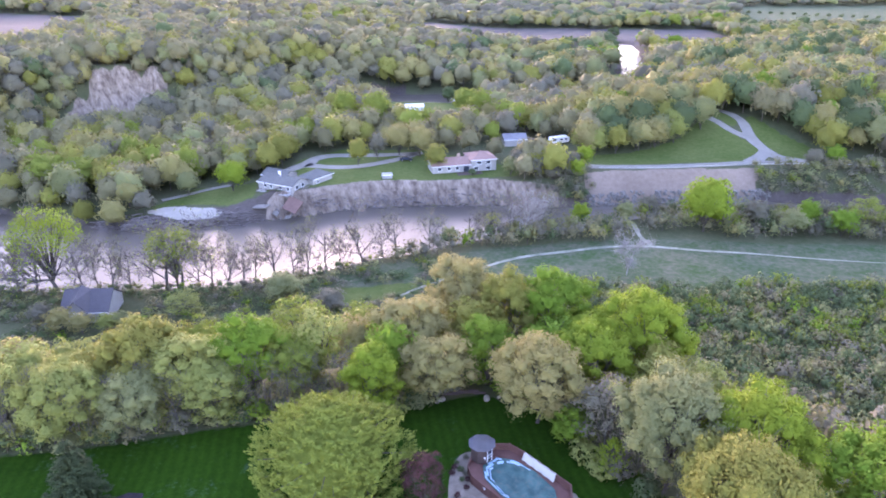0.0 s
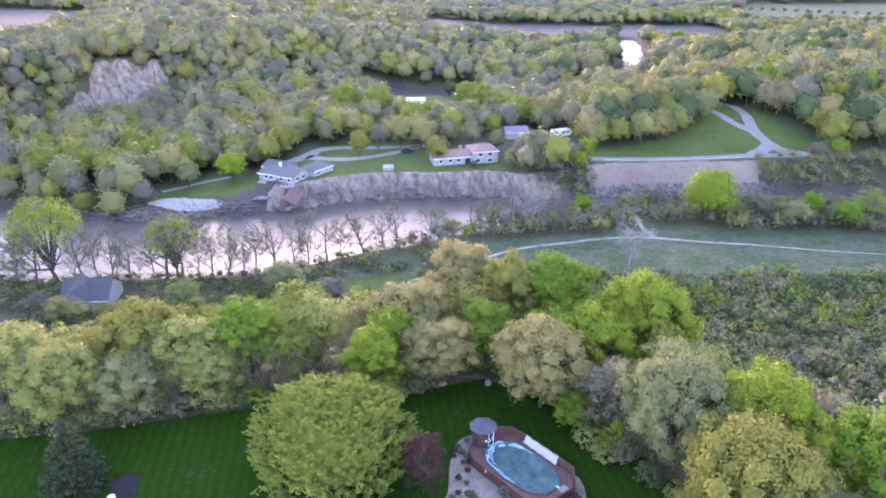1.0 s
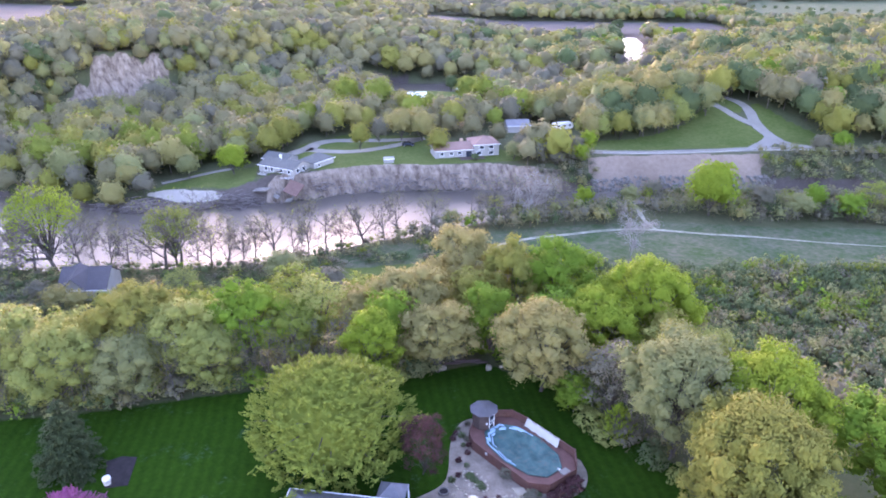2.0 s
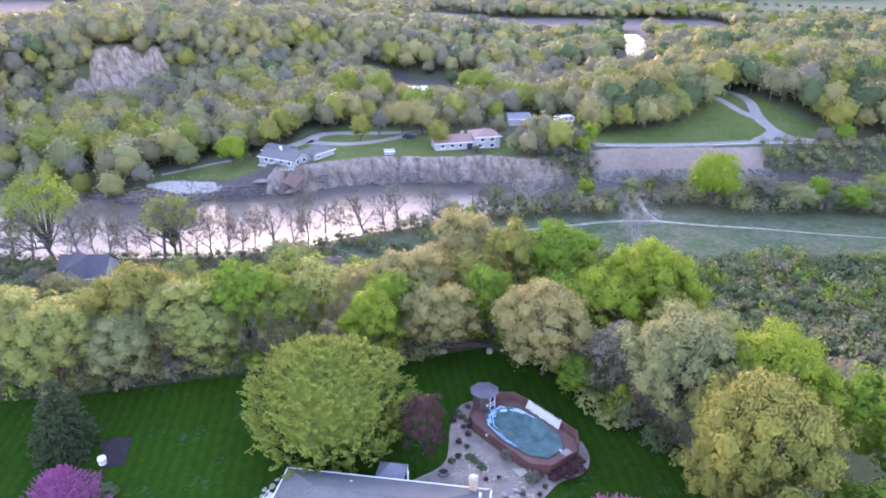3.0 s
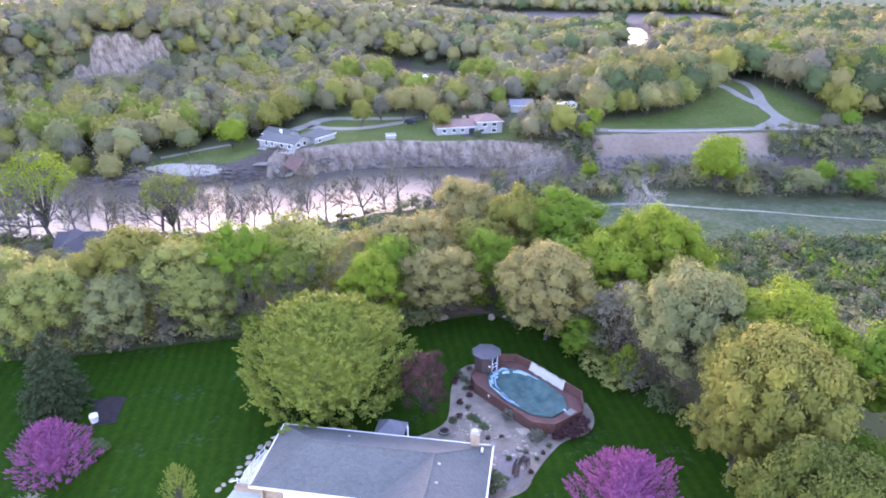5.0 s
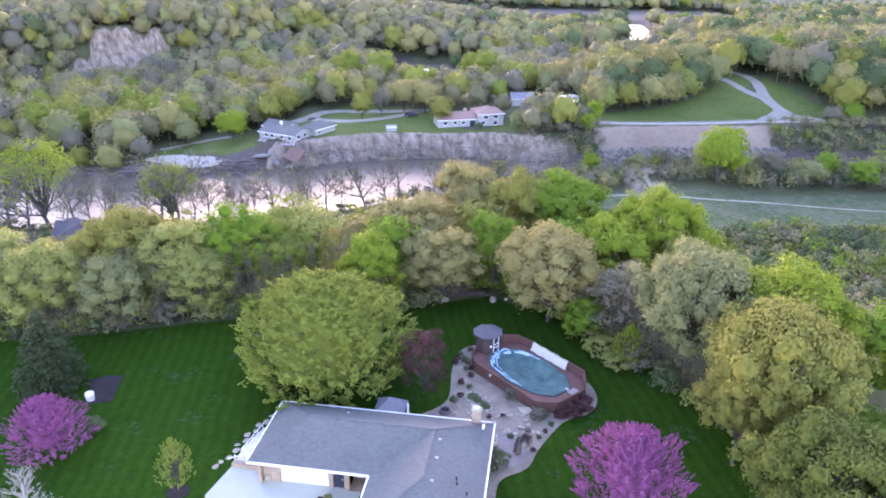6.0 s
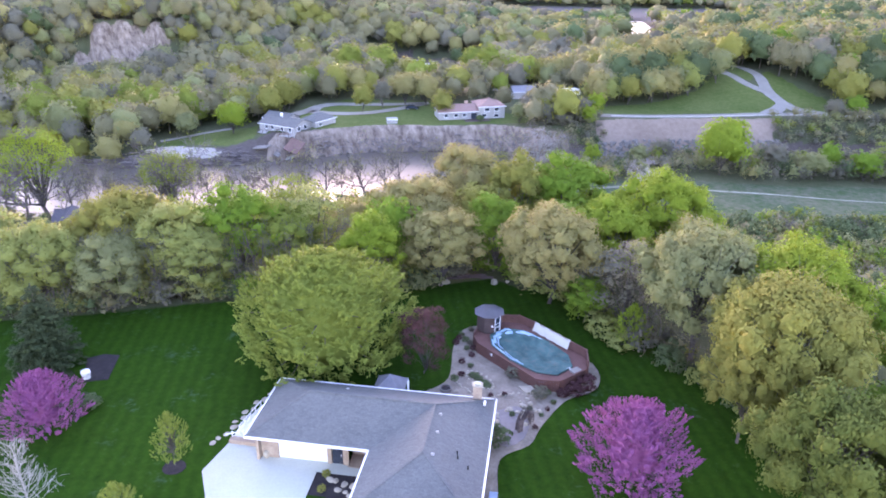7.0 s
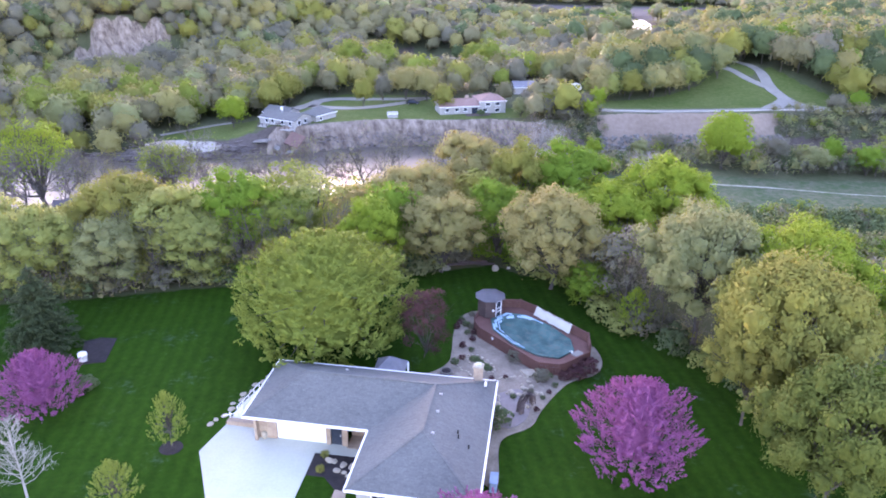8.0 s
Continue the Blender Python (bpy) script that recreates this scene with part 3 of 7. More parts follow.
FAR_LAWNS = [[(-60, 224), (-44, 229), (-36, 232), (0, 237), (26, 241), (30, 250), (12, 262), (-8, 275), (-40, 276), (-54, 262), (-58, 244)],
             [(-98, 219), (-86, 222), (-70, 220), (-63, 224), (-66, 240), (-88, 239)],
             [(50, 249), (112, 252), (122, 262), (114, 276), (107, 290), (95, 274), (75, 264), (52, 260)],
             [(110, 290), (116, 278), (121, 286), (118, 298)],
             [(126, 253), (142, 252), (142, 262), (132, 276), (125, 292), (121, 276)],
             [(-30, 324), (-4, 330), (22, 326), (26, 380), (0, 390), (-36, 392)],
             [(-33, 161), (-8, 166), (-5, 160), (-26, 154)]]
FIELDS = [[(-20, 600), (60, 585), (122, 592), (132, 645), (172, 645), (180, 590), (255, 585), (262, 735), (-20, 748)], [(-700, 560), (-310, 470), (-250, 462), (-262, 570), (-300, 625), (-420, 650), (-700, 700)]]
MEADOWS = [[(-8, 150), (10, 158), (40, 150), (140, 148), (190, 150), (190, 186), (100, 192), (60, 196), (20, 190), (-30, 172), (-40, 158)],
           [(300, 730), (440, 705), (660, 680), (800, 840), (620, 1010), (380, 990)], [(-420, 430), (-300, 405), (-240, 425), (-250, 462), (-420, 500)]]
SAND = [(-99, 217.5), (-92, 216.2), (-86, 214.3), (-79, 214.6), (-71, 217.2), (-76, 219.6), (-83, 220), (-91, 221)]


def is_bluff(x, y):
    up = y - hill_foot(x)
    foot = np.interp(x, [-190, -180, -168, -150, -122], [-44, -30, -16, -7, -3]) + 3 * wobble(x, y, 7)
    brow = np.interp(x, [-190, -183, -174, -162, -150, -140, -130, -122], [-20, 2, 17, 22, 18, 12, 5, -3]) + 3.5 * wobble(x, y, 6.0, 1.0)
    return (x > -190) & (x < -122) & (up > foot) & (up < brow)


def build_ground():
    xs = steps([(-2600, -600, 120), (-600, -220, 16), (-220, -112, 2.4), (-112, 60, 1.2), (60, 160, 2.4), (160, 600, 16), (600, 2600, 120)])
    ys = steps([(-160, 20, 12), (20, 150, 2.4), (150, 196, 1.8), (196, 248, 0.9), (248, 420, 2.6), (420, 800, 10), (800, 3600, 140)])
    X, Y = np.meshgrid(xs, ys)
    Z = height(X, Y)
    nx, ny = len(xs), len(ys)
    i = np.arange(nx * ny).reshape(ny, nx)
    quads = np.stack([i[:-1, :-1], i[:-1, 1:], i[1:, 1:], i[1:, :-1]], -1).reshape(-1, 4)
    me = quad_mesh("ground", np.stack([X, Y, Z], -1).reshape(-1, 3), quads, smooth_faces=True)
    gap, side = river_gap(X, Y), is_far(X, Y)

    def polys(ps):
        r = np.zeros(X.shape)
        for q in ps:
            for ox, oy in ((0, 0), (0.9, 0.3), (-0.9, -0.3), (0.3, -0.9), (-0.3, 0.9)):
                r += in_poly(X + ox, Y + oy, q) * 0.2
        return np.minimum(r, 1)

    cliffy = side & (Y < 300) & (X > -58) & (X < 40) & (gap > 0.2) & (gap < 5.4)
    rip = side & (Y < 300) & (X > 50 + 1.5 * wobble(X, Y, 3)) & (X < 112 + 3 * wobble(X, Y, 4)) & (gap > 0.5) & (gap < 9.5)
    bluff = is_bluff(X, Y)
    masks = {
        "lawn": np.clip(0.5 - (past_edge(X, Y) - np.interp(X, [-8, 2, 9, 13, 22], [0.2, 0.3, 0.5, 3.0, 6.5])) / 4.0, 0, 1),
        "far_lawn": polys(FAR_LAWNS) * (gap > 4.5),
        "field": polys(FIELDS), "meadow": polys(MEADOWS),
        "soil": (cliffy | bluff).astype(float), "straw": rip.astype(float),
        "mud": ((gap < 2.5) | (side & (Y < 300) & (X < -56) & (gap < np.interp(X, [-105, -95], [3, 8])) & (X > -130))).astype(float) * ~(cliffy | rip),
        "sand": polys([SAND]),
    }
    for key, v in masks.items():
        a = me.attributes.new(key, "FLOAT", "POINT")
        a.data.foreach_set("value", v.astype(np.float32).ravel())
    me.materials.append(M_GROUND)
    return tagged(new("ground", me), "green lawn, wooded slope, meadow and eroded river banks", "ground", kind="structure")


# ---- setting ----
build_ground()
solo("water", quad_mesh("water", [(-420, 120, -25), (420, 120, -25), (420, 680, -25), (-420, 680, -25)], [(0, 1, 2, 3)]), M_WATER,
     "brown river water mirroring the pale evening sky", "river", kind="structure")

ROADS = {
    "valley_road": ([(44, 252), (55.8, 247.4), (74, 246.6), (95, 248.4), (112, 250.5), (131, 250.5), (160, 247.5), (240, 238)], [4.6, 4.6]),
    "hill_road": ([(113, 251), (119, 257), (122.5, 262), (120.5, 271), (121, 285), (116, 300)], [6.0, 4.4, 4.6, 3.6, 3.2]),
    "side_road": ([(121, 270), (114.6, 276.5), (108.7, 288), (98, 297)], [3.2, 2.8]),
    "corner_road": ([(122.5, 262), (126, 256), (136, 251)], [5.0, 4.0]),
    "loop_drive": ([(-58.5, 246), (-51, 256), (-49, 262.5), (-43, 267), (-32, 267.3), (-19, 268.5), (-8, 271)], [5.5, 4.0]),
    "loop_drive_front": ([(-51, 254.5), (-41, 251.8), (-30.6, 253.2), (-18.6, 261), (-10, 270)], [4.5, 3.6]),
    "west_drive": ([(-96, 228), (-89, 232.5), (-83, 237), (-75, 241)], [2.4, 2.6]),
    "house_lane": ([(33, 256), (34, 268), (37, 286), (30, 296), (18, 300)], [4.5, 6.0, 5.0]),
}
for key, (line, wide) in ROADS.items():
    solo("road", ribbon(line, wide, 0.07, 4), M_TAR, "pale grey asphalt road through lawns and woods", "road", kind="structure")
TRACK = [(-14, 155.5), (-6, 162.8), (9.8, 174), (17.8, 179.3), (26.2, 183.7), (34.5, 185.9), (48, 189), (59.7, 189.6), (75, 186.2), (91.6, 183.8), (121, 177.8), (170, 168)]
solo("footpath", ribbon(TRACK, [0.8, 1.0, 1.5, 1.3, 0.9, 0.45, 0.12, 0.06], 0.05, 3), M_TRACK, "worn pale gravel footpath across the meadow", "path", kind="structure")
solo("footpath", ribbon([(61, 189.6), (59.5, 197), (59.8, 207), (58, 212)], [1.0, 1.6], 0.05, 3), M_TRACK, "short gravel spur down to the river", "path", kind="structure")

# ---- tree kinds ----
RNG = np.random.default_rng(7)


def tree_kind(seed, R, z0, z1, count, size, leaves, blade, slim=0.55, shaggy=0.25, pull=0.3, trunk=0.28, fork=None, limbs=12, under=-0.3, core=0.0, hull=0.0, turn=0.35):
    rng = np.random.default_rng(seed)
    v, q, c, r, nn = crown_arrays(rng, R, z0, z1, count, size, leaves, blade, slim, 0.0, shaggy, pull, turn, under)
    if core:
        cv, cq = bough_cores(c[:-1], r[:-1], core)
        cn = vertex_normals(cv, cq)
        if np.sum(cn[:24] * (cv[:24] - cv[:24].mean(0))) < 0:
            cq, cn = cq[:, ::-1], -cn
    elif hull:
        middle = np.array([0, 0, z0 * 0.4 + z1 * 0.6])
        cv, cq = lumpy_core(c, r, middle, 20, 12, hull)
        cq, cn = outward(cv, cq, middle)
    if core or hull:
        v, q, nn = np.concatenate([v, cv]), np.concatenate([q, cq + len(v)]), np.concatenate([nn, cn])
    crown = quad_mesh("crown", v, q, smooth_faces=True, normals=nn)
    trunk_me = tube_mesh("trunk", limb_paths(rng, c[:-1], trunk, fork or z0 + 0.5, limbs), 4 if leaves > 20000 else 3)
    trunk_me.materials.append(M_BARK)
    crown.materials.append(M_LEAF["olive"])
    return {"crown": crown, "trunk": trunk_me, "R": R, "top": z1}


KINDS = {
    "round": tree_kind(11, 6.3, 2.0, 14.0, 60, 0.225, 8600, 0.39, 0.6, core=0.62, shaggy=0.6, limbs=22, trunk=0.24, under=-0.6),
    "oval": tree_kind(12, 5.2, 1.6, 14.5, 52, 0.24, 7800, 0.37, 0.6, core=0.62, shaggy=0.6, limbs=18, trunk=0.22, under=-0.6),
    "oak": tree_kind(13, 8.0, 2.6, 14.0, 92, 0.19, 13500, 0.39, 0.6, core=0.62, shaggy=0.6, limbs=34, trunk=0.34, under=-0.5),
    "oak_wide": tree_kind(14, 8.2, 2.4, 13.0, 120, 0.165, 25000, 0.31, 0.64, core=0.62, shaggy=0.7, limbs=36, trunk=0.34, under=-0.6),
    "belt_round": tree_kind(22, 6.0, 1.8, 14.0, 44, 0.25, 2000, 0.58, 0.62, hull=0.64, limbs=7, trunk=0.22, under=-0.6, shaggy=0.5),
    "belt_oval": tree_kind(23, 5.0, 1.6, 14.5, 38, 0.26, 1900, 0.56, 0.62, hull=0.64, limbs=7, trunk=0.2, under=-0.6, shaggy=0.5),
    "belt_tall": tree_kind(15, 4.2, 2.4, 15.0, 32, 0.28, 1800, 0.54, 0.62, hull=0.62, trunk=0.18, limbs=7, under=-0.5, shaggy=0.5),
    "thin": tree_kind(16, 4.4, 3.0, 15.0, 30, 0.28, 2800, 0.44, shaggy=0.8, trunk=0.16, limbs=20),
    "far_round": tree_kind(24, 6.0, 1.4, 13.0, 38, 0.27, 1500, 0.72, 0.62, hull=0.76, limbs=6, under=-0.6, shaggy=0.6),
    "far_oval": tree_kind(25, 5.0, 1.2, 14.0, 34, 0.28, 1400, 0.68, 0.62, hull=0.76, limbs=6, under=-0.6, shaggy=0.6),
    "umbrella": tree_kind(26, 9.5, 8.5, 23.0, 60, 0.2, 6000, 0.52, 0.6, shaggy=0.8, trunk=0.5, fork=6.0, limbs=26),
    "bush": tree_kind(19, 2.4, -0.2, 4.6, 24, 0.34, 620, 0.68, 0.62, trunk=0.07, limbs=6, fork=0.6),
    "fine_red": tree_kind(21, 2.7, 0.9, 8.0, 40, 0.24, 6800, 0.22, slim=0.4, shaggy=1.1, pull=0.5, trunk=0.08, limbs=18, under=-0.7),
}


def spray_kind(seed, R, top, sprays, cards, length, blade, slim, envelope, rise, trunk, fork, hull=0.0, inner=0.4, plump=0.17):
    """A tree whose leaves or blossoms sit along many short upright sprays that start inside the crown and end at its outline."""
    rng = np.random.default_rng(seed)
    g = np.arange(sprays) + 0.5
    f = (g / sprays) ** 0.8
    ph = g * 2.39996 + rng.normal(size=sprays) * 0.25
    z = envelope[0][0] + (top - envelope[0][0]) * f
    reach = np.interp(z, [e[0] for e in envelope], [e[1] for e in envelope]) * R
    reach = reach * (1 + 0.07 * np.sin(3 * ph + seed) + 0.09 * np.sin(5 * ph + 1.3 * z) + 0.05 * np.sin(9 * ph - 2.1 * z)) * np.where(rng.random(sprays) < inner, rng.uniform(0.45, 0.8, sprays), rng.uniform(0.88, 1.06, sprays))
    side = np.stack([np.cos(ph), np.sin(ph), 0 * ph], 1)
    tip = side * reach[:, None] + np.stack([0 * z, 0 * z, z], 1)
    d = unit(side * (0.35 + 0.65 * reach / R)[:, None] + np.stack([0 * z, 0 * z, rise + 0 * z], 1) + rng.normal(size=(sprays, 3)) * 0.22)
    L = length * rng.uniform(0.7, 1.3, sprays)
    k = np.repeat(np.arange(sprays), cards)
    t = rng.random(len(k)) ** 0.8
    wide = (plump * (1 - t) + 0.03) * L[k]
    off = unit(rng.normal(size=(len(k), 3)))
    pos = tip[k] - d[k] * ((1 - t) * L[k])[:, None] + off * wide[:, None]
    nor = unit(off * 0.8 + side[k] * 0.4 + [0, 0, 0.6])
    v, q = leaf_cards(rng, pos, nor, blade, blade * slim, d[k], 0.75)
    nn = np.repeat(unit(off * 0.7 + side[k] * 0.4 + [0, 0, 0.5]), 4, axis=0)
    if hull:
        hz = np.linspace(envelope[0][0] + 0.08 * top, top * 0.97, 14)[:, None]
        ha = np.linspace(0, 2 * np.pi, 28, endpoint=False)[None]
        hr = np.interp(hz, [e[0] for e in envelope], [e[1] for e in envelope]) * R * hull * smooth((0.99 * top - hz) / (0.22 * top)) ** 0.5 * (1 + 0.09 * np.sin(5 * ha + 2.2 * hz) + 0.07 * np.sin(9 * ha - 1.7 * hz))
        cv = np.stack([hr * np.cos(ha), hr * np.sin(ha), hz + 0.0 * ha], -1).reshape(-1, 3)
        i = np.arange(14 * 28).reshape(14, 28)
        cq = np.stack([i[:-1], i[1:], np.roll(i, -1, 1)[1:], np.roll(i, -1, 1)[:-1]], -1).reshape(-1, 4)
        cq, cn = outward(cv, cq, np.array([0, 0, top * 0.5]))
        v, q, nn = np.concatenate([v, cv]), np.concatenate([q, cq + len(v)]), np.concatenate([nn, cn])
    crown = quad_mesh("crown", v, q, smooth_faces=True, normals=nn)
    paths = [[(np.array([0, 0, -0.4]), trunk * 1.3), (np.array([0.03, 0, fork * 0.6]), trunk), (np.array([0, 0.05, fork]), trunk * 0.8), (np.array([0, 0, top * 0.8]), trunk * 0.25)]]
    for i in range(0, sprays, max(1, sprays // 60)):
        a = np.array([0, 0, min(fork + 0.25 * max(z[i] - fork, 0), top * 0.7)])
        e = tip[i] - d[i] * L[i] * 0.4
        paths.append([(a, trunk * 0.42), (a * 0.45 + e * 0.55 + [0, 0, 0.12 * reach[i]], trunk * 0.22), (e, trunk * 0.06)])
    trunk_me = tube_mesh("trunk", paths, 5)
    trunk_me.materials.append(M_BARK)
    crown.materials.append(M_LEAF["olive"])
    return {"crown": crown, "trunk": trunk_me, "R": R, "top": top}


DOME = [(1.3, 0.70), (2.2, 0.95), (3.6, 1.0), (5.0, 0.93), (6.2, 0.74), (7.2, 0.46), (8.0, 0.12)]
KINDS["blossom"] = spray_kind(20, 5.2, 8.0, 780, 30, 1.1, 0.23, 0.44, DOME, 0.75, 0.2, 1.2, 0.36, 0.45, 0.21)
KINDS["maple"] = spray_kind(37, 9.2, 14.2, 1700, 21, 1.5, 0.42, 0.42, [(0.8, 0.55), (2.6, 0.88), (5.4, 1.0), (8.0, 0.93), (10.6, 0.76), (12.8, 0.48), (14.2, 0.12)], 0.9, 0.42, 2.6, 0.6, 0.25, 0.3)
KINDS["oak_high"] = tree_kind(27, 8.2, 5.2, 13.0, 116, 0.165, 22000, 0.32, 0.64, core=0.62, shaggy=0.7, limbs=36, trunk=0.34, under=-0.4)
KINDS["small"] = spray_kind(18, 1.9, 5.0, 170, 16, 0.75, 0.22, 0.4, [(1.1, 0.35), (1.7, 0.9), (2.4, 1.0), (3.4, 0.8), (4.3, 0.48), (5.0, 0.08)], 1.5, 0.06, 1.2)


def set_leaf(ob, mat):
    ob.material_slots[0].link = "OBJECT"
    ob.material_slots[0].material = mat


WORDS = {"moss": "dark olive", "lime": "bright lime-green", "green": "fresh bright green", "maple": "soft yellow-green", "olive": "olive-green", "gold": "golden olive",
         "tan": "tan budding", "grey": "grey-green", "dusk": "grey-brown budding", "pink": "magenta-pink blossoming", "red": "dark red", "shrub": "dark green"}


def tree(kind, leafy, x, y, top, radius, label, name="tree", turn=None, group="", z=None):
    k = KINDS[kind]
    base = thing(name, x, y, (ground_z(x, y) if z is None else z) - 0.05, label=label, category="tree" if "bush" not in name else "bush", group=group)
    s, h = radius / k["R"], top / k["top"]
    base.matrix_basis = base.matrix_basis @ pose(0, 0, 0, 0, 0, turn if turn is not None else float(RNG.uniform(0, 360))) @ Matrix.Diagonal((s, s, h, 1))
    part("trunk", k["trunk"], None, base)
    set_leaf(part("crown", k["crown"], None, base), M_LEAF[leafy])
    return base


# the large trees round the lawn: kind, leaf, x, y, height, radius, label
LAWN_TREES = [
    ("maple", "maple", -12.9, 65.3, 12.7, 9.5, "large soft yellow-green maple standing behind the house"),
    ("round", "maple", -20.8, 85.4, 11.4, 5.0, "yellow-green tree behind the large maple"),
    ("round", "green", -27.0, 85.0, 13.5, 6.0, "fresh bright green tree at the edge of the wood"),
    ("round", "olive", -34.0, 81.5, 12.6, 6.2, "olive tree with bare lower trunks beside the lawn"),
    ("oval", "olive", -31.0, 79.0, 10.5, 4.6, "olive budding tree beside the lawn"),
    ("oak", "gold", -42.0, 84.5, 12.5, 7.4, "golden olive oak in the belt of trees"),
    ("round", "grey", -40.5, 76.0, 9.4, 5.0, "grey-green tree at the lawn's edge"),
    ("oak", "olive", -49.0, 75.5, 10.4, 6.4, "olive-green oak behind the spruce"),
    ("thin", "olive", -18.0, 88.0, 13.0, 4.8, "thin olive tree with several bare stems"),
    ("thin", "maple", -21.5, 93.0, 12.6, 5.0, "thin yellow-green tree with bare stems"),
    ("oval", "lime", -9.6, 79.8, 12.4, 4.3, "bright lime-green tree behind the large maple"),
    ("round", "tan", -5.0, 92.0, 12.8, 6.4, "tan budding oak in the belt of trees"),
    ("round", "tan", -0.8, 82.8, 11.6, 5.4, "grey-olive tree with slender stems beside the rock garden"),
    ("oval", "green", 6.2, 87.5, 11.6, 4.4, "fresh bright green tree above the stone edging"),
    ("oval", "tan", 3.2, 105.0, 13.6, 6.4, "tan budding tree on the wooded slope"),
    ("round", "gold", 10.5, 98.0, 13.4, 5.0, "golden olive tree on the wooded slope"),
    ("oak", "tan", 12.8, 78.5, 12.6, 7.0, "pinkish tan budding oak beyond the pool deck"),
    ("round", "green", 17.5, 99.0, 13.2, 6.6, "bright green tree at the wood's far edge"),
    ("round", "lime", 21.0, 83.5, 11.8, 6.0, "pale lime-green tree in the belt of trees"),
    ("oak", "lime", 29.5, 90.5, 13.2, 7.6, "large bright yellow-green tree on the slope"),
    ("oak_high", "grey", 26.6, 66.0, 14.2, 7.6, "grey-green oak standing at the lawn's edge"),
    ("oak_high", "lime", 35.0, 63.5, 13.8, 7.2, "pale lime-green oak in the wood"),
    ("oak_high", "gold", 30.2, 53.8, 14.6, 7.6, "large golden olive oak at the lawn's edge"),
    # added tree that forms the lower side lobes of the oak above
    ("oak_high", "gold", 26.6, 52.2, 10.4, 4.2, "low side lobes of the large golden olive oak, added as a tree"),
    ("oak_wide", "moss", 29.0, 41.9, 12.4, 6.2, "broad olive oak with a bare limb"),
    ("round", "green", 46.5, 57.0, 14.0, 7.4, "fresh bright green tree behind the oaks"),
    ("round", "green", 37.5, 46.5, 9.0, 5.4, "fresh green tree between the oaks"),
    ("bush", "green", 24.0, 34.6, 3.0, 2.6, "fresh green bush below the broad oak"),
    ("thin", "dusk", 20.6, 72.5, 11.0, 4.4, "grey bare-stemmed tree beyond the pool"),
    ("oval", "green", 16.4, 74.0, 6.2, 2.8, "low fresh green tree beyond the pool"),
    ("small", "lime", 20.6, 68.4, 5.6, 2.3, "small bright green tree at the lawn's edge"),
]
for kind, leafy, x, y, top, r, label in LAWN_TREES:
    tree(kind, leafy, x, y, top - ground_z(x, y) - (0.9 if x < 0 and y > 78 else 0), r, label)
tree("blossom", "pink", 15.5, 46.2, 8.7, 5.0, "magenta-pink redbud in full bloom on the lawn", "redbud_tree", 20)
tree("blossom", "pink", 2.6, 35.4, 6.6, 4.0, "magenta-pink redbud in bloom beside the house", "redbud_tree", 130)
tree("blossom", "pink", -36.6, 52.4, 6.4, 3.7, "magenta-pink redbud in bloom on the open lawn", "redbud_tree", 250)
tree("fine_red", "red", -2.3, 62.5, 8.2, 2.8, "slender dark red young tree on the lawn", "young_tree", 40)
tree("small", "maple", -23.2, 47.9, 5.8, 1.75, "young yellow-green tree in a dark mulch ring", "young_tree", 10)
tree("small", "maple", -24.6, 40.6, 4.8, 2.0, "young yellow-green tree on the lawn", "young_tree", 110)


def spruce(x, y, h, r):
    rng = np.random.default_rng(31)
    base = thing("spruce_tree", x, y, -0.05, label="dark green conical spruce on the lawn", category="tree")
    part("trunk", tube_mesh("trunk", [[(np.array([0, 0, -0.3]), 0.24), (np.array([0, 0.03, h * 0.5]), 0.13), (np.array([0, 0, h]), 0.02)]], 7), M_BARK, base)
    P, N, A = [], [], []
    levels = 26
    for i in range(levels):
        z = 0.5 + (h - 0.7) * (i / levels) ** 0.92
        reach = r * (1 - i / levels) ** 0.7 + 0.12
        for b in range(int(9 + 9 * (1 - i / levels))):
            a = rng.uniform(0, 6.283)
            L = reach * rng.uniform(0.75, 1.08)
            n = max(4, int(L * 13))
            t = np.sort(rng.uniform(0.15, 1.0, n))
            d = np.array([math.cos(a), math.sin(a), 0])
            sidew = np.array([-d[1], d[0], 0])
            spread = rng.normal(size=n) * 0.16 * (1.25 - t) * L
            P.append(d * (t * L)[:, None] + sidew * spread[:, None] + np.stack([0 * t, 0 * t, z - 0.16 * t * L + 0.12 * t * t * L + rng.normal(size=n) * 0.05], 1))
            N.append(np.array([0, 0, 1.0]) + rng.normal(size=(n, 3)) * 0.35 + d * 0.3)
            A.append(np.tile(d, (n, 1)) + rng.normal(size=(n, 3)) * 0.4)
    v, q = leaf_cards(rng, np.concatenate(P), np.concatenate(N), 0.46, 0.17, np.concatenate(A), 0.8)
    part("crown", quad_mesh("crown", v, q), M_LEAF["needle"], base)


spruce(-41.9, 63.0, 9.8, 3.9)


def bare_kind(seed, h, spread, levels, r0, sides=4, buds=0, start=0.3, least=0.0, bud=0.24):
    rng = np.random.default_rng(seed)
    paths = twig_paths(rng, h, spread, levels, r0, start, least)
    me = tube_mesh("trunk", paths, sides)
    tips = np.array([p[-1][0] for p in paths if p[-1][1] < r0 * 0.25] or [p[-1][0] for p in paths])
    k = rng.integers(0, len(tips), buds)
    pos = tips[k] + rng.normal(size=(buds, 3)) * 0.55
    v, q = leaf_cards(rng, pos, rng.normal(size=(buds, 3)) + [0, 0, 0.6], bud, bud * 0.5, pos - [0, 0, h * 0.4], 0.5)
    return me, quad_mesh("crown", v, q), h


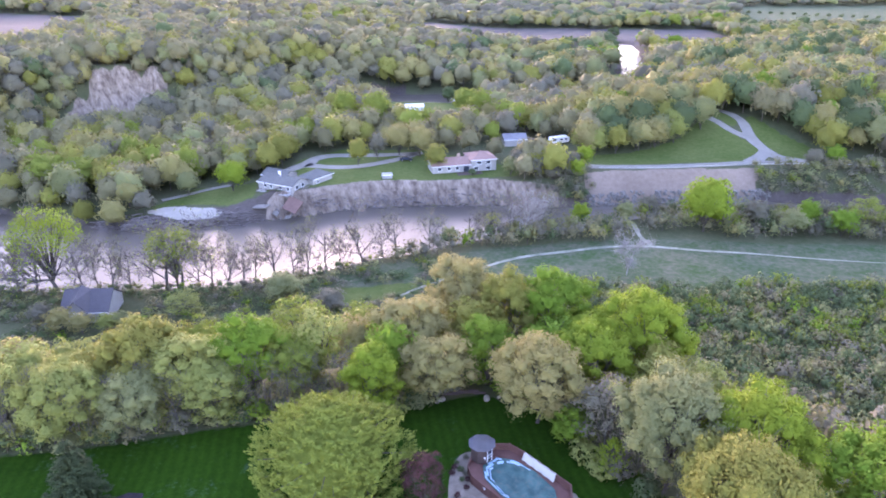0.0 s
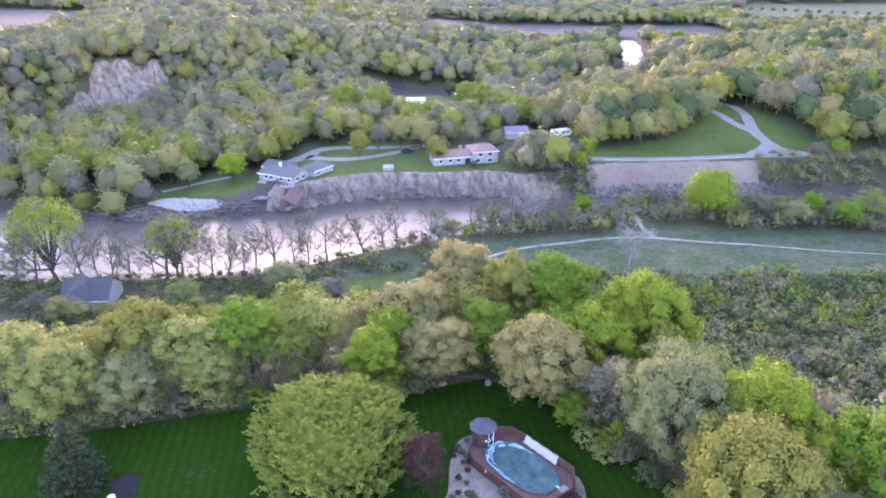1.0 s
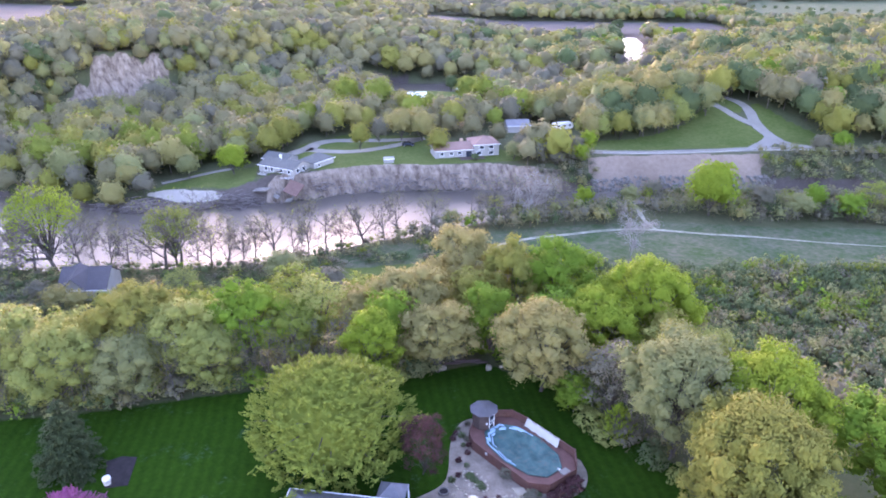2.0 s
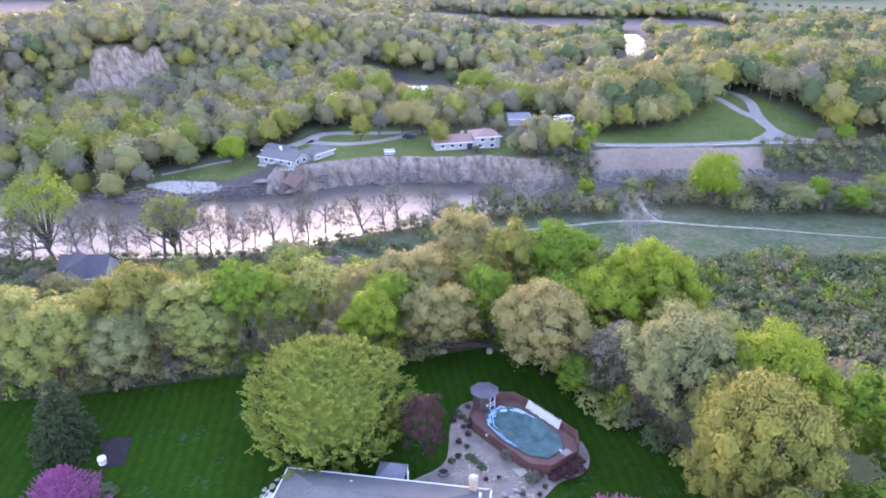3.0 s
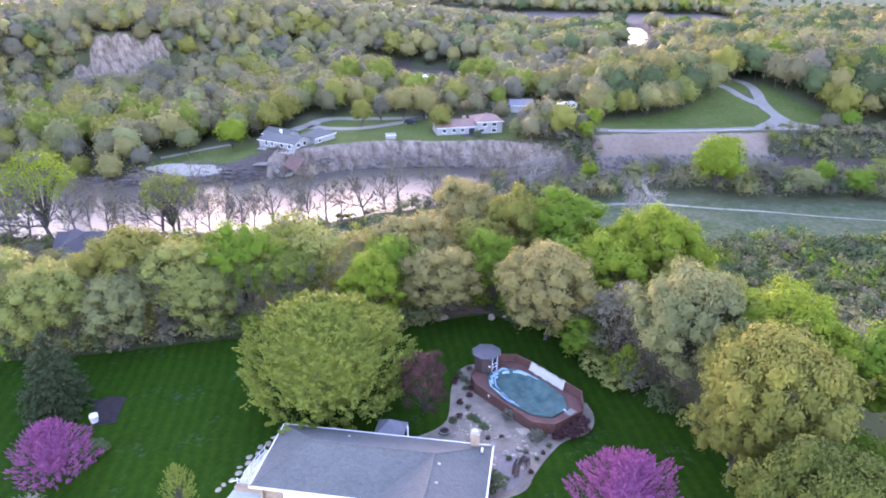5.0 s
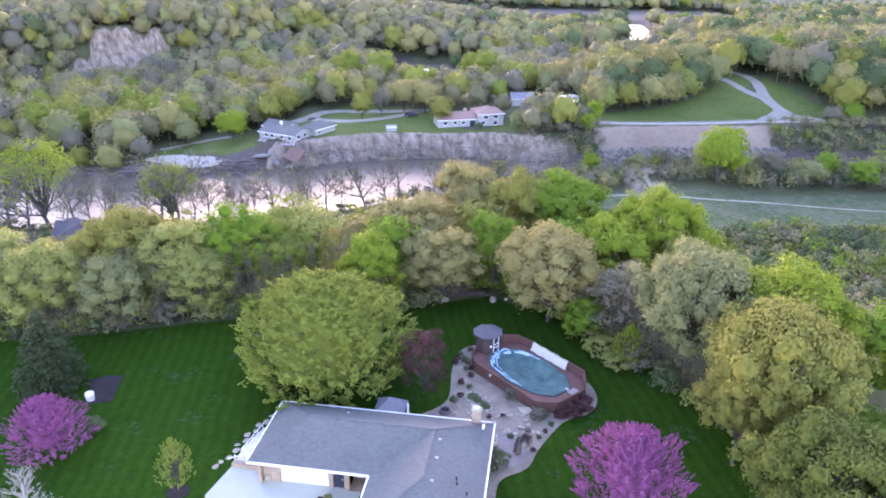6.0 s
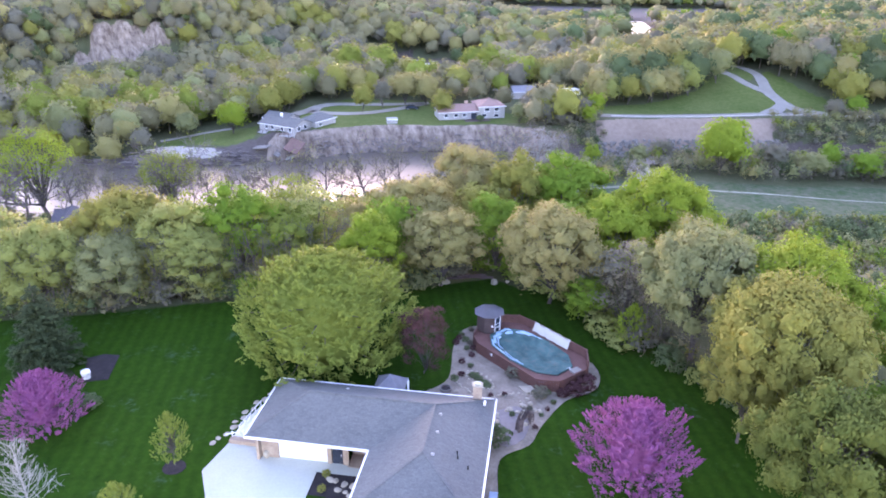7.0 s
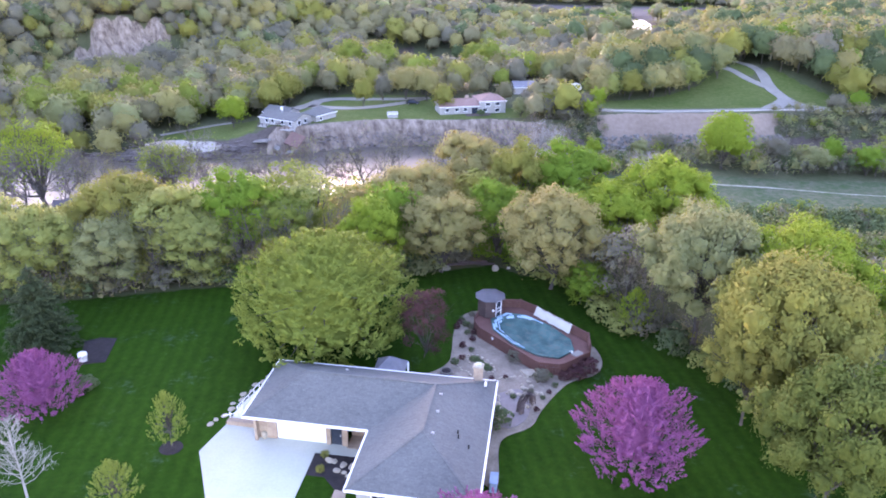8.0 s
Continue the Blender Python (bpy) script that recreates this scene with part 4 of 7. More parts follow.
BARE = [bare_kind(40 + i, 11, 0.8, 4, 0.2, sides=3, buds=b, start=0.2, least=0.024) for i, b in enumerate((300, 420, 240, 520))]
BIG_BARE = bare_kind(50, 13, 0.95, 4, 0.5, sides=3, buds=2600, start=0.25, least=0.05, bud=0.3)
STEM = bare_kind(52, 11, 0.7, 3, 0.16, sides=3, buds=420, start=0.2, least=0.03, bud=0.2)
FEATHER = bare_kind(51, 11, 0.7, 4, 0.16, sides=3, buds=2200, start=0.12, least=0.03, bud=0.3)
for me, cr, _ in BARE + [BIG_BARE, STEM, FEATHER]:
    me.materials.append(M_BARK)
    cr.materials.append(M_LEAF["dusk"])


def bare_tree(kind, leafy, x, y, h, wide, label, turn, lean=0.0, group=""):
    me, cr, h0 = kind
    base = thing("tree", x, y, ground_z(x, y) - 0.1, label=label, category="tree", group=group)
    base.matrix_basis = base.matrix_basis @ pose(0, 0, 0, 0, lean, turn) @ Matrix.Diagonal((wide * h / h0, wide * h / h0, h / h0, 1))
    set_leaf(part("trunk", me, None, base), M_PALE_BARK if leafy == "pale" else M_GREY_BARK)
    set_leaf(part("crown", cr, None, base), M_LEAF[leafy])


# the row of half-bare trees on the near shore: x, y, height, width, leaf
SHORE = [(-99, 163.5, 16, 1.3, "lime"), (-92.5, 163.5, 11, 1.1, "grey"), (-89, 164, 9, 0.8, "grey"), (-85.5, 163.8, 10, 0.9, "grey"), (-81, 164, 9, 0.8, "olive"),
         (-71, 163.2, 14, 1.2, "olive"), (-67.6, 164, 13, 1.1, "maple"), (-60.4, 166, 11, 0.9, "olive"), (-57, 167.2, 10, 0.9, "grey"), (-53, 168.4, 9, 0.9, "grey"),
         (-50, 169, 10, 0.8, "grey"), (-44.4, 170.2, 11, 1.0, "grey"), (-40, 172, 9, 0.8, "olive"), (-36.7, 173.2, 10, 0.9, "olive"), (-31.8, 175.8, 11, 1.0, "olive"), (-28, 177, 8, 0.8, "grey"),
         (-22.3, 181.5, 12, 1.1, "grey"), (-17, 185.4, 10, 0.9, "grey"), (-13, 186.4, 10, 0.8, "grey"), (-4, 190, 9, 0.9, "olive"), (-106, 165, 12, 1.0, "olive"), (-112, 167, 13, 1.1, "grey"),
         (-75, 164, 8, 0.8, "grey"), (-63.5, 165, 9, 0.8, "grey"), (49, 170.6, 12, 1.0, "pale"), (14, 198.5, 9, 1.0, "grey"), (20, 199, 11, 1.1, "grey"), (33, 203, 10, 1.0, "grey"), (8, 196, 9, 0.9, "grey")]
for i, (x, y, h, w, lf) in enumerate(SHORE):
    bare_tree(FEATHER if lf == "pale" else BARE[i % 4], lf, x, y, h * (1.0 if lf == "pale" else 1.75), w, "pale bare tree in the meadow" if lf == "pale" else f"half-bare riverside tree with {WORDS[lf]} buds", i * 67 % 360, (i * 5 % 13) - 6, "riverside trees")
for i, (x, y) in enumerate(((113, 463), (117, 470), (121, 466), (124, 473))):
    bare_tree(BARE[i], "grey", x, y, 15, 1.0, "half-bare tree beside the far river", i * 80, 0, "riverside trees")
bare_tree(BIG_BARE, "pale", 24.9, 202, 15.5, 1.25, "wide grey bare tree on the river bank", 30)
for i, (x, y, top, r, lf) in enumerate([(80, 201.5, 17.5, 8.4, "lime"), (-101, 165, 23, 9.5, "lime"), (43, 207, 9, 3.6, "lime"), (112, 203, 10, 3.8, "green"), (128, 200, 12, 5, "maple"), (137, 196, 12, 5, "maple"),
                                        (58, 211, 7, 3.4, "grey"), (97, 205, 9, 4.5, "dusk"), (-69, 165, 16.5, 8.0, "maple"), (2, 197, 7, 3.2, "grey"), (66, 214, 8, 4, "dusk"), (15, 199, 8, 3, "olive"), (120, 197, 9, 5, "green"), (106, 199, 8, 5, "grey"), (-39, 155, 8, 5.4, "grey"), (-61, 147, 7, 4.6, "olive"), (-27, 150, 6, 4.2, "dusk")]):
    tree("umbrella" if i in (1, 8) else "far_round" if i == 0 else "thin" if lf in ("olive", "maple") else "far_oval", lf, x, y, top, r, f"{WORDS[lf]} tree on the near river bank", group="riverside trees")
for x, y, top, r, lf in ((-86.5, 139.5, 6.6, 3.4, "tan"), (-81.5, 139.3, 6.0, 3.2, "tan"), (-76.5, 140.5, 5.2, 2.8, "olive"), (-92.5, 143, 6, 3.0, "dusk"), (-74, 142, 5, 2.6, "grey")):
    tree("belt_oval", lf, x, y, top, r, f"low {WORDS[lf]} tree before a grey roof", group="riverside trees")
# pale tree in the corner of the lawn
def upright_bare(seed, h, reach):
    """A straight stem with branches rising from it all round, and fine twigs."""
    rng = np.random.default_rng(seed)
    paths = [[(np.array([0, 0, -0.3]), 0.13), (np.array([0.04, 0.02, h * 0.4]), 0.09), (np.array([-0.03, 0, h * 0.75]), 0.05), (np.array([0, 0, h]), 0.012)]]
    for i in range(40):
        f = 0.2 + 0.77 * i / 40
        ph = i * 2.39996 + rng.normal() * 0.3
        L = reach * (1.08 - f) ** 0.7 * rng.uniform(0.75, 1.15)
        d = unit(np.array([math.cos(ph), math.sin(ph), rng.uniform(0.55, 0.95)]))
        a = np.array([0, 0, f * h])
        m, e = a + d * L * 0.5, a + d * L + [0, 0, 0.14 * L]
        paths.append([(a, 0.05 * (1.2 - f)), (m, 0.032 * (1.2 - f)), (e, 0.010)])
        for _ in range(7):
            t = rng.uniform(0.25, 1.0)
            b0 = a + (e - a) * t
            dd = unit(d + rng.normal(size=3) * 0.55 + [0, 0, 0.25])
            l2 = L * rng.uniform(0.2, 0.42)
            b1 = b0 + dd * l2
            paths.append([(b0, 0.016), (b1, 0.008)])
            for _ in range(3):
                c0 = b0 + dd * l2 * rng.uniform(0.3, 1.0)
                paths.append([(c0, 0.010), (c0 + unit(dd + rng.normal(size=3) * 0.6) * l2 * 0.5, 0.006)])
    tips = np.array([p[-1][0] for p in paths])
    pos = tips[rng.integers(0, len(tips), 260)] + rng.normal(size=(260, 3)) * 0.06
    v, q = leaf_cards(rng, pos, rng.normal(size=(260, 3)) + [0, 0, 0.6], 0.10, 0.06)
    return tube_mesh("trunk", paths, 3), quad_mesh("crown", v, q)


pale_me = upright_bare(61, 7.6, 2.9)
pale_me[0].materials.append(M_PALE_BARK)
pale_me[1].materials.append(M_LEAF["pale"])
pale = thing("young_tree", -31.9, 41.4, -0.05, label="slender pale grey bare tree on the lawn", category="tree")
part("trunk", pale_me[0], None, pale, "pale grey bark")
part("crown", pale_me[1], None, pale)

# ---- the rest of the tree belt on the slope ----
taken = [(x, y, r) for _, _, x, y, _, r, _ in LAWN_TREES]
tries = 0
while tries < 900:
    tries += 1
    x, d = RNG.uniform(-84, 40), RNG.uniform(3.5, 38)
    y = float(np.interp(x, EDGE_X, EDGE_Y)) + d
    if x > 8:
        y = min(y, 108.0)
        if past_edge(x, y) < 6 or y < 62:
            continue
    r = RNG.uniform(3.6, 5.8)
    if any((x - a) ** 2 + (y - b) ** 2 < (0.62 * (r + c)) ** 2 for a, b, c in taken):
        continue
    taken.append((x, y, r))
    leafy = RNG.choice(["olive", "gold", "grey", "tan", "maple", "green", "dusk", "lime"], p=[0.32, 0.16, 0.09, 0.08, 0.2, 0.06, 0.04, 0.05])
    if x < -58 and leafy == "gold":
        leafy = "grey"
    kind = RNG.choice(["belt_round", "belt_oval", "belt_tall", "thin"], p=[0.40, 0.3, 0.14, 0.16])
    tree(kind, leafy, float(x), y, float(RNG.uniform(10.6, 13.0) - 0.06 * d), float(r), f"{WORDS[leafy]} tree in the belt along the slope", group="belt trees")
# undergrowth along the lawn's edge
for i in range(46):
    x = -58 + i * 1.95 + float(RNG.uniform(-0.7, 0.7))
    y = float(np.interp(x, EDGE_X, EDGE_Y)) + float(RNG.uniform(0.3, 3.6))
    leafy = str(RNG.choice(["olive", "grey", "green", "shrub", "dusk"], p=[0.44, 0.20, 0.14, 0.14, 0.08]))
    if 0 < x < 9:
        y, leafy = y + 1.5, "green" if x > 4 else "dusk"
    if x < -14:
        bare_tree(STEM, "olive", x + 0.9, y + 1.6, 9.5, 0.8, "slender half-bare tree at the wood's edge", i * 50, 0, "edge stems")
    tree("bush", leafy, x, y, float(RNG.uniform(1.6, 3.6)), float(RNG.uniform(1.2, 2.1)), f"{WORDS[leafy]} bush in the undergrowth", "bush", group="undergrowth")


for i in range(26):
    x = -57 + i * 1.6 + 0.5 * math.sin(i * 2.1)
    y = float(np.interp(x, EDGE_X, EDGE_Y)) + 0.6 + 1.1 * math.sin(i * 1.3) ** 2
    bare_tree(STEM, "olive" if i % 3 else "grey", x, y, 7.0 + 1.6 * math.sin(i * 1.9), 0.7, "slender half-bare tree at the wood's edge", i * 83, 0, "edge stems")
for i in range(11):
    x = 13.5 + i * 1.7
    y = float(np.interp(x, EDGE_X, EDGE_Y)) + 4.2 + 1.6 * math.sin(i * 2.3)
    bare_tree(STEM, "dusk" if i % 3 else "olive", x, y, 7.5 + 2.0 * math.sin(i * 1.7), 0.8, "slender half-bare tree at the wood's edge", i * 77, 0, "edge stems")


# ---- woods, scrub and thickets that nobody could count ----
def wood_kind(seed, cards, blade, lumps, nu, nv, size=0.3, low=0.1, core=0.72):
    """A tree one metre in radius and two high: a lumpy inner crown, leaf clumps over it and a simple trunk; with its normals."""
    rng = np.random.default_rng(seed)
    v, q, c, r, n = crown_arrays(rng, 1.0, low, 2.0, lumps, size, cards, blade, 0.62, 0, 0.6, 0.3, 0.3, -0.5)
    cv, cq = lumpy_core(c, r, np.array([0, 0, 1.1]), nu, nv, core)
    cq, cn = outward(cv, cq, np.array([0, 0, 1.1]))
    q = np.concatenate([q, cq + len(v)])
    v, n = np.concatenate([v, cv]), np.concatenate([n, cn])
    tv, tq = tube_arrays([[(np.array([0, 0, -0.25]), 0.04), (np.array([0.02, 0, 0.6]), 0.03), (np.array([0, 0.03, 1.2]), 0.012)]], 3)
    return v, q, n, tv, tq, vertex_normals(tv, tq)


def plant(name, label, spots, kinds, mats, kind_tag="stuff", category="woods"):
    """spots: x, y, radius, height, leaf index. One mesh of many trees."""
    rng = np.random.default_rng(len(spots))
    z = height(spots[:, 0], spots[:, 1]) - 0.1
    V, Q, N, T, I, off = [], [], [], [], [], 0
    for (x, y, r, h, m), zz in zip(spots, z):
        v, q, n, tv, tq, tn = kinds[int(rng.integers(len(kinds)))]
        a, light = rng.uniform(0, 6.283), rng.uniform(-1, 1)
        ca, sa = math.cos(a), math.sin(a)
        for vv, qq, vn, mi in ((v, q, n, int(m)), (tv, tq, tn, len(mats))):
            V.append(np.stack([x + (vv[:, 0] * ca - vv[:, 1] * sa) * r, y + (vv[:, 0] * sa + vv[:, 1] * ca) * r, zz + vv[:, 2] * h * 0.5], 1))
            N.append(np.stack([vn[:, 0] * ca - vn[:, 1] * sa, vn[:, 0] * sa + vn[:, 1] * ca, vn[:, 2]], 1))
            T.append(np.full(len(vv), light))
            Q.append(qq + off)
            I.append(np.full(len(qq), mi))
            off += len(vv)
    me = quad_mesh(name, np.concatenate(V), np.concatenate(Q), smooth_faces=True, mat_index=np.concatenate(I), normals=np.concatenate(N), tone=np.concatenate(T))
    for m in mats:
        me.materials.append(M_LEAF[m])
    me.materials.append(M_BARK)
    return tagged(new(name, me), label, category, kind=kind_tag)


def scatter(seed, x0, x1, y0, y1, gapm, keep):
    rng = np.random.default_rng(seed)
    gx, gy = np.meshgrid(np.arange(x0, x1, gapm), np.arange(y0, y1, gapm * 0.87))
    gx = gx + (np.arange(gy.shape[0])[:, None] % 2) * gapm * 0.5
    p = np.stack([gx.ravel(), gy.ravel()], 1) + rng.uniform(-0.36, 0.36, (gx.size, 2)) * gapm
    k = keep(p[:, 0], p[:, 1])
    return p[k], rng


ROAD_LINES = [resample(v[0], 2.0) for v in ROADS.values()] + [resample(TRACK, 3.0)]
KEEP_OUT = [(-52, 236, 15), (-40, 243, 9), (7, 250, 16), (-19, 240, 6), (46, 277, 7), (34, 262, 6), (36, 284, 7), (-78, 216, 13), (-22, 352, 8), (-83, 148, 10), (28, 276, 11), (14, 276, 8), (42, 268, 12), (34, 262, 11), (-3, 312, 13), (-40, 330, 12), (-36, 305, 8), (0, 300, 9), (-8, 334, 15), (10, 336, 13), (-18, 326, 10), (4, 396, 18), (-24, 398, 16), (-186, 306, 10), (-172, 320, 12), (-160, 330, 10), (-150, 337, 9), (40, 256, 8), (104, 415, 10), (110, 432, 11), (117, 452, 11), (122, 466, 9)]


def clear(x, y, margin=3.2):
    ok = river_gap(x, y) > np.where((y > 420) & (x > 90), 6.0, np.where((x < -100) | (y > 310), 1.2, 5.0))
    for poly in FAR_LAWNS + FIELDS + MEADOWS:
        ok &= ~in_poly(x, y, poly)
    for line in ROAD_LINES:
        for a, b in line[::2]:
            ok &= (x - a) ** 2 + (y - b) ** 2 > margin ** 2
    for a, b, r in KEEP_OUT:
        ok &= (x - a) ** 2 + (y - b) ** 2 > r * r
    return ok


def in_sight(x, y):
    return np.abs(x) < 0.655 * y + 16


def spots_of(p, rng, r, h, weights):
    n = len(p)
    s = rng.uniform(0.78, 1.25, n)
    m = rng.choice(len(weights), n, p=np.array(weights) / sum(weights))
    return np.stack([p[:, 0], p[:, 1], r * s, h * s * rng.uniform(0.88, 1.12, n), m], 1)


def two_woods(p, rng, r, h, weights):
    """Spots of a wood, with deeper green and tan oaks on the eastern hill."""
    east = p[:, 0] > 62
    return np.concatenate([spots_of(p[~east], rng, r, h, weights), spots_of(p[east], rng, r * 1.08, h * 1.08, [22, 14, 8, 24, 2, 3, 4, 23, 0])])


FINE = [wood_kind(70 + i, 420, 0.175, 44, 12, 8, 0.24, core=0.8) for i in range(5)]
MIDDLE = [wood_kind(80 + i, 200, 0.205, 34, 10, 7, 0.26, core=0.82) for i in range(5)]
SAPLING = [wood_kind(100 + i, 84, 0.30, 22, 5, 4, 0.26, 0.0, 0.5) for i in range(4)]
LOW = [wood_kind(85 + i, 130, 0.235, 26, 5, 4, 0.26, 0.0, 0.5) for i in range(4)]
COARSE = [wood_kind(90 + i, 56, 0.27, 20, 8, 5, 0.28, core=0.84) for i in range(4)]
DISTANT = [wood_kind(95 + i, 26, 0.28, 16, 7, 5, 0.3, core=0.86) for i in range(3)]
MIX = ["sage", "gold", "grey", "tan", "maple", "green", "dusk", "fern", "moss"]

# greyer leaves weigh more with distance: haze put into the leaf colours
p, g = scatter(1, -290, 190, 205, 330, 7.8, lambda x, y: in_sight(x, y) & clear(x, y, 5.0) & is_far(x, y) & ~is_bluff(x, y) & (y < hill_foot(x) - 8) & ((x < 44) | (y > 252.5)))
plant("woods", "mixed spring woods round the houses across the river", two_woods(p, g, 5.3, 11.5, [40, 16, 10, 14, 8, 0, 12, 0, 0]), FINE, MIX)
p, g = scatter(2, -280, 280, 210, 470, 9.2, lambda x, y: in_sight(x, y) & clear(x, y) & is_far(x, y) & ~is_bluff(x, y) & ((y >= 330) | (y > hill_foot(x) - 10)))
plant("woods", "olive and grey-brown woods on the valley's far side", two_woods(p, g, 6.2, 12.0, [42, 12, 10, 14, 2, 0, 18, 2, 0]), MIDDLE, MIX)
p, g = scatter(3, -560, 560, 470, 800, 11.6, lambda x, y: in_sight(x, y) & clear(x, y, 0.1))
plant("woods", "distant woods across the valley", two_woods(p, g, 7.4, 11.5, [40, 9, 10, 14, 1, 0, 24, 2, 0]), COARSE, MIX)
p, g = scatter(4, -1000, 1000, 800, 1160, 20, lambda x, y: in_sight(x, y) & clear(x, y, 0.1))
plant("woods", "far woods towards the horizon, greyed for haze by leaf colour", spots_of(p, g, 12, 13, [26, 2, 18, 4, 0, 0, 42, 8, 0]), DISTANT, MIX)
p, g = scatter(10, -235, -96, 255, 430, 6.4, lambda x, y: in_sight(x, y) & is_far(x, y) & clear(x, y, 0.1) & ~is_bluff(x, y) & (y > hill_foot(x) - 12) & (y < hill_foot(x) + 58))
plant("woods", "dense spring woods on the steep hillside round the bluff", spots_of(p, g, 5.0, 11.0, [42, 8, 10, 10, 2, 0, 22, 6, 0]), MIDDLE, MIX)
p, g = scatter(13, -202, -110, 285, 412, 4.6, lambda x, y: in_sight(x, y) & ~is_bluff(x, y) & (y > hill_foot(x) - 6) & (y < hill_foot(x) + 30) & ((x < -180) | (x > -148) | (y > hill_foot(x) + 20)))
plant("woods", "close budding trees on the slopes beside the bluff", spots_of(p, g, 3.6, 8.5, [44, 8, 10, 10, 2, 0, 20, 6, 0]), COARSE, MIX)
brow_x = np.arange(-198.0, -112.0, 2.4) + g.uniform(-1.5, 1.5, 36)
brow_y = hill_foot(brow_x) + np.interp(brow_x, [-190, -183, -174, -162, -150, -140, -130, -122], [-12, 9, 20, 24, 20, 14, 7, 0]) + g.uniform(-1.5, 7.0, 36)
plant("woods", "row of budding trees along the brow of the bluff", spots_of(np.stack([brow_x, brow_y], 1), g, 4.2, 9.0, [40, 8, 8, 12, 0, 0, 26, 6, 0]), MIDDLE, MIX)
# scrub on the flood plain and brush on the slope to it
p, g = scatter(5, -40, 185, 100, 163, 2.5, lambda x, y: in_sight(x, y) & (past_slope(x, y) > np.interp(x, [20, 40, 70], [30, 26, 20])) & (x > 8 + 0.0 * y) & (y < 162 - 6 * wobble(x, y, 12)))
plant("scrub", "dense green and grey scrub on the flood plain", np.concatenate([spots_of(p[p[:, 1] > 128], g, 2.0, 4.2, [16, 0, 14, 0, 18, 3, 5, 44, 0]), spots_of(p[p[:, 1] <= 128], g, 2.1, 4.8, [24, 0, 24, 0, 6, 1, 14, 31, 0])]), SAPLING, MIX, category="shrubs")
p, g = scatter(6, 36, 130, 36, 124, 4.4, lambda x, y: in_sight(x, y) & (past_slope(x, y) > np.interp(x, [36, 50], [14, -6])) & (past_slope(x, y) < np.interp(x, [36, 70], [34, 52])) & ~((x < 54) & (y < 72)))
plant("brush", "grey budding brush on the wooded slope", spots_of(p, g, 2.8, 7.4, [22, 3, 24, 5, 5, 5, 36, 0, 0]), SAPLING, MIX, category="shrubs")
p, g = scatter(7, -126, 190, 168, 224, 3.7, lambda x, y: in_sight(x, y) & ~is_far(x, y) & (river_gap(x, y) > 2.2) & (river_gap(x, y) < np.interp(x, [-20, 20, 60, 90, 190], [9, 14, 16, 24, 30])) & (x > -14) & ((x - 59.5) ** 2 > 9))
plant("thicket", "grey budding thicket along the river bank", spots_of(p, g, 2.7, 5.0, [30, 2, 24, 4, 4, 1, 26, 9, 0]), LOW, MIX, category="shrubs")
p, g = scatter(8, -130, -2, 112, 182, 3.1, lambda x, y: in_sight(x, y) & (past_edge(x, y) > 34) & (river_gap(x, y) > 3.0) & ((x + 82) ** 2 + (y - 148) ** 2 > 110) & (wobble(x, y, 9.0) > -0.45) & ~in_poly(x, y, FAR_LAWNS[6]))
plant("thicket", "low green and grey bushes by the river", spots_of(p, g, 2.0, 2.0, [14, 0, 26, 0, 4, 4, 20, 32, 0]), SAPLING, MIX, category="shrubs")
p, g = scatter(9, 112, 190, 230, 248, 3.0, lambda x, y: in_sight(x, y) & is_far(x, y) & (river_gap(x, y) > 1.5) & (y < 245.5))
plant("thicket", "low budding brush below the valley road", spots_of(p, g, 2.6, 4.0, [30, 2, 22, 6, 3, 1, 28, 8, 0]), LOW, MIX, category="shrubs")


p, g = scatter(11, -66, 40, 40, 96, 2.1, lambda x, y: (past_edge(x, y) > np.interp(x, [-8, 2, 9, 13, 22], [0.0, 2.2, 2.2, 3.4, 6.2])) & (past_edge(x, y) < np.interp(x, [-8, 2, 9, 13, 22], [9, 8, 8, 9, 9])) & (wobble(x, y, 4.0) > -0.5))
plant("undergrowth", "low grey and green undergrowth along the wood's edge", spots_of(p, g, 1.5, 2.6, [34, 6, 16, 4, 8, 6, 8, 18, 0]), SAPLING, MIX, category="shrubs")
p, g = scatter(12, 33, 52, 228, 252, 2.8, lambda x, y: is_far(x, y) & (river_gap(x, y) > 0.8))
plant("thicket", "budding brush between the cliff and the road bank", spots_of(p, g, 2.2, 4.0, [26, 2, 18, 6, 4, 4, 30, 10, 0]), LOW, MIX, category="shrubs")


# ---- the house ----
def beam(a, b, wide, high, bevel=0.0):
    """A straight bar from a to b."""
    a, b = Vector(a), Vector(b)
    d = b - a
    q = d.to_track_quat("X", "Z").to_matrix().to_4x4()
    bm = bmesh.new()
    vs = box(bm, 0, 0, 0, d.length, wide, high, bevel)
    bmesh.ops.transform(bm, matrix=Matrix.Translation((a + b) / 2) @ q, verts=bm.verts[:])
    return bm


def roof_shell(points, faces, thick=0.14):
    bm = bmesh.new()
    vs = [bm.verts.new(p) for p in points]
    for f in faces:
        bm.faces.new([vs[i] for i in f])
    bmesh.ops.recalc_face_normals(bm, faces=bm.faces[:])
    for f in bm.faces:
        if f.normal.z < 0:
            f.normal_flip()
    bmesh.ops.solidify(bm, geom=bm.faces[:], thickness=thick)
    return bm


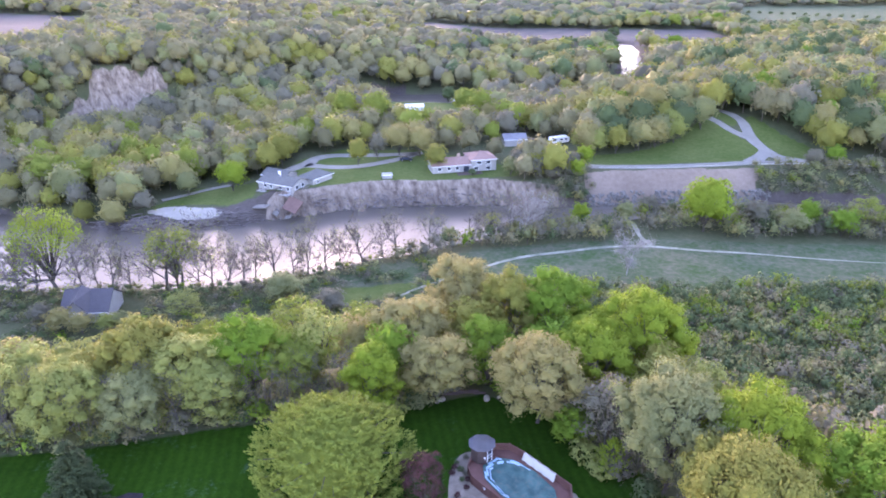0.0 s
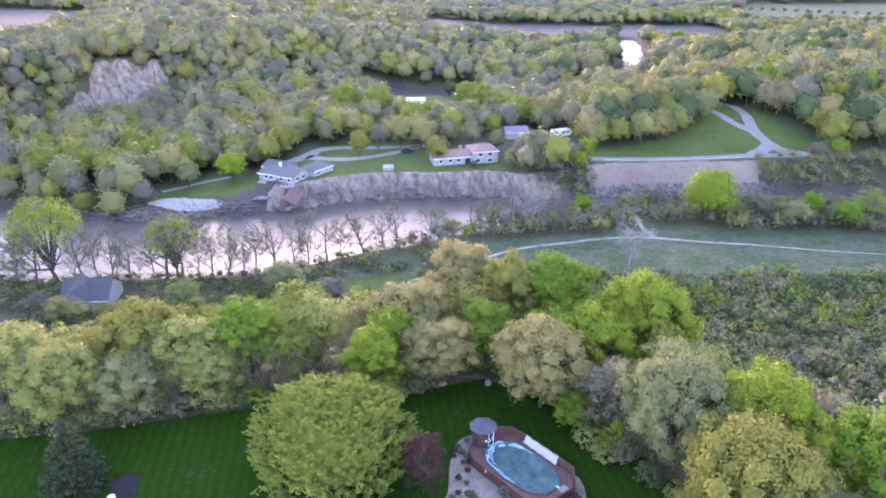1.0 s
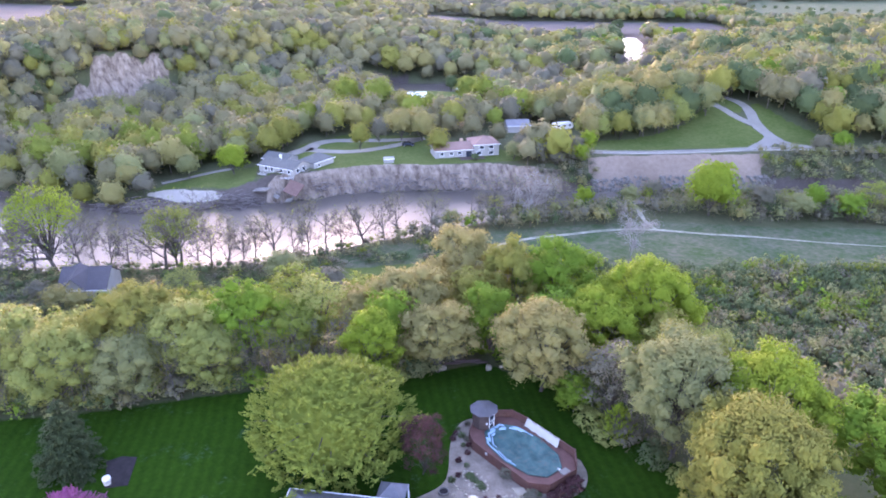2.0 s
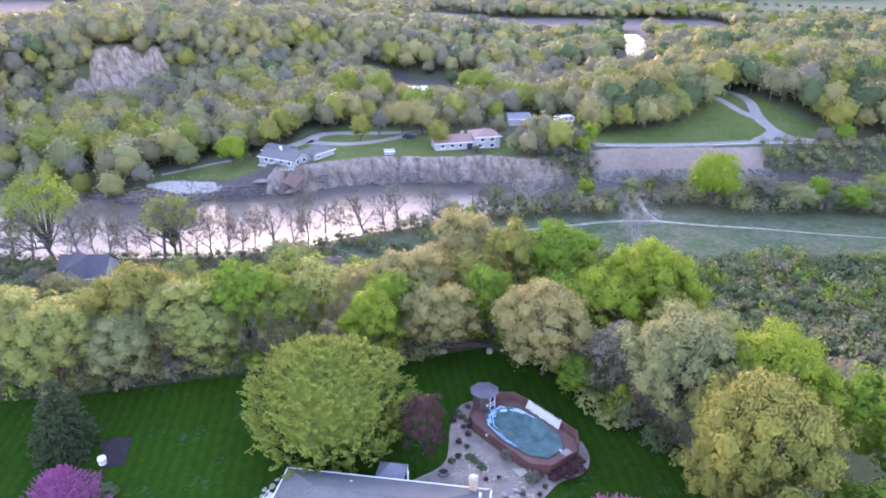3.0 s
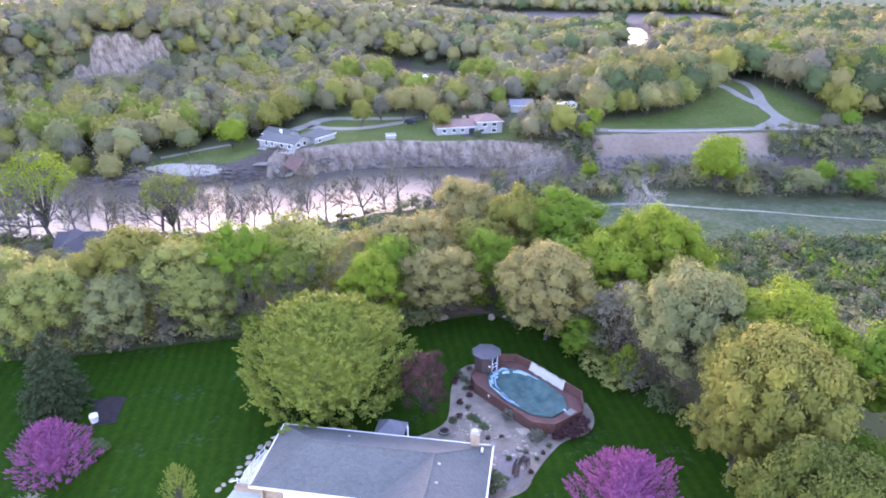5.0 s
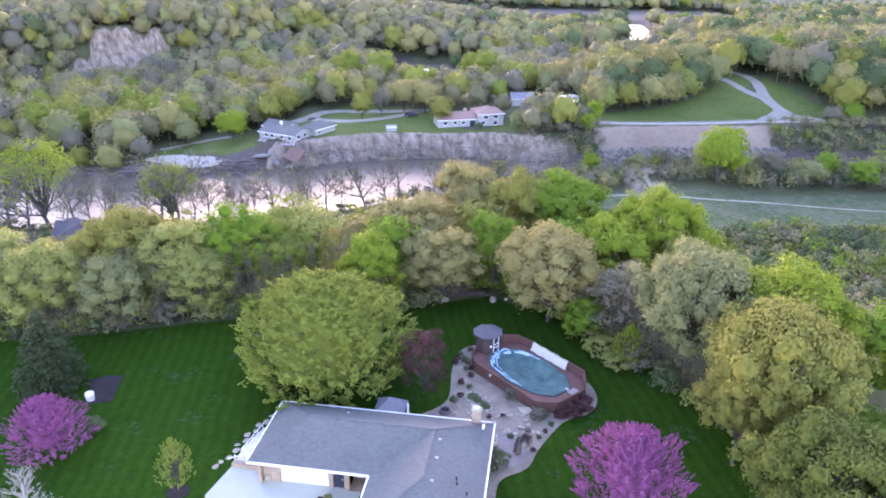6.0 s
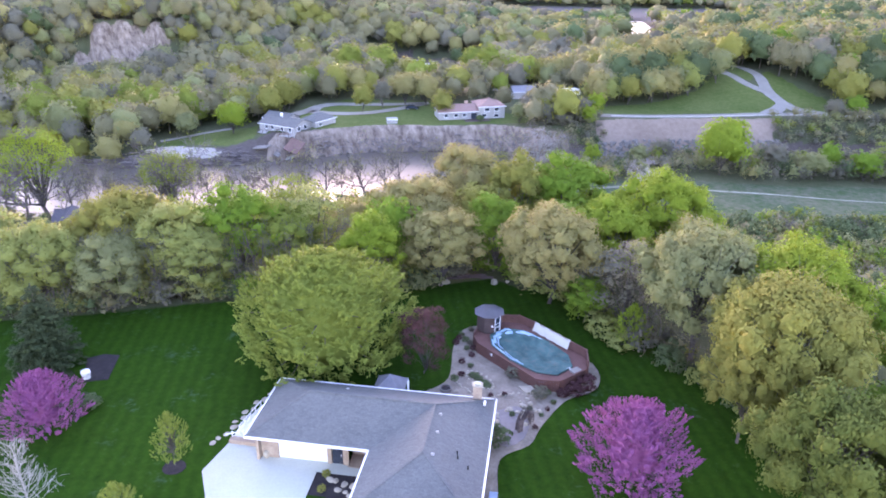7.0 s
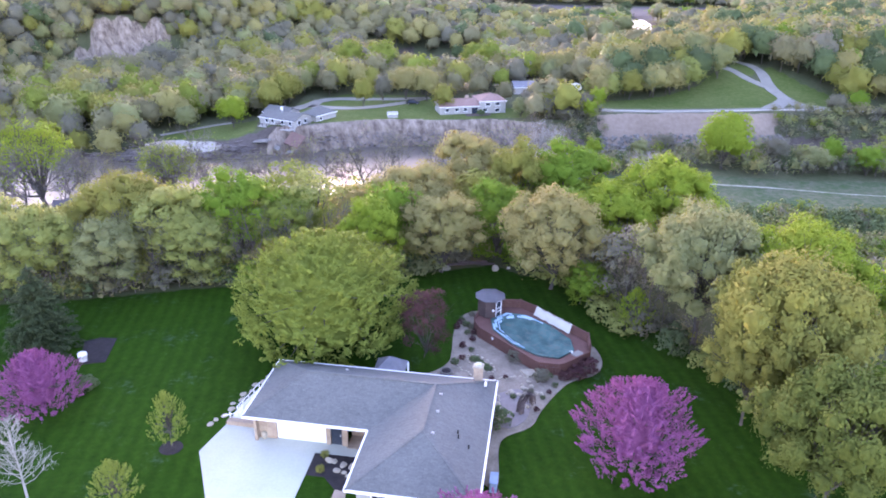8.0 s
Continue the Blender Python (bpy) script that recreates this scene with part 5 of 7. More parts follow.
def window(parent, x, y, z, w, h, turn=0.0, bars=1):
    """A window in a wall that faces local -y, turned about z: frame, sill and panes."""
    m = pose(x, y, z, 0, 0, turn)
    bm = bmesh.new()
    for sx in (-1, 1):
        box(bm, sx * (w / 2), 0, 0, 0.09, 0.10, h + 0.09)
    for sz in (-1, 1):
        box(bm, 0, 0, sz * (h / 2), w - 0.09, 0.10, 0.09)
    fr = part("window", bm, M_WHITE, parent)
    fr.matrix_basis = m
    n = bars + 1
    for i in range(n):
        pw = (w - 0.09) / n
        part("pane", one_box(-w / 2 + 0.045 + pw * (i + 0.5), 0.0, 0, pw - 0.05, 0.03, h - 0.12), M_GLASS, fr, "dark glass pane")
    part("sill", one_box(0, -0.07, -h / 2 - 0.08, w + 0.2, 0.14, 0.06, 0.01), M_WHITE, fr)


def main_house():
    hs = thing("house", -15.8, 56.9, 0, -8.05, "single-storey house with grey hipped shingle roof and white trim", "house")
    E0, RZ = 3.0, 5.15
    eaves = [(0, 0), (20.7, 0), (20.7, -15.7), (10.8, -15.7), (10.8, -8.8), (0, -8.8)]
    pts = [(x, y, E0) for x, y in eaves] + [(4.4, -4.4, RZ), (15.75, -4.6, RZ + 0.1), (15.75, -10.75, RZ + 0.1)]
    roof = part("roof", roof_shell(pts, [(0, 1, 7, 6), (0, 6, 5), (5, 6, 7, 4), (4, 7, 8, 3), (3, 8, 2), (1, 2, 8, 7)]), M_ROOF, hs, "weathered grey asphalt shingles")
    for a, b in ((0, 6), (5, 6), (6, 7), (1, 7), (7, 8), (3, 8), (2, 8)):
        part("ridge_cap", beam(pts[a], pts[b], 0.22, 0.07, 0.02), M_ROOF, roof)
    n = len(eaves)
    for i in range(n):
        (x0, y0), (x1, y1) = eaves[i], eaves[(i + 1) % n]
        part("fascia", beam((x0, y0, E0 - 0.05), (x1, y1, E0 - 0.05), 0.15, 0.2, 0.02), M_WHITE, hs, "white painted fascia and gutter")
    soffit = slab([(0.1, -0.1), (20.6, -0.1), (20.6, -15.6), (10.9, -15.6), (10.9, -8.7), (0.1, -8.7)], 2.78, 2.82)
    part("soffit", soffit, M_WHITE, hs)
    t = 0.24
    for (x0, y0), (x1, y1), m in (((0.6, -0.7), (20.1, -0.7), M_BRICK), ((20.0, -0.82), (20.0, -15.0), M_BRICK), ((11.5, -14.9), (19.88, -14.9), M_SIDING), ((11.6, -8.3), (11.6, -14.78), M_SIDING),
                                  ((0.72, -0.82), (0.72, -8.06), M_BRICK)):
        part("wall", beam((x0, y0, 1.39), (x1, y1, 1.39), t, 2.78), m, hs)
    # front wall: piers, wide garage door, entrance and recessed porch
    for x, w in ((1.95, 0.9), (7.0, 0.4), (8.45, 0.5)):
        part("pier", one_box(x, -7.42, 1.39, w, 0.26, 2.78, 0.02), M_BRICK, hs, "tan brick pier")
    part("wall", one_box(4.6, -7.42, 2.62, 4.4, 0.24, 0.32), M_SIDING, hs)
    part("wall", one_box(1.17, -7.44, 1.39, 0.64, 0.2, 2.78), M_BRICK, hs)
    gd = part("garage_door", one_box(4.6, -7.34, 1.22, 4.4, 0.08, 2.44, 0.01), M_WHITE, hs, "wide white garage door")
    for i in range(4):
        part("panel", one_box(4.6, -7.40, 0.32 + i * 0.6, 4.2, 0.04, 0.52, 0.015), M_WHITE, gd)
    dr = part("door", one_box(7.7, -7.40, 1.02, 0.95, 0.07, 2.04, 0.01), M_GLASS, hs, "dark blue glazed entrance door")
    part("door_frame", one_box(7.7, -7.36, 2.12, 1.1, 0.1, 0.1), M_WHITE, dr)
    part("handle", one_box(8.05, -7.46, 1.0, 0.05, 0.06, 0.2, 0.01), M_METAL, dr)
    part("wall", one_box(10.1, -6.0, 1.39, 2.9, 0.2, 2.78), M_BRICK, hs)
    part("porch_floor", one_box(10.1, -6.9, 0.06, 2.9, 1.7, 0.12, 0.01), M_BRICK, hs)
    for x in (13.2, 14.6, 16.4, 18.0):
        window(hs, x, -15.03, 1.6, 1.1, 1.3)
    # chimney
    ch = part("chimney", one_box(19.0, -0.75, 3.2, 0.8, 0.66, 3.4, 0.02), M_BRICK, hs, "tan brick chimney")
    part("cap", one_box(19.0, -0.75, 4.95, 0.92, 0.78, 0.1, 0.02), M_ROCK, ch)
    part("flue", one_box(19.0, -0.75, 5.1, 0.5, 0.42, 0.22, 0.03), M_CONC, ch)
    sk = part("roof_vent", one_box(19.75, -1.55, 3.62, 0.22, 0.55, 0.22, 0.02), M_WHITE, hs)
    for x, y in ((16.35, -5.6), (16.45, -7.9), (16.5, -10.6), (7.2, -2.0)):
        z = E0 + 0.43 * min(20.7 - x, 4.95, -y if x < 11 else 99) + 0.12
        part("roof_vent", one_box(x, y, z, 0.26, 0.24, 0.2, 0.04), M_SIDING, hs, "small pale metal roof vent")
    for x, y in ((18.3, -9.3), (18.4, -9.8), (19.3, -10.4)):
        z = E0 + 0.43 * (20.7 - x)
        part("vent_pipe", tube_mesh("vent_pipe", [[(np.array([x, y, z - 0.1]), 0.06), (np.array([x, y, z + 0.35]), 0.06)]], 8), M_RUBBER, hs)
    # downpipes
    for x, y in ((20.25, -0.3), (0.35, -0.3), (20.35, -15.2)):
        part("downpipe", one_box(x, y, 1.4, 0.09, 0.09, 2.8, 0.01), M_WHITE, hs)


main_house()
solo("driveway", slab([(-20.7, 47.3), (-19.4, 51.1), (-16.6, 50.7), (-16.3, 49.65), (-8.2, 48.5), (-7.2, 48.3), (-7.4, 46.9), (-10.9, 47.4), (-11.4, 43.5), (-12.0, 39), (-13.0, 30), (-15, 18), (-22, 0), (-27, -30), (-33, -30), (-27, 0), (-19.5, 20), (-17.0, 33), (-16.8, 38)], -0.15, 0.05),
     M_CONC, "pale smooth concrete driveway before the garage", "driveway", kind="structure")
solo("planting_bed", slab([(-10.9, 47.38), (-7.35, 46.88), (-7.0, 46.2), (-7.7, 42.9), (-8.7, 43.2), (-9.7, 44.5), (-11.2, 44.7)], -0.1, 0.045), M_MULCH, "dark mulch planting bed between house and driveway", "flower bed", kind="structure")
solo("walkway", slab([(-8.6, 43.1), (-7.7, 42.85), (-7.6, 41.2), (-9.0, 40.4)], -0.1, 0.05), M_BRICK, "pinkish brick walkway by the house corner", "walkway", kind="structure")


def rock(x, y, s, seed, z=None, mat=None, label="rounded cream limestone rock", group="garden rocks", flat=0.6, name="rock"):
    rng = np.random.default_rng(seed)
    bm = bmesh.new()
    bmesh.ops.create_icosphere(bm, subdivisions=2, radius=1.0)
    k = rng.normal(size=(5, 3))
    for v in bm.verts:
        p = np.array(v.co)
        f = 1 + 0.16 * sum(math.sin(float(p @ q) * 2.2 + i) for i, q in enumerate(k)) / 2
        v.co = Vector((p[0] * f * s, p[1] * f * s * rng.uniform(0.97, 1.03) * 0.8, max(p[2] * f, -0.5) * s * flat))
    zz = ground_z(x, y) if z is None else z
    return solo(name, bm, mat or M_ROCK, label, "rock", group, at=pose(x, y, zz + 0.42 * s * flat, 0, 0, float(rng.uniform(0, 360))))


for i, (x, y, s) in enumerate([(-9.55, 46.45, 0.46), (-9.1, 46.3, 0.34), (-8.3, 45.9, 0.44), (-8.75, 45.2, 0.40), (-8.1, 45.0, 0.30), (-7.6, 45.7, 0.42), (-7.75, 44.6, 0.34)]):
    rock(x, y, s * 0.85, 200 + i, 0.04, flat=0.34)
for x, y in ((-10.0, 47.0), (-10.1, 45.2)):
    tree("bush", "gold", x, y, 0.55, 0.36, "small golden olive round shrub in the mulch", "bush", group="bed shrubs", z=0.03)

# ---- stepping stones, white stair rails and low wall west of the house ----
STONES = [(-20.6, 51.6), (-20.0, 52.2), (-19.6, 53.2), (-19.75, 54.0), (-19.1, 54.6), (-19.2, 55.5), (-18.5, 56.1), (-18.5, 57.0), (-17.8, 57.5), (-17.5, 58.5), (-20.9, 50.9)]
for i, (x, y) in enumerate(STONES):
    rock(x, y, 0.28 + 0.05 * (i % 3), 300 + i, 0.0, flat=0.18, label="flat cream stepping stone set in the grass", group="stepping stones", name="stepping_stone")
solo("stone_bed", slab([(-19.3, 51.5), (-17.0, 51.3), (-16.3, 56.0), (-17.8, 56.6), (-18.4, 55.3), (-19.1, 53.4)], -0.1, 0.05), plain("white_stone_chips", (0.5, 0.5, 0.52), (0.82, 0.82, 0.84), 1.2, 6, 0.9, bump=0.8), "bed of white stone chips beside the house", "stone bed", kind="structure")
rail = thing("stair_railing", -18.75, 52.2, 0, 74, "white painted stair railing beside the house", "railing")
for i in range(5):
    part("post", one_box(i * 0.95, 0, 0.5 - 0.0 * i, 0.09, 0.09, 1.1, 0.01), M_WHITE, rail)
for z in (0.45, 1.02):
    part("rail", beam((-0.1, 0, z), (3.95, 0, z), 0.07, 0.09, 0.01), M_WHITE, rail)
rail2 = thing("stair_railing", -18.2, 51.6, 0, 12, "white painted railing at the stair head", "railing")
for i in range(3):
    part("post", one_box(-1.0 + i * 1.0, 0, 0.5, 0.09, 0.09, 1.1, 0.01), M_WHITE, rail2)
part("rail", beam((-1.6, -0.1, 0.8), (1.2, 0, 1.05), 0.07, 0.09, 0.01), M_WHITE, rail2)
solo("planter_wall", slab([(-19.4, 50.9), (-16.9, 50.5), (-16.9, 51.05), (-19.3, 51.5)], -0.1, 0.45, 0.03), M_BRICK, "low tan brick planter wall by the driveway", "planter")
lamp = thing("stone_urn", -15.6, 49.2, 0.05, 0, "small round stone urn before the garage pier", "urn")
bm = bmesh.new()
bmesh.ops.create_uvsphere(bm, u_segments=14, v_segments=8, radius=0.3, matrix=Matrix.Translation((0, 0, 0.42)))
part("bowl", bm, M_ROCK, lamp, smooth_faces=True)
part("foot", tube_mesh("foot", [[(np.array([0, 0, 0.0]), 0.22), (np.array([0, 0, 0.08]), 0.2), (np.array([0, 0, 0.2]), 0.12)]], 12), M_ROCK, lamp)

# ---- gravel garden north of the house ----
GARDEN = [(3.1, 72.4), (2.0, 71.6), (1.2, 69.6), (0.7, 67.0), (0.6, 64.4), (0.3, 61.8), (-0.6, 60.4), (-1.8, 59.5), (-4.2, 57.6), (-3.6, 55.2), (4.2, 54.0), (4.0, 52.4), (3.4, 48.2), (3.2, 44.0), (4.3, 44.0), (4.6, 48.4), (5.4, 50.0), (7.7, 51.4), (9.0, 54.0), (11.9, 58.1),
          (14.4, 59.4), (15.6, 60.7), (16.1, 62.4), (15.9, 64.2), (15.1, 65.4), (11, 66), (5, 72)]
solo("gravel_garden", slab([tuple(p) for p in resample(GARDEN + [GARDEN[0]], 0.8)[:-1]], -0.1, 0.05), M_GRAVEL, "pinkish grey gravel garden round the pool deck", "gravel", kind="structure")
solo("flagstone_walk", slab([tuple(p) for p in resample([(4.6, 56.0), (7.0, 57.0), (8.0, 55.0), (7.2, 52.2), (5.6, 51.0), (4.4, 52.0), (4.4, 54.4), (4.6, 56.0)], 0.7)[:-1]], -0.05, 0.09), plain("mauve_flagstone", (0.165, 0.142, 0.140), (0.255, 0.226, 0.218), 0.9, 6, 0.85), "smooth mauve paved walk by the house corner", "walkway", kind="structure")
solo("stone_slab", slab([(7.4, 60.2), (8.7, 60.4), (9.2, 59.4), (8.0, 59.0)], 0.0, 0.22, 0.04), M_ROCK, "flat grey stone slab in the gravel", "stone slab")
SHRUBS = [(1.7, 70.3), (1.1, 68.4), (1.4, 69.4), (2.2, 69.0), (2.7, 68.4), (2.3, 67.3), (3.0, 67.3), (2.8, 65.9), (0.9, 61.3), (2.9, 71.3), (2.6, 63.8), (1.7, 64.6), (1.6, 62.2), (7.0, 62.2), (9.4, 58.6), (10.3, 59.2), (4.5, 58.6), (5.9, 58.9), (6.4, 55.6), (8.2, 56.6), (9.2, 55.6), (8.4, 53.7), (9.9, 56.5), (10.6, 57.6)]
for i, (x, y) in enumerate(SHRUBS):
    r = (0.42, 0.5, 0.46, 0.55, 0.48)[i % 5] * (0.55 if i > 15 else 0.75)
    lf = ("shrub", "red", "red", "shrub", "dusk")[i % 5]
    if i in (13, 14):
        r, lf = 0.8, "dusk"
    tree("bush", lf, x, y, r * 1.5, r, f"low {WORDS[lf]} clipped shrub in the gravel", "bush", group="garden shrubs", z=0.05)
for i in range(40):
    g = np.random.default_rng(500 + i)
    if i < 16:
        a = i / 16 * 6.283
        x, y = 3.5 + 1.15 * math.cos(a) + 0.72 * math.sin(a), 61.4 - 1.5 * math.cos(a) + 0.55 * math.sin(a)
        s = 0.16
    elif i < 28:
        x, y, s = 7.4 + g.normal() * 1.0, 55.9 + g.normal() * 0.9, g.uniform(0.22, 0.42)
    elif i < 34:
        x, y, s = 4.75 + g.normal() * 0.25, 53.6 + (i - 31) * 0.4, g.uniform(0.25, 0.42)
    else:
        x, y, s = g.uniform(1.0, 6.0), g.uniform(58.0, 61.0), g.uniform(0.14, 0.26)
    rock(float(x), float(y), float(s), 500 + i, 0.04)
for i, (x, y, r) in enumerate([(2.9, 62.2, 0.62), (3.35, 61.6, 0.55), (3.9, 60.9, 0.6), (4.25, 60.4, 0.5)]):
    tree("bush", "shrub", x, y, 0.28, r * 0.85, "low green ground-cover plant in the stone ring", "bush", group="ring plants", z=0.05)
BORDERS = [[(1.1, 60.9), (1.6, 60.2), (2.2, 59.7), (2.7, 59.0)], [(4.0, 58.2), (5.6, 58.8), (7.3, 59.1), (9.0, 58.8)], [(4.6, 56.9), (4.8, 56.0), (5.1, 55.5), (4.8, 54.9)]]
for k, line in enumerate(BORDERS):
    for i, (x, y) in enumerate(resample(line, 0.42)):
        rock(float(x) + 0.08 * math.sin(i * 2.3 + k), float(y) + 0.08 * math.cos(i * 1.7), 0.13 + 0.06 * ((i * 7 + k) % 4) / 3, 900 + 40 * k + i, 0.04, label="small pale border stone in the gravel", group="border stones")
for i, (x, y) in enumerate([(7.4, 57.7), (7.7, 57.0), (8.3, 57.4), (8.6, 56.5), (8.1, 58.2), (9.1, 56.2)]):
    rock(x, y, 0.2 + 0.05 * (i % 3), 1040 + i, 0.04)
fire = thing("fire_pit", 0.0, 59.6, 0.05, 0, "round dark fire pit ringed with stone", "fire pit")
bm = bmesh.new()
bmesh.ops.create_cone(bm, cap_ends=False, segments=20, radius1=0.62, radius2=0.6, depth=0.3, matrix=Matrix.Translation((0, 0, 0.15)))
bmesh.ops.solidify(bm, geom=bm.faces[:], thickness=0.12)
part("ring", bm, M_RIPRAP, fire)
bm = bmesh.new()
bmesh.ops.create_circle(bm, cap_ends=True, segments=18, radius=0.52, matrix=Matrix.Translation((0, 0, 0.12)))
part("ash_bed", bm, M_MULCH, fire)
weep = thing("weeping_shrub", 6.9, 53.3, 0.05, 40, "brown arching weeping shrub over gravel", "shrub")
wr = np.random.default_rng(9)
arcs = []
for i in range(26):
    o = wr.normal(size=3) * [0.16, 0.16, 0.1]
    L = wr.uniform(0.85, 1.1)
    arcs.append([(np.array([0.0, 0, -0.05]) + o, 0.07), (np.array([0.1, 0, 1.1]) + o, 0.06), (np.array([0.7 * L, 0, 1.75 * L]) + o, 0.05), (np.array([1.4 * L, 0, 1.3]) + o, 0.035), (np.array([1.6 * L, 0.0, 0.3]) + o, 0.015)])
part("branches", tube_mesh("branches", arcs, 5), plain("brown_twigs", (0.09, 0.065, 0.06), (0.17, 0.13, 0.12), 2, 12, 0.9), weep)
tree("bush", "shrub", 4.75, 51.7, 1.7, 1.15, "round dark green boxwood by the house corner", "bush", 30, z=0.03)
for x, y, r in ((14.2, 60.3, 1.05), (12.9, 59.2, 0.9), (11.7, 58.9, 0.6)):
    tree("bush", "red", x, y, r * 1.3, r, "dark red twiggy shrub against the deck fence", "bush", group="deck shrubs", z=0.05)
bin_ = thing("garden_bin", 3.9, 43.6, 0.05, -8, "blue-grey plastic bin against the house wall", "bin")
part("body", one_box(0, 0, 0.5, 0.6, 1.3, 0.95, 0.05), M_BLUE, bin_)
part("lid", one_box(0, 0, 1.0, 0.66, 1.36, 0.09, 0.03), M_BLUE, bin_)

# ---- canopy behind the house ----
can = thing("garden_canopy", -5.4, 57.6, 0, -8, "grey pyramid canopy on posts behind the house", "canopy")
bm = bmesh.new()
bmesh.ops.create_cone(bm, cap_ends=True, segments=4, radius1=2.15, radius2=0.03, depth=1.35, matrix=pose(0, 0, 2.5, 0, 0, 45))
part("roof", bm, M_SLATE, can)
for sx in (-1, 1):
    for sy in (-1, 1):
        part("post", one_box(sx * 1.45, sy * 1.45, 0.92, 0.1, 0.1, 1.9, 0.01), M_WHITE, can)
vp = thing("white_post", -3.55, 56.0, 0, 0, "short white post at the back eave", "post")
part("post", one_box(0, 0, 1.75, 0.16, 0.16, 3.5, 0.02), M_WHITE, vp)

# ---- pool with its deck ----
DECK = [(-4.9, -3.4), (4.0, -3.4), (5.7, -1.9), (5.9, 2.2), (4.3, 3.8), (-3.2, 3.8), (-5.4, 3.5), (-6.7, 2.0), (-7.3, -1.2), (-6.4, -2.6)]
A_P, B_P = 5.2, 2.9


def pool_line(scale, n=40):
    """Stretched ten-sided outline of the pool."""
    k = 10
    corner = [(math.copysign(abs(math.cos(2 * math.pi * (i + 0.5) / k)) ** 0.86, math.cos(2 * math.pi * (i + 0.5) / k)) * A_P, math.copysign(abs(math.sin(2 * math.pi * (i + 0.5) / k)) ** 0.8, math.sin(2 * math.pi * (i + 0.5) / k)) * B_P) for i in range(k)]
    out = []
    for i in range(n):
        t = i / n * k
        a, b = corner[int(t) % k], corner[(int(t) + 1) % k]
        f = t - int(t)
        out.append(((a[0] + (b[0] - a[0]) * f) * scale - 0.3, (a[1] + (b[1] - a[1]) * f) * scale))
    return out


deck = thing("pool_deck", 9.17, 65.1, 0, -50, "red-brown wooden pool deck with solid board fence", "deck")
n = len(DECK)
for i in range(n):
    (x0, y0), (x1, y1) = DECK[i], DECK[(i + 1) % n]
    top = [1.34, 1.34, 1.34, 2.1, 2.1, 2.1, 2.1, 2.1, 1.5, 1.34][i]
    L = math.hypot(x1 - x0, y1 - y0)
    m = max(2, int(L / 0.24))
    bm = bmesh.new()
    d = Vector((x1 - x0, y1 - y0, 0)) / L
    rot = pose(0, 0, 0, 0, 0, math.degrees(math.atan2(d.y, d.x)))
    for j in range(m):
        t = (j + 0.5) / m
        box(bm, x0 + (x1 - x0) * t, y0 + (y1 - y0) * t, top / 2 + 0.004 * (j % 2), L / m - 0.015, 0.05 + 0.012 * (j % 2), top, 0, rot)
    pan = part("fence_panel", bm, M_DECK, deck)
    part("cap_rail", beam((x0, y0, top + 0.02), (x1, y1, top + 0.02), 0.15, 0.05, 0.01), M_DECK, pan)
    part("corner_post", one_box(x0, y0, (top + 0.12) / 2, 0.13, 0.13, top + 0.12, 0.01), M_DECK, deck)
def deck_edge(a):
    """Where a ray from the middle at angle a leaves the deck."""
    best = 99.0
    for i in range(len(DECK)):
        (x0, y0), (x1, y1) = DECK[i], DECK[(i + 1) % len(DECK)]
        den = math.cos(a) * (y1 - y0) - math.sin(a) * (x1 - x0)
        if abs(den) < 1e-9:
            continue
        r = (x0 * (y1 - y0) - y0 * (x1 - x0)) / den
        s = (x0 * math.sin(a) - y0 * math.cos(a)) / den
        if r > 0 and -1e-6 <= s <= 1 + 1e-6:
            best = min(best, r)
    return best - 0.04


V, Q = [], []
for x, y in pool_line(1.0):
    a = math.atan2(y, x)
    r = max(deck_edge(a), math.hypot(x, y) + 0.05)
    V += [(x, y, 1.16), (r * math.cos(a), r * math.sin(a), 1.16), (r * math.cos(a), r * math.sin(a), 1.08), (x, y, 1.08)]
for i in range(40):
    for c in range(4):
        Q.append((i * 4 + c, i * 4 + (c + 1) % 4, ((i + 1) % 40) * 4 + (c + 1) % 4, ((i + 1) % 40) * 4 + c))
part("floor", quad_mesh("floor", V, Q), M_DECK, deck, "worn red-brown deck boards")
part("notice", one_box(-2.6, -3.46, 0.95, 0.28, 0.03, 0.3, 0.005), M_WHITE, deck)
steps_ = part("stair", one_box(5.3, 1.0, 1.22, 0.8, 1.1, 0.16, 0.02), M_TAR, deck, "pale step by the gate")

pool = thing("swimming_pool", 9.17, 65.1, 0, -50, "above-ground pool under a sagging teal cover", "pool")
wl = pool_line(0.995)
bm = bmesh.new()
lo = [bm.verts.new((x, y, 0.02)) for x, y in wl]
hi = [bm.verts.new((x, y, 1.24)) for x, y in wl]
for i in range(40):
    bm.faces.new((lo[i], lo[(i + 1) % 40], hi[(i + 1) % 40], hi[i]))
bmesh.ops.solidify(bm, geom=bm.faces[:], thickness=0.05)
part("wall", bm, M_LINER, pool)
rim = [(np.array([x, y, 1.27]), 0.08) for x, y in pool_line(1.0)]
part("rim", tube_mesh("rim", [rim + rim[:1]], 8), M_COVER, pool, "pool rim under the teal cover")
R_N, S_N = 26, 80
V = []
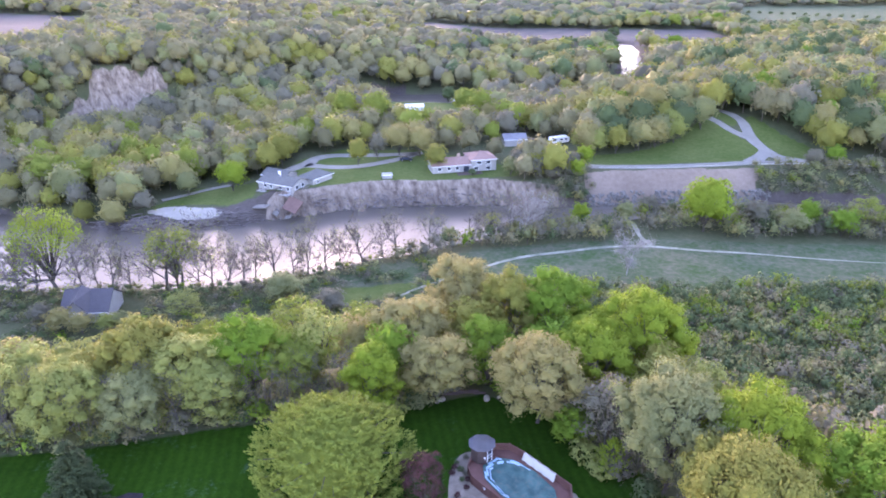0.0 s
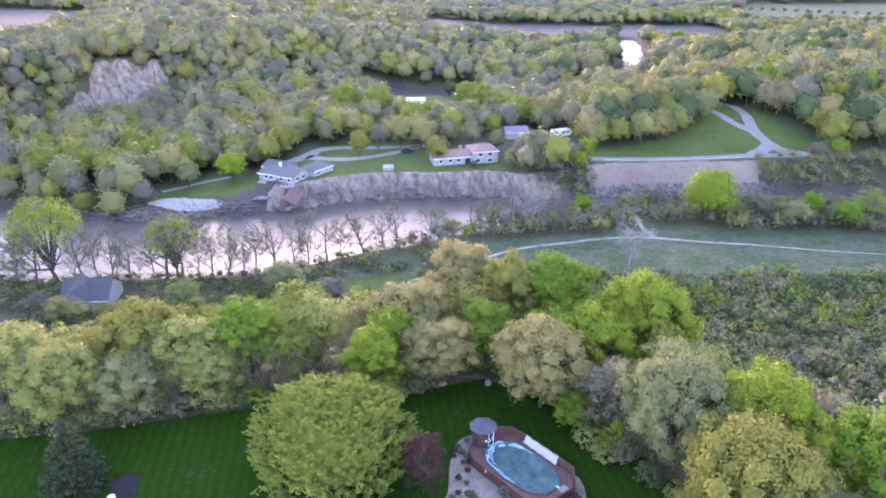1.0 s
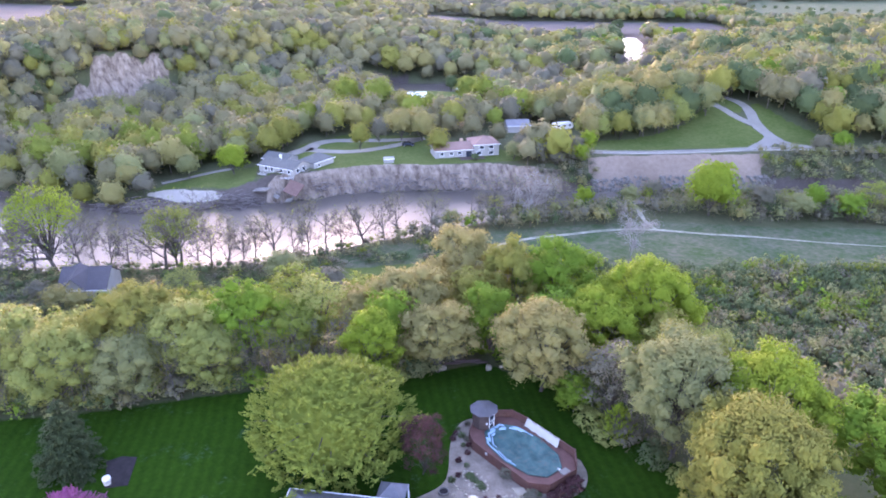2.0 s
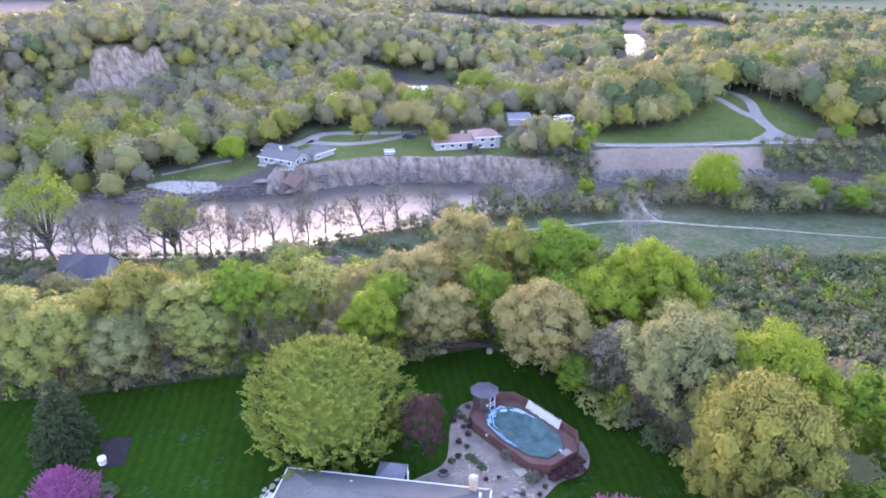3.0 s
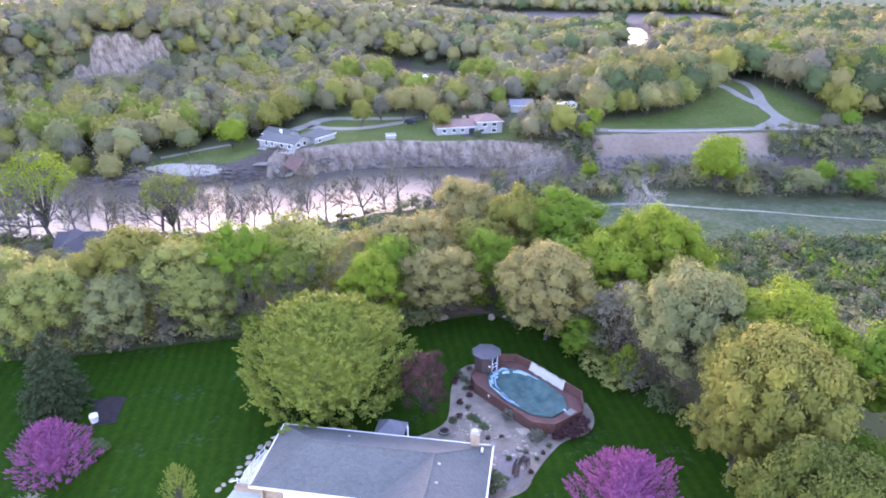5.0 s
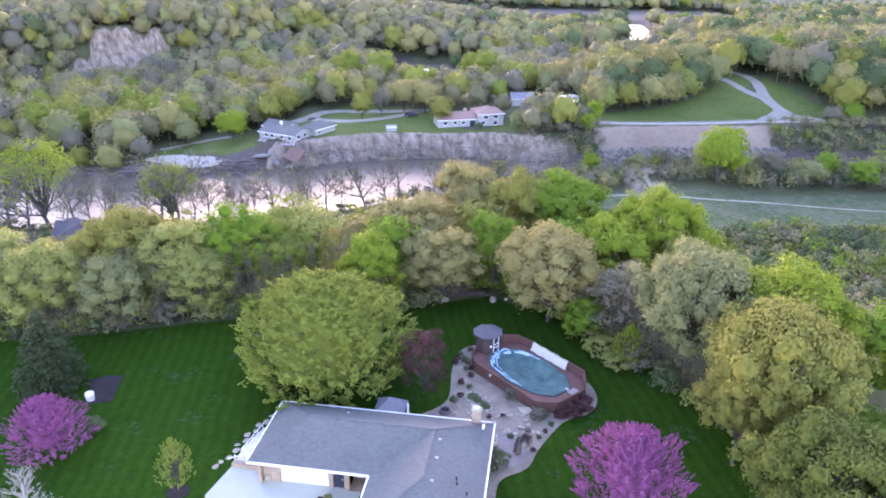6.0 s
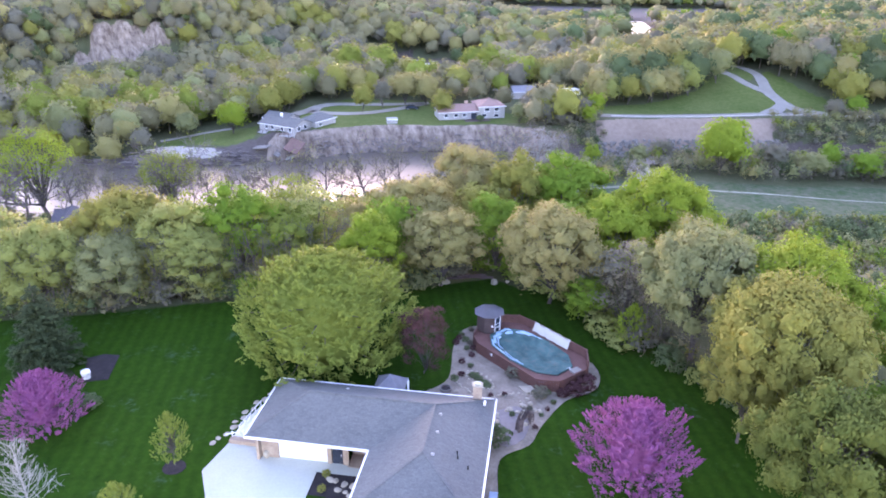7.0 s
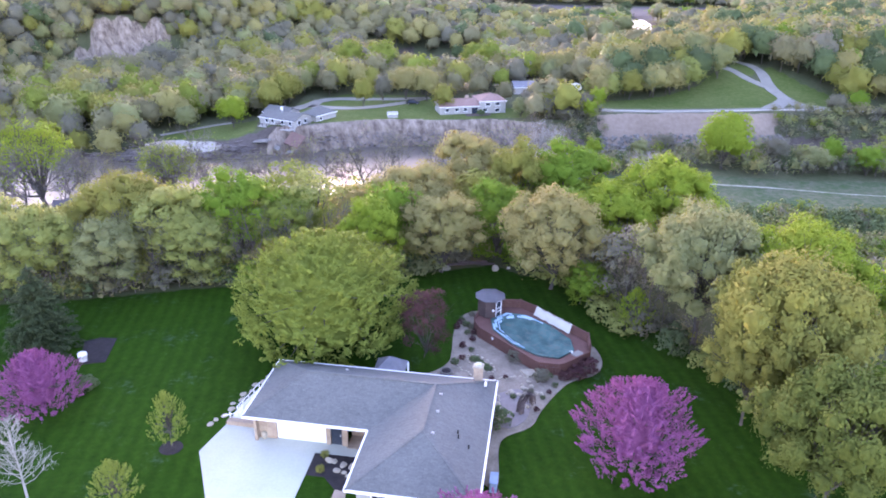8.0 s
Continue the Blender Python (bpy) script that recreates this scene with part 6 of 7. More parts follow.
for i in range(R_N + 1):
    f = i / R_N
    for (x, y) in pool_line(0.985 * max(f, 0.004), S_N):
        sag = -0.42 * (1 - f ** 2.5)
        wr_ = 0.08 * math.sin(x * 2.1 + 1.5 * math.sin(y * 1.3)) + 0.06 * math.sin(y * 3.7 + x * 1.1) + 0.05 * abs(math.sin(x * 0.9 - y * 1.7)) + 0.03 * math.sin(math.atan2(y, x) * 23) * f
        V.append((x, y, 1.26 + sag + wr_ * min(1, 4 * (1 - f) + 0.2)))
Q = [(i * S_N + j, i * S_N + (j + 1) % S_N, (i + 1) * S_N + (j + 1) % S_N, (i + 1) * S_N + j) for i in range(R_N) for j in range(S_N)]
part("cover", quad_mesh("cover", V, Q, smooth_faces=True), M_COVER, pool, "stained teal winter cover")
# folded liner lying pulled back along the west end
for k, (i0, i1, r0, r1) in enumerate([(15, 19, 1.0, 0.93), (18, 23, 0.93, 0.86), (22, 27, 1.0, 0.92), (19, 25, 0.83, 0.79), (9, 13, 1.0, 0.93), (11, 14, 0.91, 0.88), (25, 30, 0.97, 0.93), (26, 29, 0.88, 0.86), (15, 17, 0.88, 0.84)]):
    a, b = pool_line(r0), pool_line(r1)
    vs, qs = [], []
    ids = list(range(i0, i1 + 1))
    for j, i in enumerate(ids):
        e = 0.05 * math.sin(j * 1.9 + k)
        for (x, y), z in ((a[i % 40], 1.30 + e), ((a[i % 40][0] * 0.5 + b[i % 40][0] * 0.5, a[i % 40][1] * 0.5 + b[i % 40][1] * 0.5), 1.37 + e), (b[i % 40], 1.27 + e - 0.03 * k)):
            vs.append((x, y, z))
    for j in range(len(ids) - 1):
        for c in range(2):
            qs.append((j * 3 + c, j * 3 + c + 1, (j + 1) * 3 + c + 1, (j + 1) * 3 + c))
    part("liner_fold", quad_mesh("liner_fold", vs, qs, smooth_faces=True), M_LINER, pool, "crumpled pale blue liner edge")
tarp = thing("tarp", 9.17, 65.1, 0, -50, "pale canvas tarp hung over the deck fence", "tarp")
vs, qs = [], []
for i in range(25):
    x = -3.1 + 5.2 * i / 24
    for j, (y, z) in enumerate([(3.95, 1.5), (3.9, 2.05), (3.8, 2.17), (3.68, 2.08), (3.5, 1.6), (3.3, 1.24)]):
        vs.append((x + 0.03 * math.sin(j * 2 + i), y + 0.05 * math.sin(i * 1.1 + j), z + 0.02 * math.sin(i * 0.9)))
for i in range(24):
    for j in range(5):
        qs.append((i * 6 + j, i * 6 + j + 1, (i + 1) * 6 + j + 1, (i + 1) * 6 + j))
part("sheet", quad_mesh("sheet", vs, qs, smooth_faces=True), M_TARP, tarp)
flt = thing("pool_float", 12.75, 62.0, 1.25, 0, "white pool skimmer lid on the cover's edge", "float")
bm = bmesh.new()
bmesh.ops.create_uvsphere(bm, u_segments=12, v_segments=6, radius=0.2)
bmesh.ops.scale(bm, vec=(1, 0.8, 0.5), verts=bm.verts[:])
part("body", bm, M_WHITE, flt, smooth_faces=True)

# ---- octagonal pool hut ----
hut = thing("pool_hut", 4.8, 70.2, 0, 0, "octagonal dark screened hut with grey roof", "hut")


def octagon(r, off=0.0):
    return [(r * math.cos(math.radians(45 * i + 22.5 + off)), r * math.sin(math.radians(45 * i + 22.5 + off))) for i in range(8)]


part("floor", slab(octagon(1.42), 0.0, 1.16), M_DARK, hut)
oc = octagon(1.36)
for i in range(8):
    (x0, y0), (x1, y1) = oc[i], oc[(i + 1) % 8]
    part("corner_post", one_box(x0, y0, 2.16, 0.12, 0.12, 2.2, 0.01), M_DARK, hut)
    if i == 6:
        continue
    part("screen_panel", beam((x0 * 0.98, y0 * 0.98, 2.16), (x1 * 0.98, y1 * 0.98, 2.16), 0.04, 2.1), M_DARK, hut)
x0, y0 = oc[6]
x1, y1 = oc[7]
mx, my = (x0 + x1) / 2, (y0 + y1) / 2
door = part("door", one_box(0, 0, 0, 0.84, 0.06, 1.8), M_GLASS, hut, "white-framed screen door")
door.matrix_basis = pose(mx, my, 2.12, 0, 0, math.degrees(math.atan2(y1 - y0, x1 - x0)))
for sx in (-1, 1):
    part("stile", one_box(sx * 0.42, 0, 0, 0.12, 0.1, 1.86, 0.01), M_WHITE, door)
for sz in (-0.9, -0.3, 0.1, 0.9):
    part("rail", one_box(0, 0, sz, 0.74, 0.1, 0.1, 0.01), M_WHITE, door)
ro = octagon(1.76)
bm = bmesh.new()
peak = bm.verts.new((0, 0, 3.66))
rv = [bm.verts.new((x, y, 3.28)) for x, y in ro]
for i in range(8):
    bm.faces.new((rv[i], rv[(i + 1) % 8], peak))
bmesh.ops.solidify(bm, geom=bm.faces[:], thickness=0.08)
part("roof", bm, M_SLATE, hut, "grey felt roof in eight facets")
part("light", one_box(0.30, -1.52, 2.2, 0.2, 0.16, 0.24, 0.03), M_WHITE, hut)

# ---- lawn things ----
solo("garden_plot", slab([(-38.6, 64.3), (-37.2, 65.2), (-35.4, 65.1), (-34.6, 60.5), (-36.9, 60.0)], -0.1, 0.06, 0.02), M_MULCH, "dark rectangular garden plot in the lawn", "garden plot")
solo("mulch_ring", slab([(-23.2 + 1.0 * math.cos(i * 0.524), 47.7 + 0.95 * math.sin(i * 0.524)) for i in range(12)], -0.1, 0.05, 0.02), M_MULCH, "dark mulch ring round a young tree", "mulch")
bucket = thing("bucket", -36.9, 60.7, 0.06, 0, "white ribbed bucket beside the garden plot", "bucket")
part("body", tube_mesh("body", [[(np.array([0, 0, 0.0]), 0.38), (np.array([0, 0, 0.5]), 0.42), (np.array([0, 0, 0.52]), 0.46), (np.array([0, 0, 0.85]), 0.44), (np.array([0, 0, 0.9]), 0.02)]], 16), M_WHITE, bucket)
tree("bush", "shrub", -34.4, 56.0, 1.3, 1.1, "low blue-green bush on the lawn", "bush", 20)
for i, (x, y) in enumerate([(-0.3, 83.6), (6.2, 83.8), (8.0, 84.2), (-0.9, 83.0)]):
    rock(x, y, 0.62 if i < 2 else 0.3, 700 + i, label="pale boulder edging the lawn by the wood", group="edge boulders")


edge_logs = thing("log_pile", 3.0, 84.9, 0.1, 4, "dark rotting logs stacked along the wood's edge", "logs")
for i, (x, y, z, L) in enumerate([(-1.9, 0, 0.12, 2.4), (0.4, 0.2, 0.14, 2.8), (2.3, 0.0, 0.12, 1.8), (-0.6, 0.1, 0.4, 2.2), (1.4, 0.15, 0.42, 1.6)]):
    part("log", tube_mesh("log", [[(np.array([x - L / 2, y, z]), 0.17), (np.array([x, y + 0.05, z + 0.02]), 0.19), (np.array([x + L / 2, y - 0.04, z]), 0.15)]], 8), M_DARK, edge_logs)


# ---- buildings across the river ----
def gable_block(parent, x0, x1, y0, y1, z0, eave, rise, wall_m, roof_m, hip=False, over=0.45):
    part("wall", slab([(x0, y0), (x1, y0), (x1, y1), (x0, y1)], z0, eave), wall_m, parent)
    ym = (y0 + y1) / 2
    k = (y1 - y0) / 2 + over
    a = [(x0 - over, y0 - over, eave - 0.1), (x1 + over, y0 - over, eave - 0.1), (x1 + over, y1 + over, eave - 0.1), (x0 - over, y1 + over, eave - 0.1)]
    inset = k if hip else 0.0
    r = [(x0 - over + inset, ym, eave + rise), (x1 + over - inset, ym, eave + rise)]
    faces = [(0, 1, 5, 4), (2, 3, 4, 5)] + ([(1, 2, 5), (3, 0, 4)] if hip else [])
    roof = part("roof", roof_shell(a + r, faces), roof_m, parent)
    if not hip:
        for x in (x0 + 0.02, x1 - 0.02):
            bm = bmesh.new()
            t = 0.06
            va = [bm.verts.new((x + s, yy, zz)) for s in (-t, t) for yy, zz in ((y0, eave), (y1, eave), (ym, eave + rise * (y1 - y0) / 2 / k))]
            bm.faces.new(va[:3]), bm.faces.new(va[3:])
            for i in range(3):
                bm.faces.new((va[i], va[(i + 1) % 3], va[3 + (i + 1) % 3], va[3 + i]))
            part("gable", bm, wall_m, parent)
    part("ridge_cap", beam(r[0], r[1], 0.3, 0.08), roof_m, roof)
    part("fascia", beam(a[0], a[1], 0.1, 0.22), M_WHITE, parent)
    return roof


h1 = thing("house", -50.4, 223.6, -17.7, -26.8, "white two-level house with grey roof at the cliff's edge", "house")
gable_block(h1, -14.0, 0, 0, 9.5, -3.1, 2.5, 1.7, M_SIDING, M_ROOF)
for x in (-11, -8.6, -4.6, -1.4):
    window(h1, x, -0.04, 1.6, 1.2, 1.3)
for y in (2.8, 6.0):
    window(h1, 0.05, y, 1.5, 1.6, 1.3, 90)
for x in (-10.5, -7.5):
    window(h1, x, -0.04, -1.4, 1.4, 1.5)
part("balcony", one_box(-6.5, -1.2, -0.1, 13.2, 2.4, 0.2, 0.02), M_SIDING, h1, "broken wooden balcony")
for i in range(8):
    part("baluster_post", one_box(-12.8 + i * 1.8, -2.3, 0.45, 0.12, 0.12, 1.0), M_DARK, h1)
part("handrail", beam((-13, -2.3, 0.95), (0, -2.3, 0.95), 0.1, 0.12), M_DARK, h1)
part("chimney", one_box(-9.5, 6.0, 4.2, 0.7, 0.7, 1.6, 0.03), M_WHITE, h1)
part("roof_vent", one_box(-7.8, 4.4, 4.2, 0.4, 0.4, 0.4, 0.03), M_METAL, h1)
h1g = thing("garage", -44.4, 230.6, -17.5, 55, "white garage with grey hipped roof above the cliff", "garage")
gable_block(h1g, 0, 9.5, 0, 7.0, -0.6, 2.5, 1.9, M_SIDING, M_ROOF, hip=True)
window(h1g, 2.2, -0.04, 1.3, 1.2, 1.0)
h1b = thing("house_wing", -60.5, 236.5, -17.4, -26.8, "rear house wing with a steep grey roof", "house")
gable_block(h1b, -3.5, 6, 0, 7.5, -1.0, 2.0, 1.6, M_SIDING, M_ROOF)
for i, (x, y, z, tx, ty, sz, m, lab) in enumerate([(-60, 219.4, -20.6, 8, -10, (6.0, 2.6, 0.4), M_RIPRAP, "tilted white concrete patio slab sliding down"), (-49.6, 219.8, -20.2, 38, 12, (5.5, 5.0, 0.35), plain("rust_red_boards", (0.13, 0.078, 0.066), (0.21, 0.128, 0.108), 1, 6, 0.8), "rust-red slab of deck fallen down the bank"),
                                                   (-51, 217.4, -23.6, 25, -15, (2.6, 1.6, 0.4), M_RIPRAP, "broken pale slab at the cliff's foot"), (-55, 218.2, -22.6, 30, 20, (2.0, 1.5, 0.4), M_RIPRAP, "broken concrete slab on the bank")]):
    solo("fallen_slab", one_box(0, 0, 0, *sz, 0.05), m, lab, "rubble", "slumped rubble", at=pose(x, y, z, tx, ty, -27))
h2 = thing("house", -3.6, 243.4, -17.0, 14, "long white house with brown-red roof by the cliff", "house")
gable_block(h2, 0, 14, 0, 8.0, -0.8, 2.7, 1.9, M_SIDING, M_ROOF_RED)
gable_block(h2, 14.2, 23.5, -0.6, 9.4, -0.8, 4.3, 2.0, M_SIDING, M_ROOF_RED, hip=True)
for x in (2.5, 6.0, 9.0):
    window(h2, x, -0.04, 1.5, 1.3, 1.2)
for x, z in ((16.0, 1.2), (20.5, 1.0), (20.5, 3.2), (17.0, 3.2)):
    window(h2, x, -0.64, z, 1.7, 1.2)
part("door", one_box(12.4, -0.05, 1.0, 2.0, 0.08, 2.1), M_GLASS, h2, "dark sliding door")
part("chimney", one_box(11.0, 5.6, 4.6, 1.2, 0.7, 1.4, 0.03), M_BRICK, h2)
part("terrace", one_box(13.0, -2.2, -0.1, 9.0, 3.6, 0.3, 0.03), M_DARK, h2)
sh = thing("shed", -21.2, 237.6, -17.0, 12, "small white shed on the clifftop lawn", "shed")
gable_block(sh, 0, 3.4, 0, 2.2, -0.3, 1.4, 0.5, M_SIDING, M_SIDING, over=0.15)
nr = thing("house", -88.6, 144.4, ground_z(-83, 149), 4, "grey-roofed house among trees near the river", "house")
gable_block(nr, 0, 10.4, 0, 10.0, -0.6, 2.9, 3.6, M_SIDING, M_WORN_ROOF)
part("cross_roof", roof_shell([(0.6, -0.7, 2.75), (6.4, -0.7, 2.75), (3.5, -0.7, 5.9), (3.5, 5.4, 7.3), (1.2, 5.2, 6.3), (5.8, 5.2, 6.3)], [(0, 2, 3, 4), (2, 1, 5, 3)]), M_WORN_ROOF, nr)
part("cross_gable", roof_shell([(0.7, -0.25, 2.65), (6.3, -0.25, 2.65), (3.5, -0.15, 5.8)], [(0, 1, 2)]), M_SIDING, nr)
for x in (3, 9):
    window(nr, x, -0.04, 1.5, 1.3, 1.2)
ws = thing("house", -26.5, 352.0, ground_z(-22, 354), 10, "small white cottage by the far river bend", "house")
gable_block(ws, 0, 8, 0, 6, -0.6, 2.6, 1.4, M_WHITE, M_WHITE)
ws2 = thing("house", -19.0, 362.0, ground_z(-16, 364), 6, "small white cottage by the far river bend", "house")
gable_block(ws2, 0, 9, 0, 5, -0.6, 2.2, 1.2, M_WHITE, M_WHITE)
lh = thing("house", 25, 280.0, ground_z(28, 282), 8, "dark grey house among trees by the lane", "house")
gable_block(lh, 0, 9, 0, 7, -0.8, 2.8, 1.8, M_SIDING, M_SLATE)
for x, y, s in ((62, 905, 1.0), (112, 940, 0.8), (190, 925, 0.7)):
    fb = thing("farm_building", x, y, ground_z(x, y), 12, "distant white farm building in the woods", "barn")
    gable_block(fb, 0, 18 * s, 0, 10, -1, 7, 3, M_SIDING, M_WHITE)
gz = thing("garden_gazebo", 9.5, 383, ground_z(9.5, 383), 0, "round white canopy table on the far lawn", "gazebo")
bm = bmesh.new()
bmesh.ops.create_cone(bm, cap_ends=True, segments=20, radius1=4.2, radius2=0.4, depth=0.8, matrix=Matrix.Translation((0, 0, 2.2)))
part("canopy", bm, M_WHITE, gz)
part("pole", tube_mesh("pole", [[(np.array([0, 0, 0.0]), 0.2), (np.array([0, 0, 3.0]), 0.15)]], 8), M_WHITE, gz)


def vehicle(name, x, y, turn, L, W, H, paint, label, category, nose=0.28):
    """A parked car: body with sloped cabin, glass band and four wheels."""
    v = thing(name, x, y, ground_z(x, y) + 0.1, turn, label, category)
    prof = [(-L / 2, 0.35), (L / 2, 0.35), (L / 2, H * 0.52), (L / 2 - L * nose, H * 0.58), (L / 2 - L * (nose + 0.12), H), (-L * 0.3, H), (-L * 0.46, H * 0.62), (-L / 2, H * 0.55)]
    bm = bmesh.new()
    a = [bm.verts.new((px, -W / 2, pz)) for px, pz in prof]
    b = [bm.verts.new((px, W / 2, pz)) for px, pz in prof]
    bm.faces.new(a), bm.faces.new(b[::-1])
    k = len(prof)
    for i in range(k):
        bm.faces.new((a[i], a[(i + 1) % k], b[(i + 1) % k], b[i]))
    bmesh.ops.bevel(bm, geom=bm.edges[:], offset=0.08, segments=2, affect="EDGES")
    body = part("body", bm, paint, v)
    part("side_glass", one_box(L * 0.02, 0, H * 0.8, L * 0.34, W + 0.03, H * 0.22, 0.03), M_GLASS, body)
    for sx in (-0.32, 0.32):
        for sy in (-1, 1):
            bm = bmesh.new()
            bmesh.ops.create_cone(bm, cap_ends=True, segments=14, radius1=0.34, radius2=0.34, depth=0.22, matrix=pose(L * sx, sy * (W / 2 - 0.1), 0.24, 90, 0, 0))
            wh = part("wheel", bm, M_RUBBER, v)
            bm = bmesh.new()
            bmesh.ops.create_cone(bm, cap_ends=True, segments=10, radius1=0.2, radius2=0.18, depth=0.24, matrix=pose(L * sx, sy * (W / 2 - 0.09), 0.24, 90, 0, 0))
            part("rim", bm, M_METAL, wh)
    return v


vehicle("car", 36.5, 276, 150, 4.8, 1.9, 1.5, M_BLUE, "dark blue-grey car parked on the lane", "car")
vehicle("car", 45.0, 273.5, 20, 5.2, 2.0, 1.7, M_CAR, "dark pickup parked beside the camper", "car")
vehicle("car", -14.0, 260, 5, 4.8, 1.9, 1.5, M_CAR, "dark car parked on the loop drive", "car")
rvv = thing("camper", 46.8, 279.5, ground_z(46.8, 279.5), 22, "white camper trailer parked under trees", "camper")
bm = bmesh.new()
prof = [(-4.2, 0.7), (4.0, 0.7), (4.5, 1.5), (4.1, 2.9), (3.0, 3.3), (-4.2, 3.2)]
a = [bm.verts.new((px, -1.25, pz)) for px, pz in prof]
b = [bm.verts.new((px, 1.25, pz)) for px, pz in prof]
bm.faces.new(a), bm.faces.new(b[::-1])
for i in range(6):
    bm.faces.new((a[i], a[(i + 1) % 6], b[(i + 1) % 6], b[i]))
bmesh.ops.bevel(bm, geom=bm.edges[:], offset=0.2, segments=3, affect="EDGES")
part("body", bm, M_WHITE, rvv)
for x in (-2.4, 0.4, 2.6):
    part("window", one_box(x, -1.27, 2.2, 1.0, 0.05, 0.6, 0.02), M_GLASS, rvv)
for x in (-0.6, 0.4):
    for sy in (-1, 1):
        bm = bmesh.new()
        bmesh.ops.create_cone(bm, cap_ends=True, segments=14, radius1=0.38, radius2=0.38, depth=0.25, matrix=pose(x, sy * 1.1, 0.38, 90, 0, 0))
        part("wheel", bm, M_RUBBER, rvv)

guard = thing("guard_rail", 0, 0, 0, 0, "grey steel guard rail along the valley road", "guard rail")
rail_line = resample([(56, 244.6), (74, 243.8), (95, 245.6), (112, 247.6), (131, 247.6), (160, 244.6)], 4.0)
for i, (x, y) in enumerate(rail_line):
    part("post", one_box(x, y, ground_z(x, y) + 0.35, 0.16, 0.16, 0.9), M_DRIFT, guard)
    if i:
        x0, y0 = rail_line[i - 1]
        part("rail", beam((x0, y0 - 0.12, ground_z(x0, y0) + 0.62), (x, y - 0.12, ground_z(x, y) + 0.62), 0.06, 0.32), M_METAL, guard)

# ---- single trees across the river ----
FAR_TREES = [
    ("round", "maple", -44, 318, 18, 7.0), ("round", "maple", -30, 313, 18, 9.0), ("oval", "maple", 17, 322, 18, 7.0), ("round", "maple", 12, 350, 15, 8.5), ("round", "maple", -7, 308, 11, 6.5), ("round", "dusk", 2, 302, 11, 6.5), ("round", "gold", -31.5, 254, 10.5, 4.6),
    ("round", "tan", -17, 268, 12.5, 6.4), ("round", "tan", -9, 266, 12, 6.0), ("oval", "gold", -2.5, 247, 10.5, 4.5), ("round", "lime", -73, 234, 11, 5.8), ("round", "maple", -126, 236, 13, 8.0), ("round", "maple", -114, 240, 12, 7.0), ("round", "maple", -139, 239, 13.5, 8.4), ("round", "lime", -150, 246, 12.5, 7.6), ("round", "grey", -133, 250, 12, 7.5), ("oval", "shrub", 3, 389, 10, 4.2), ("round", "maple", 10, 398, 11, 5.5),
    ("round", "grey", -88, 232, 8.5, 4.6), ("oval", "lime", 51, 247, 8.5, 3.6), ("oval", "lime", 47, 238, 7, 3.2), ("oak", "tan", 70, 285, 16, 9.5), ("oak", "tan", 86, 291, 16, 9.0), ("round", "grey", 97, 296, 14, 7.5), ("round", "grey", 103, 279, 13.5, 6.5), ("round", "tan", 113, 298, 12.5, 6.0),
    ("round", "gold", 119, 300, 13, 6.5), ("round", "olive", 58, 262, 10, 5), ("round", "gold", 66, 263, 11, 5.2), ("round", "grey", 74, 265, 11.5, 5.4), ("oval", "tan", 82, 267, 12, 5.2), ("round", "olive", 90, 274, 12, 5.6), ("round", "olive", 64, 270, 10, 5.5), ("round", "grey", 76, 270, 10, 5.5), ("oval", "olive", 90, 270, 11, 5.0), ("oval", "gold", 36, 300, 13, 6.0), ("round", "olive", 53, 268, 9, 4.8), ("round", "gold", -60, 262, 11, 6), ("round", "gold", -68, 270, 12, 7), ("round", "olive", -80, 262, 12, 7),
    ("oval", "dusk", -25, 262, 11, 3.6), ("round", "dusk", 28, 246, 9, 5.5), ("oval", "dusk", 36, 243, 8, 4.5), ("round", "green", 141, 246, 8, 3.8), ("round", "dusk", 133, 245, 7, 4), ("round", "green", 165, 243, 8, 4.5), ("round", "shrub", 10.5, 241.5, 2.6, 1.7), ("round", "dusk", 30, 252, 9, 5), ("oval", "dusk", 33, 238, 8, 4), ("oval", "dusk", 41, 242, 8, 4), ("round", "dusk", 46, 245, 7, 4), ("oval", "grey", 24, 242, 7, 3.4), ("oval", "dusk", 38, 236, 6, 3.4), ("round", "grey", 48, 238, 5, 3),
]
for kind, lf, x, y, top, r in FAR_TREES:
    tree("far_oval" if kind == "oval" else "far_round", lf, x, y, top, r, f"{WORDS[lf]} tree standing on the far side of the river", group="trees across the river")
tree("round", "shrub", 152, 655, 12, 6, "dark lone tree at the river's far bend", group="trees across the river")
for i in range(13):
    x, y = 372 + i * 11, 905 - i * 6
    tree("bush", "shrub", x, y, 3.6, 2.5, "dark round bush in a hedge row on the far field", "bush", group="field hedge")


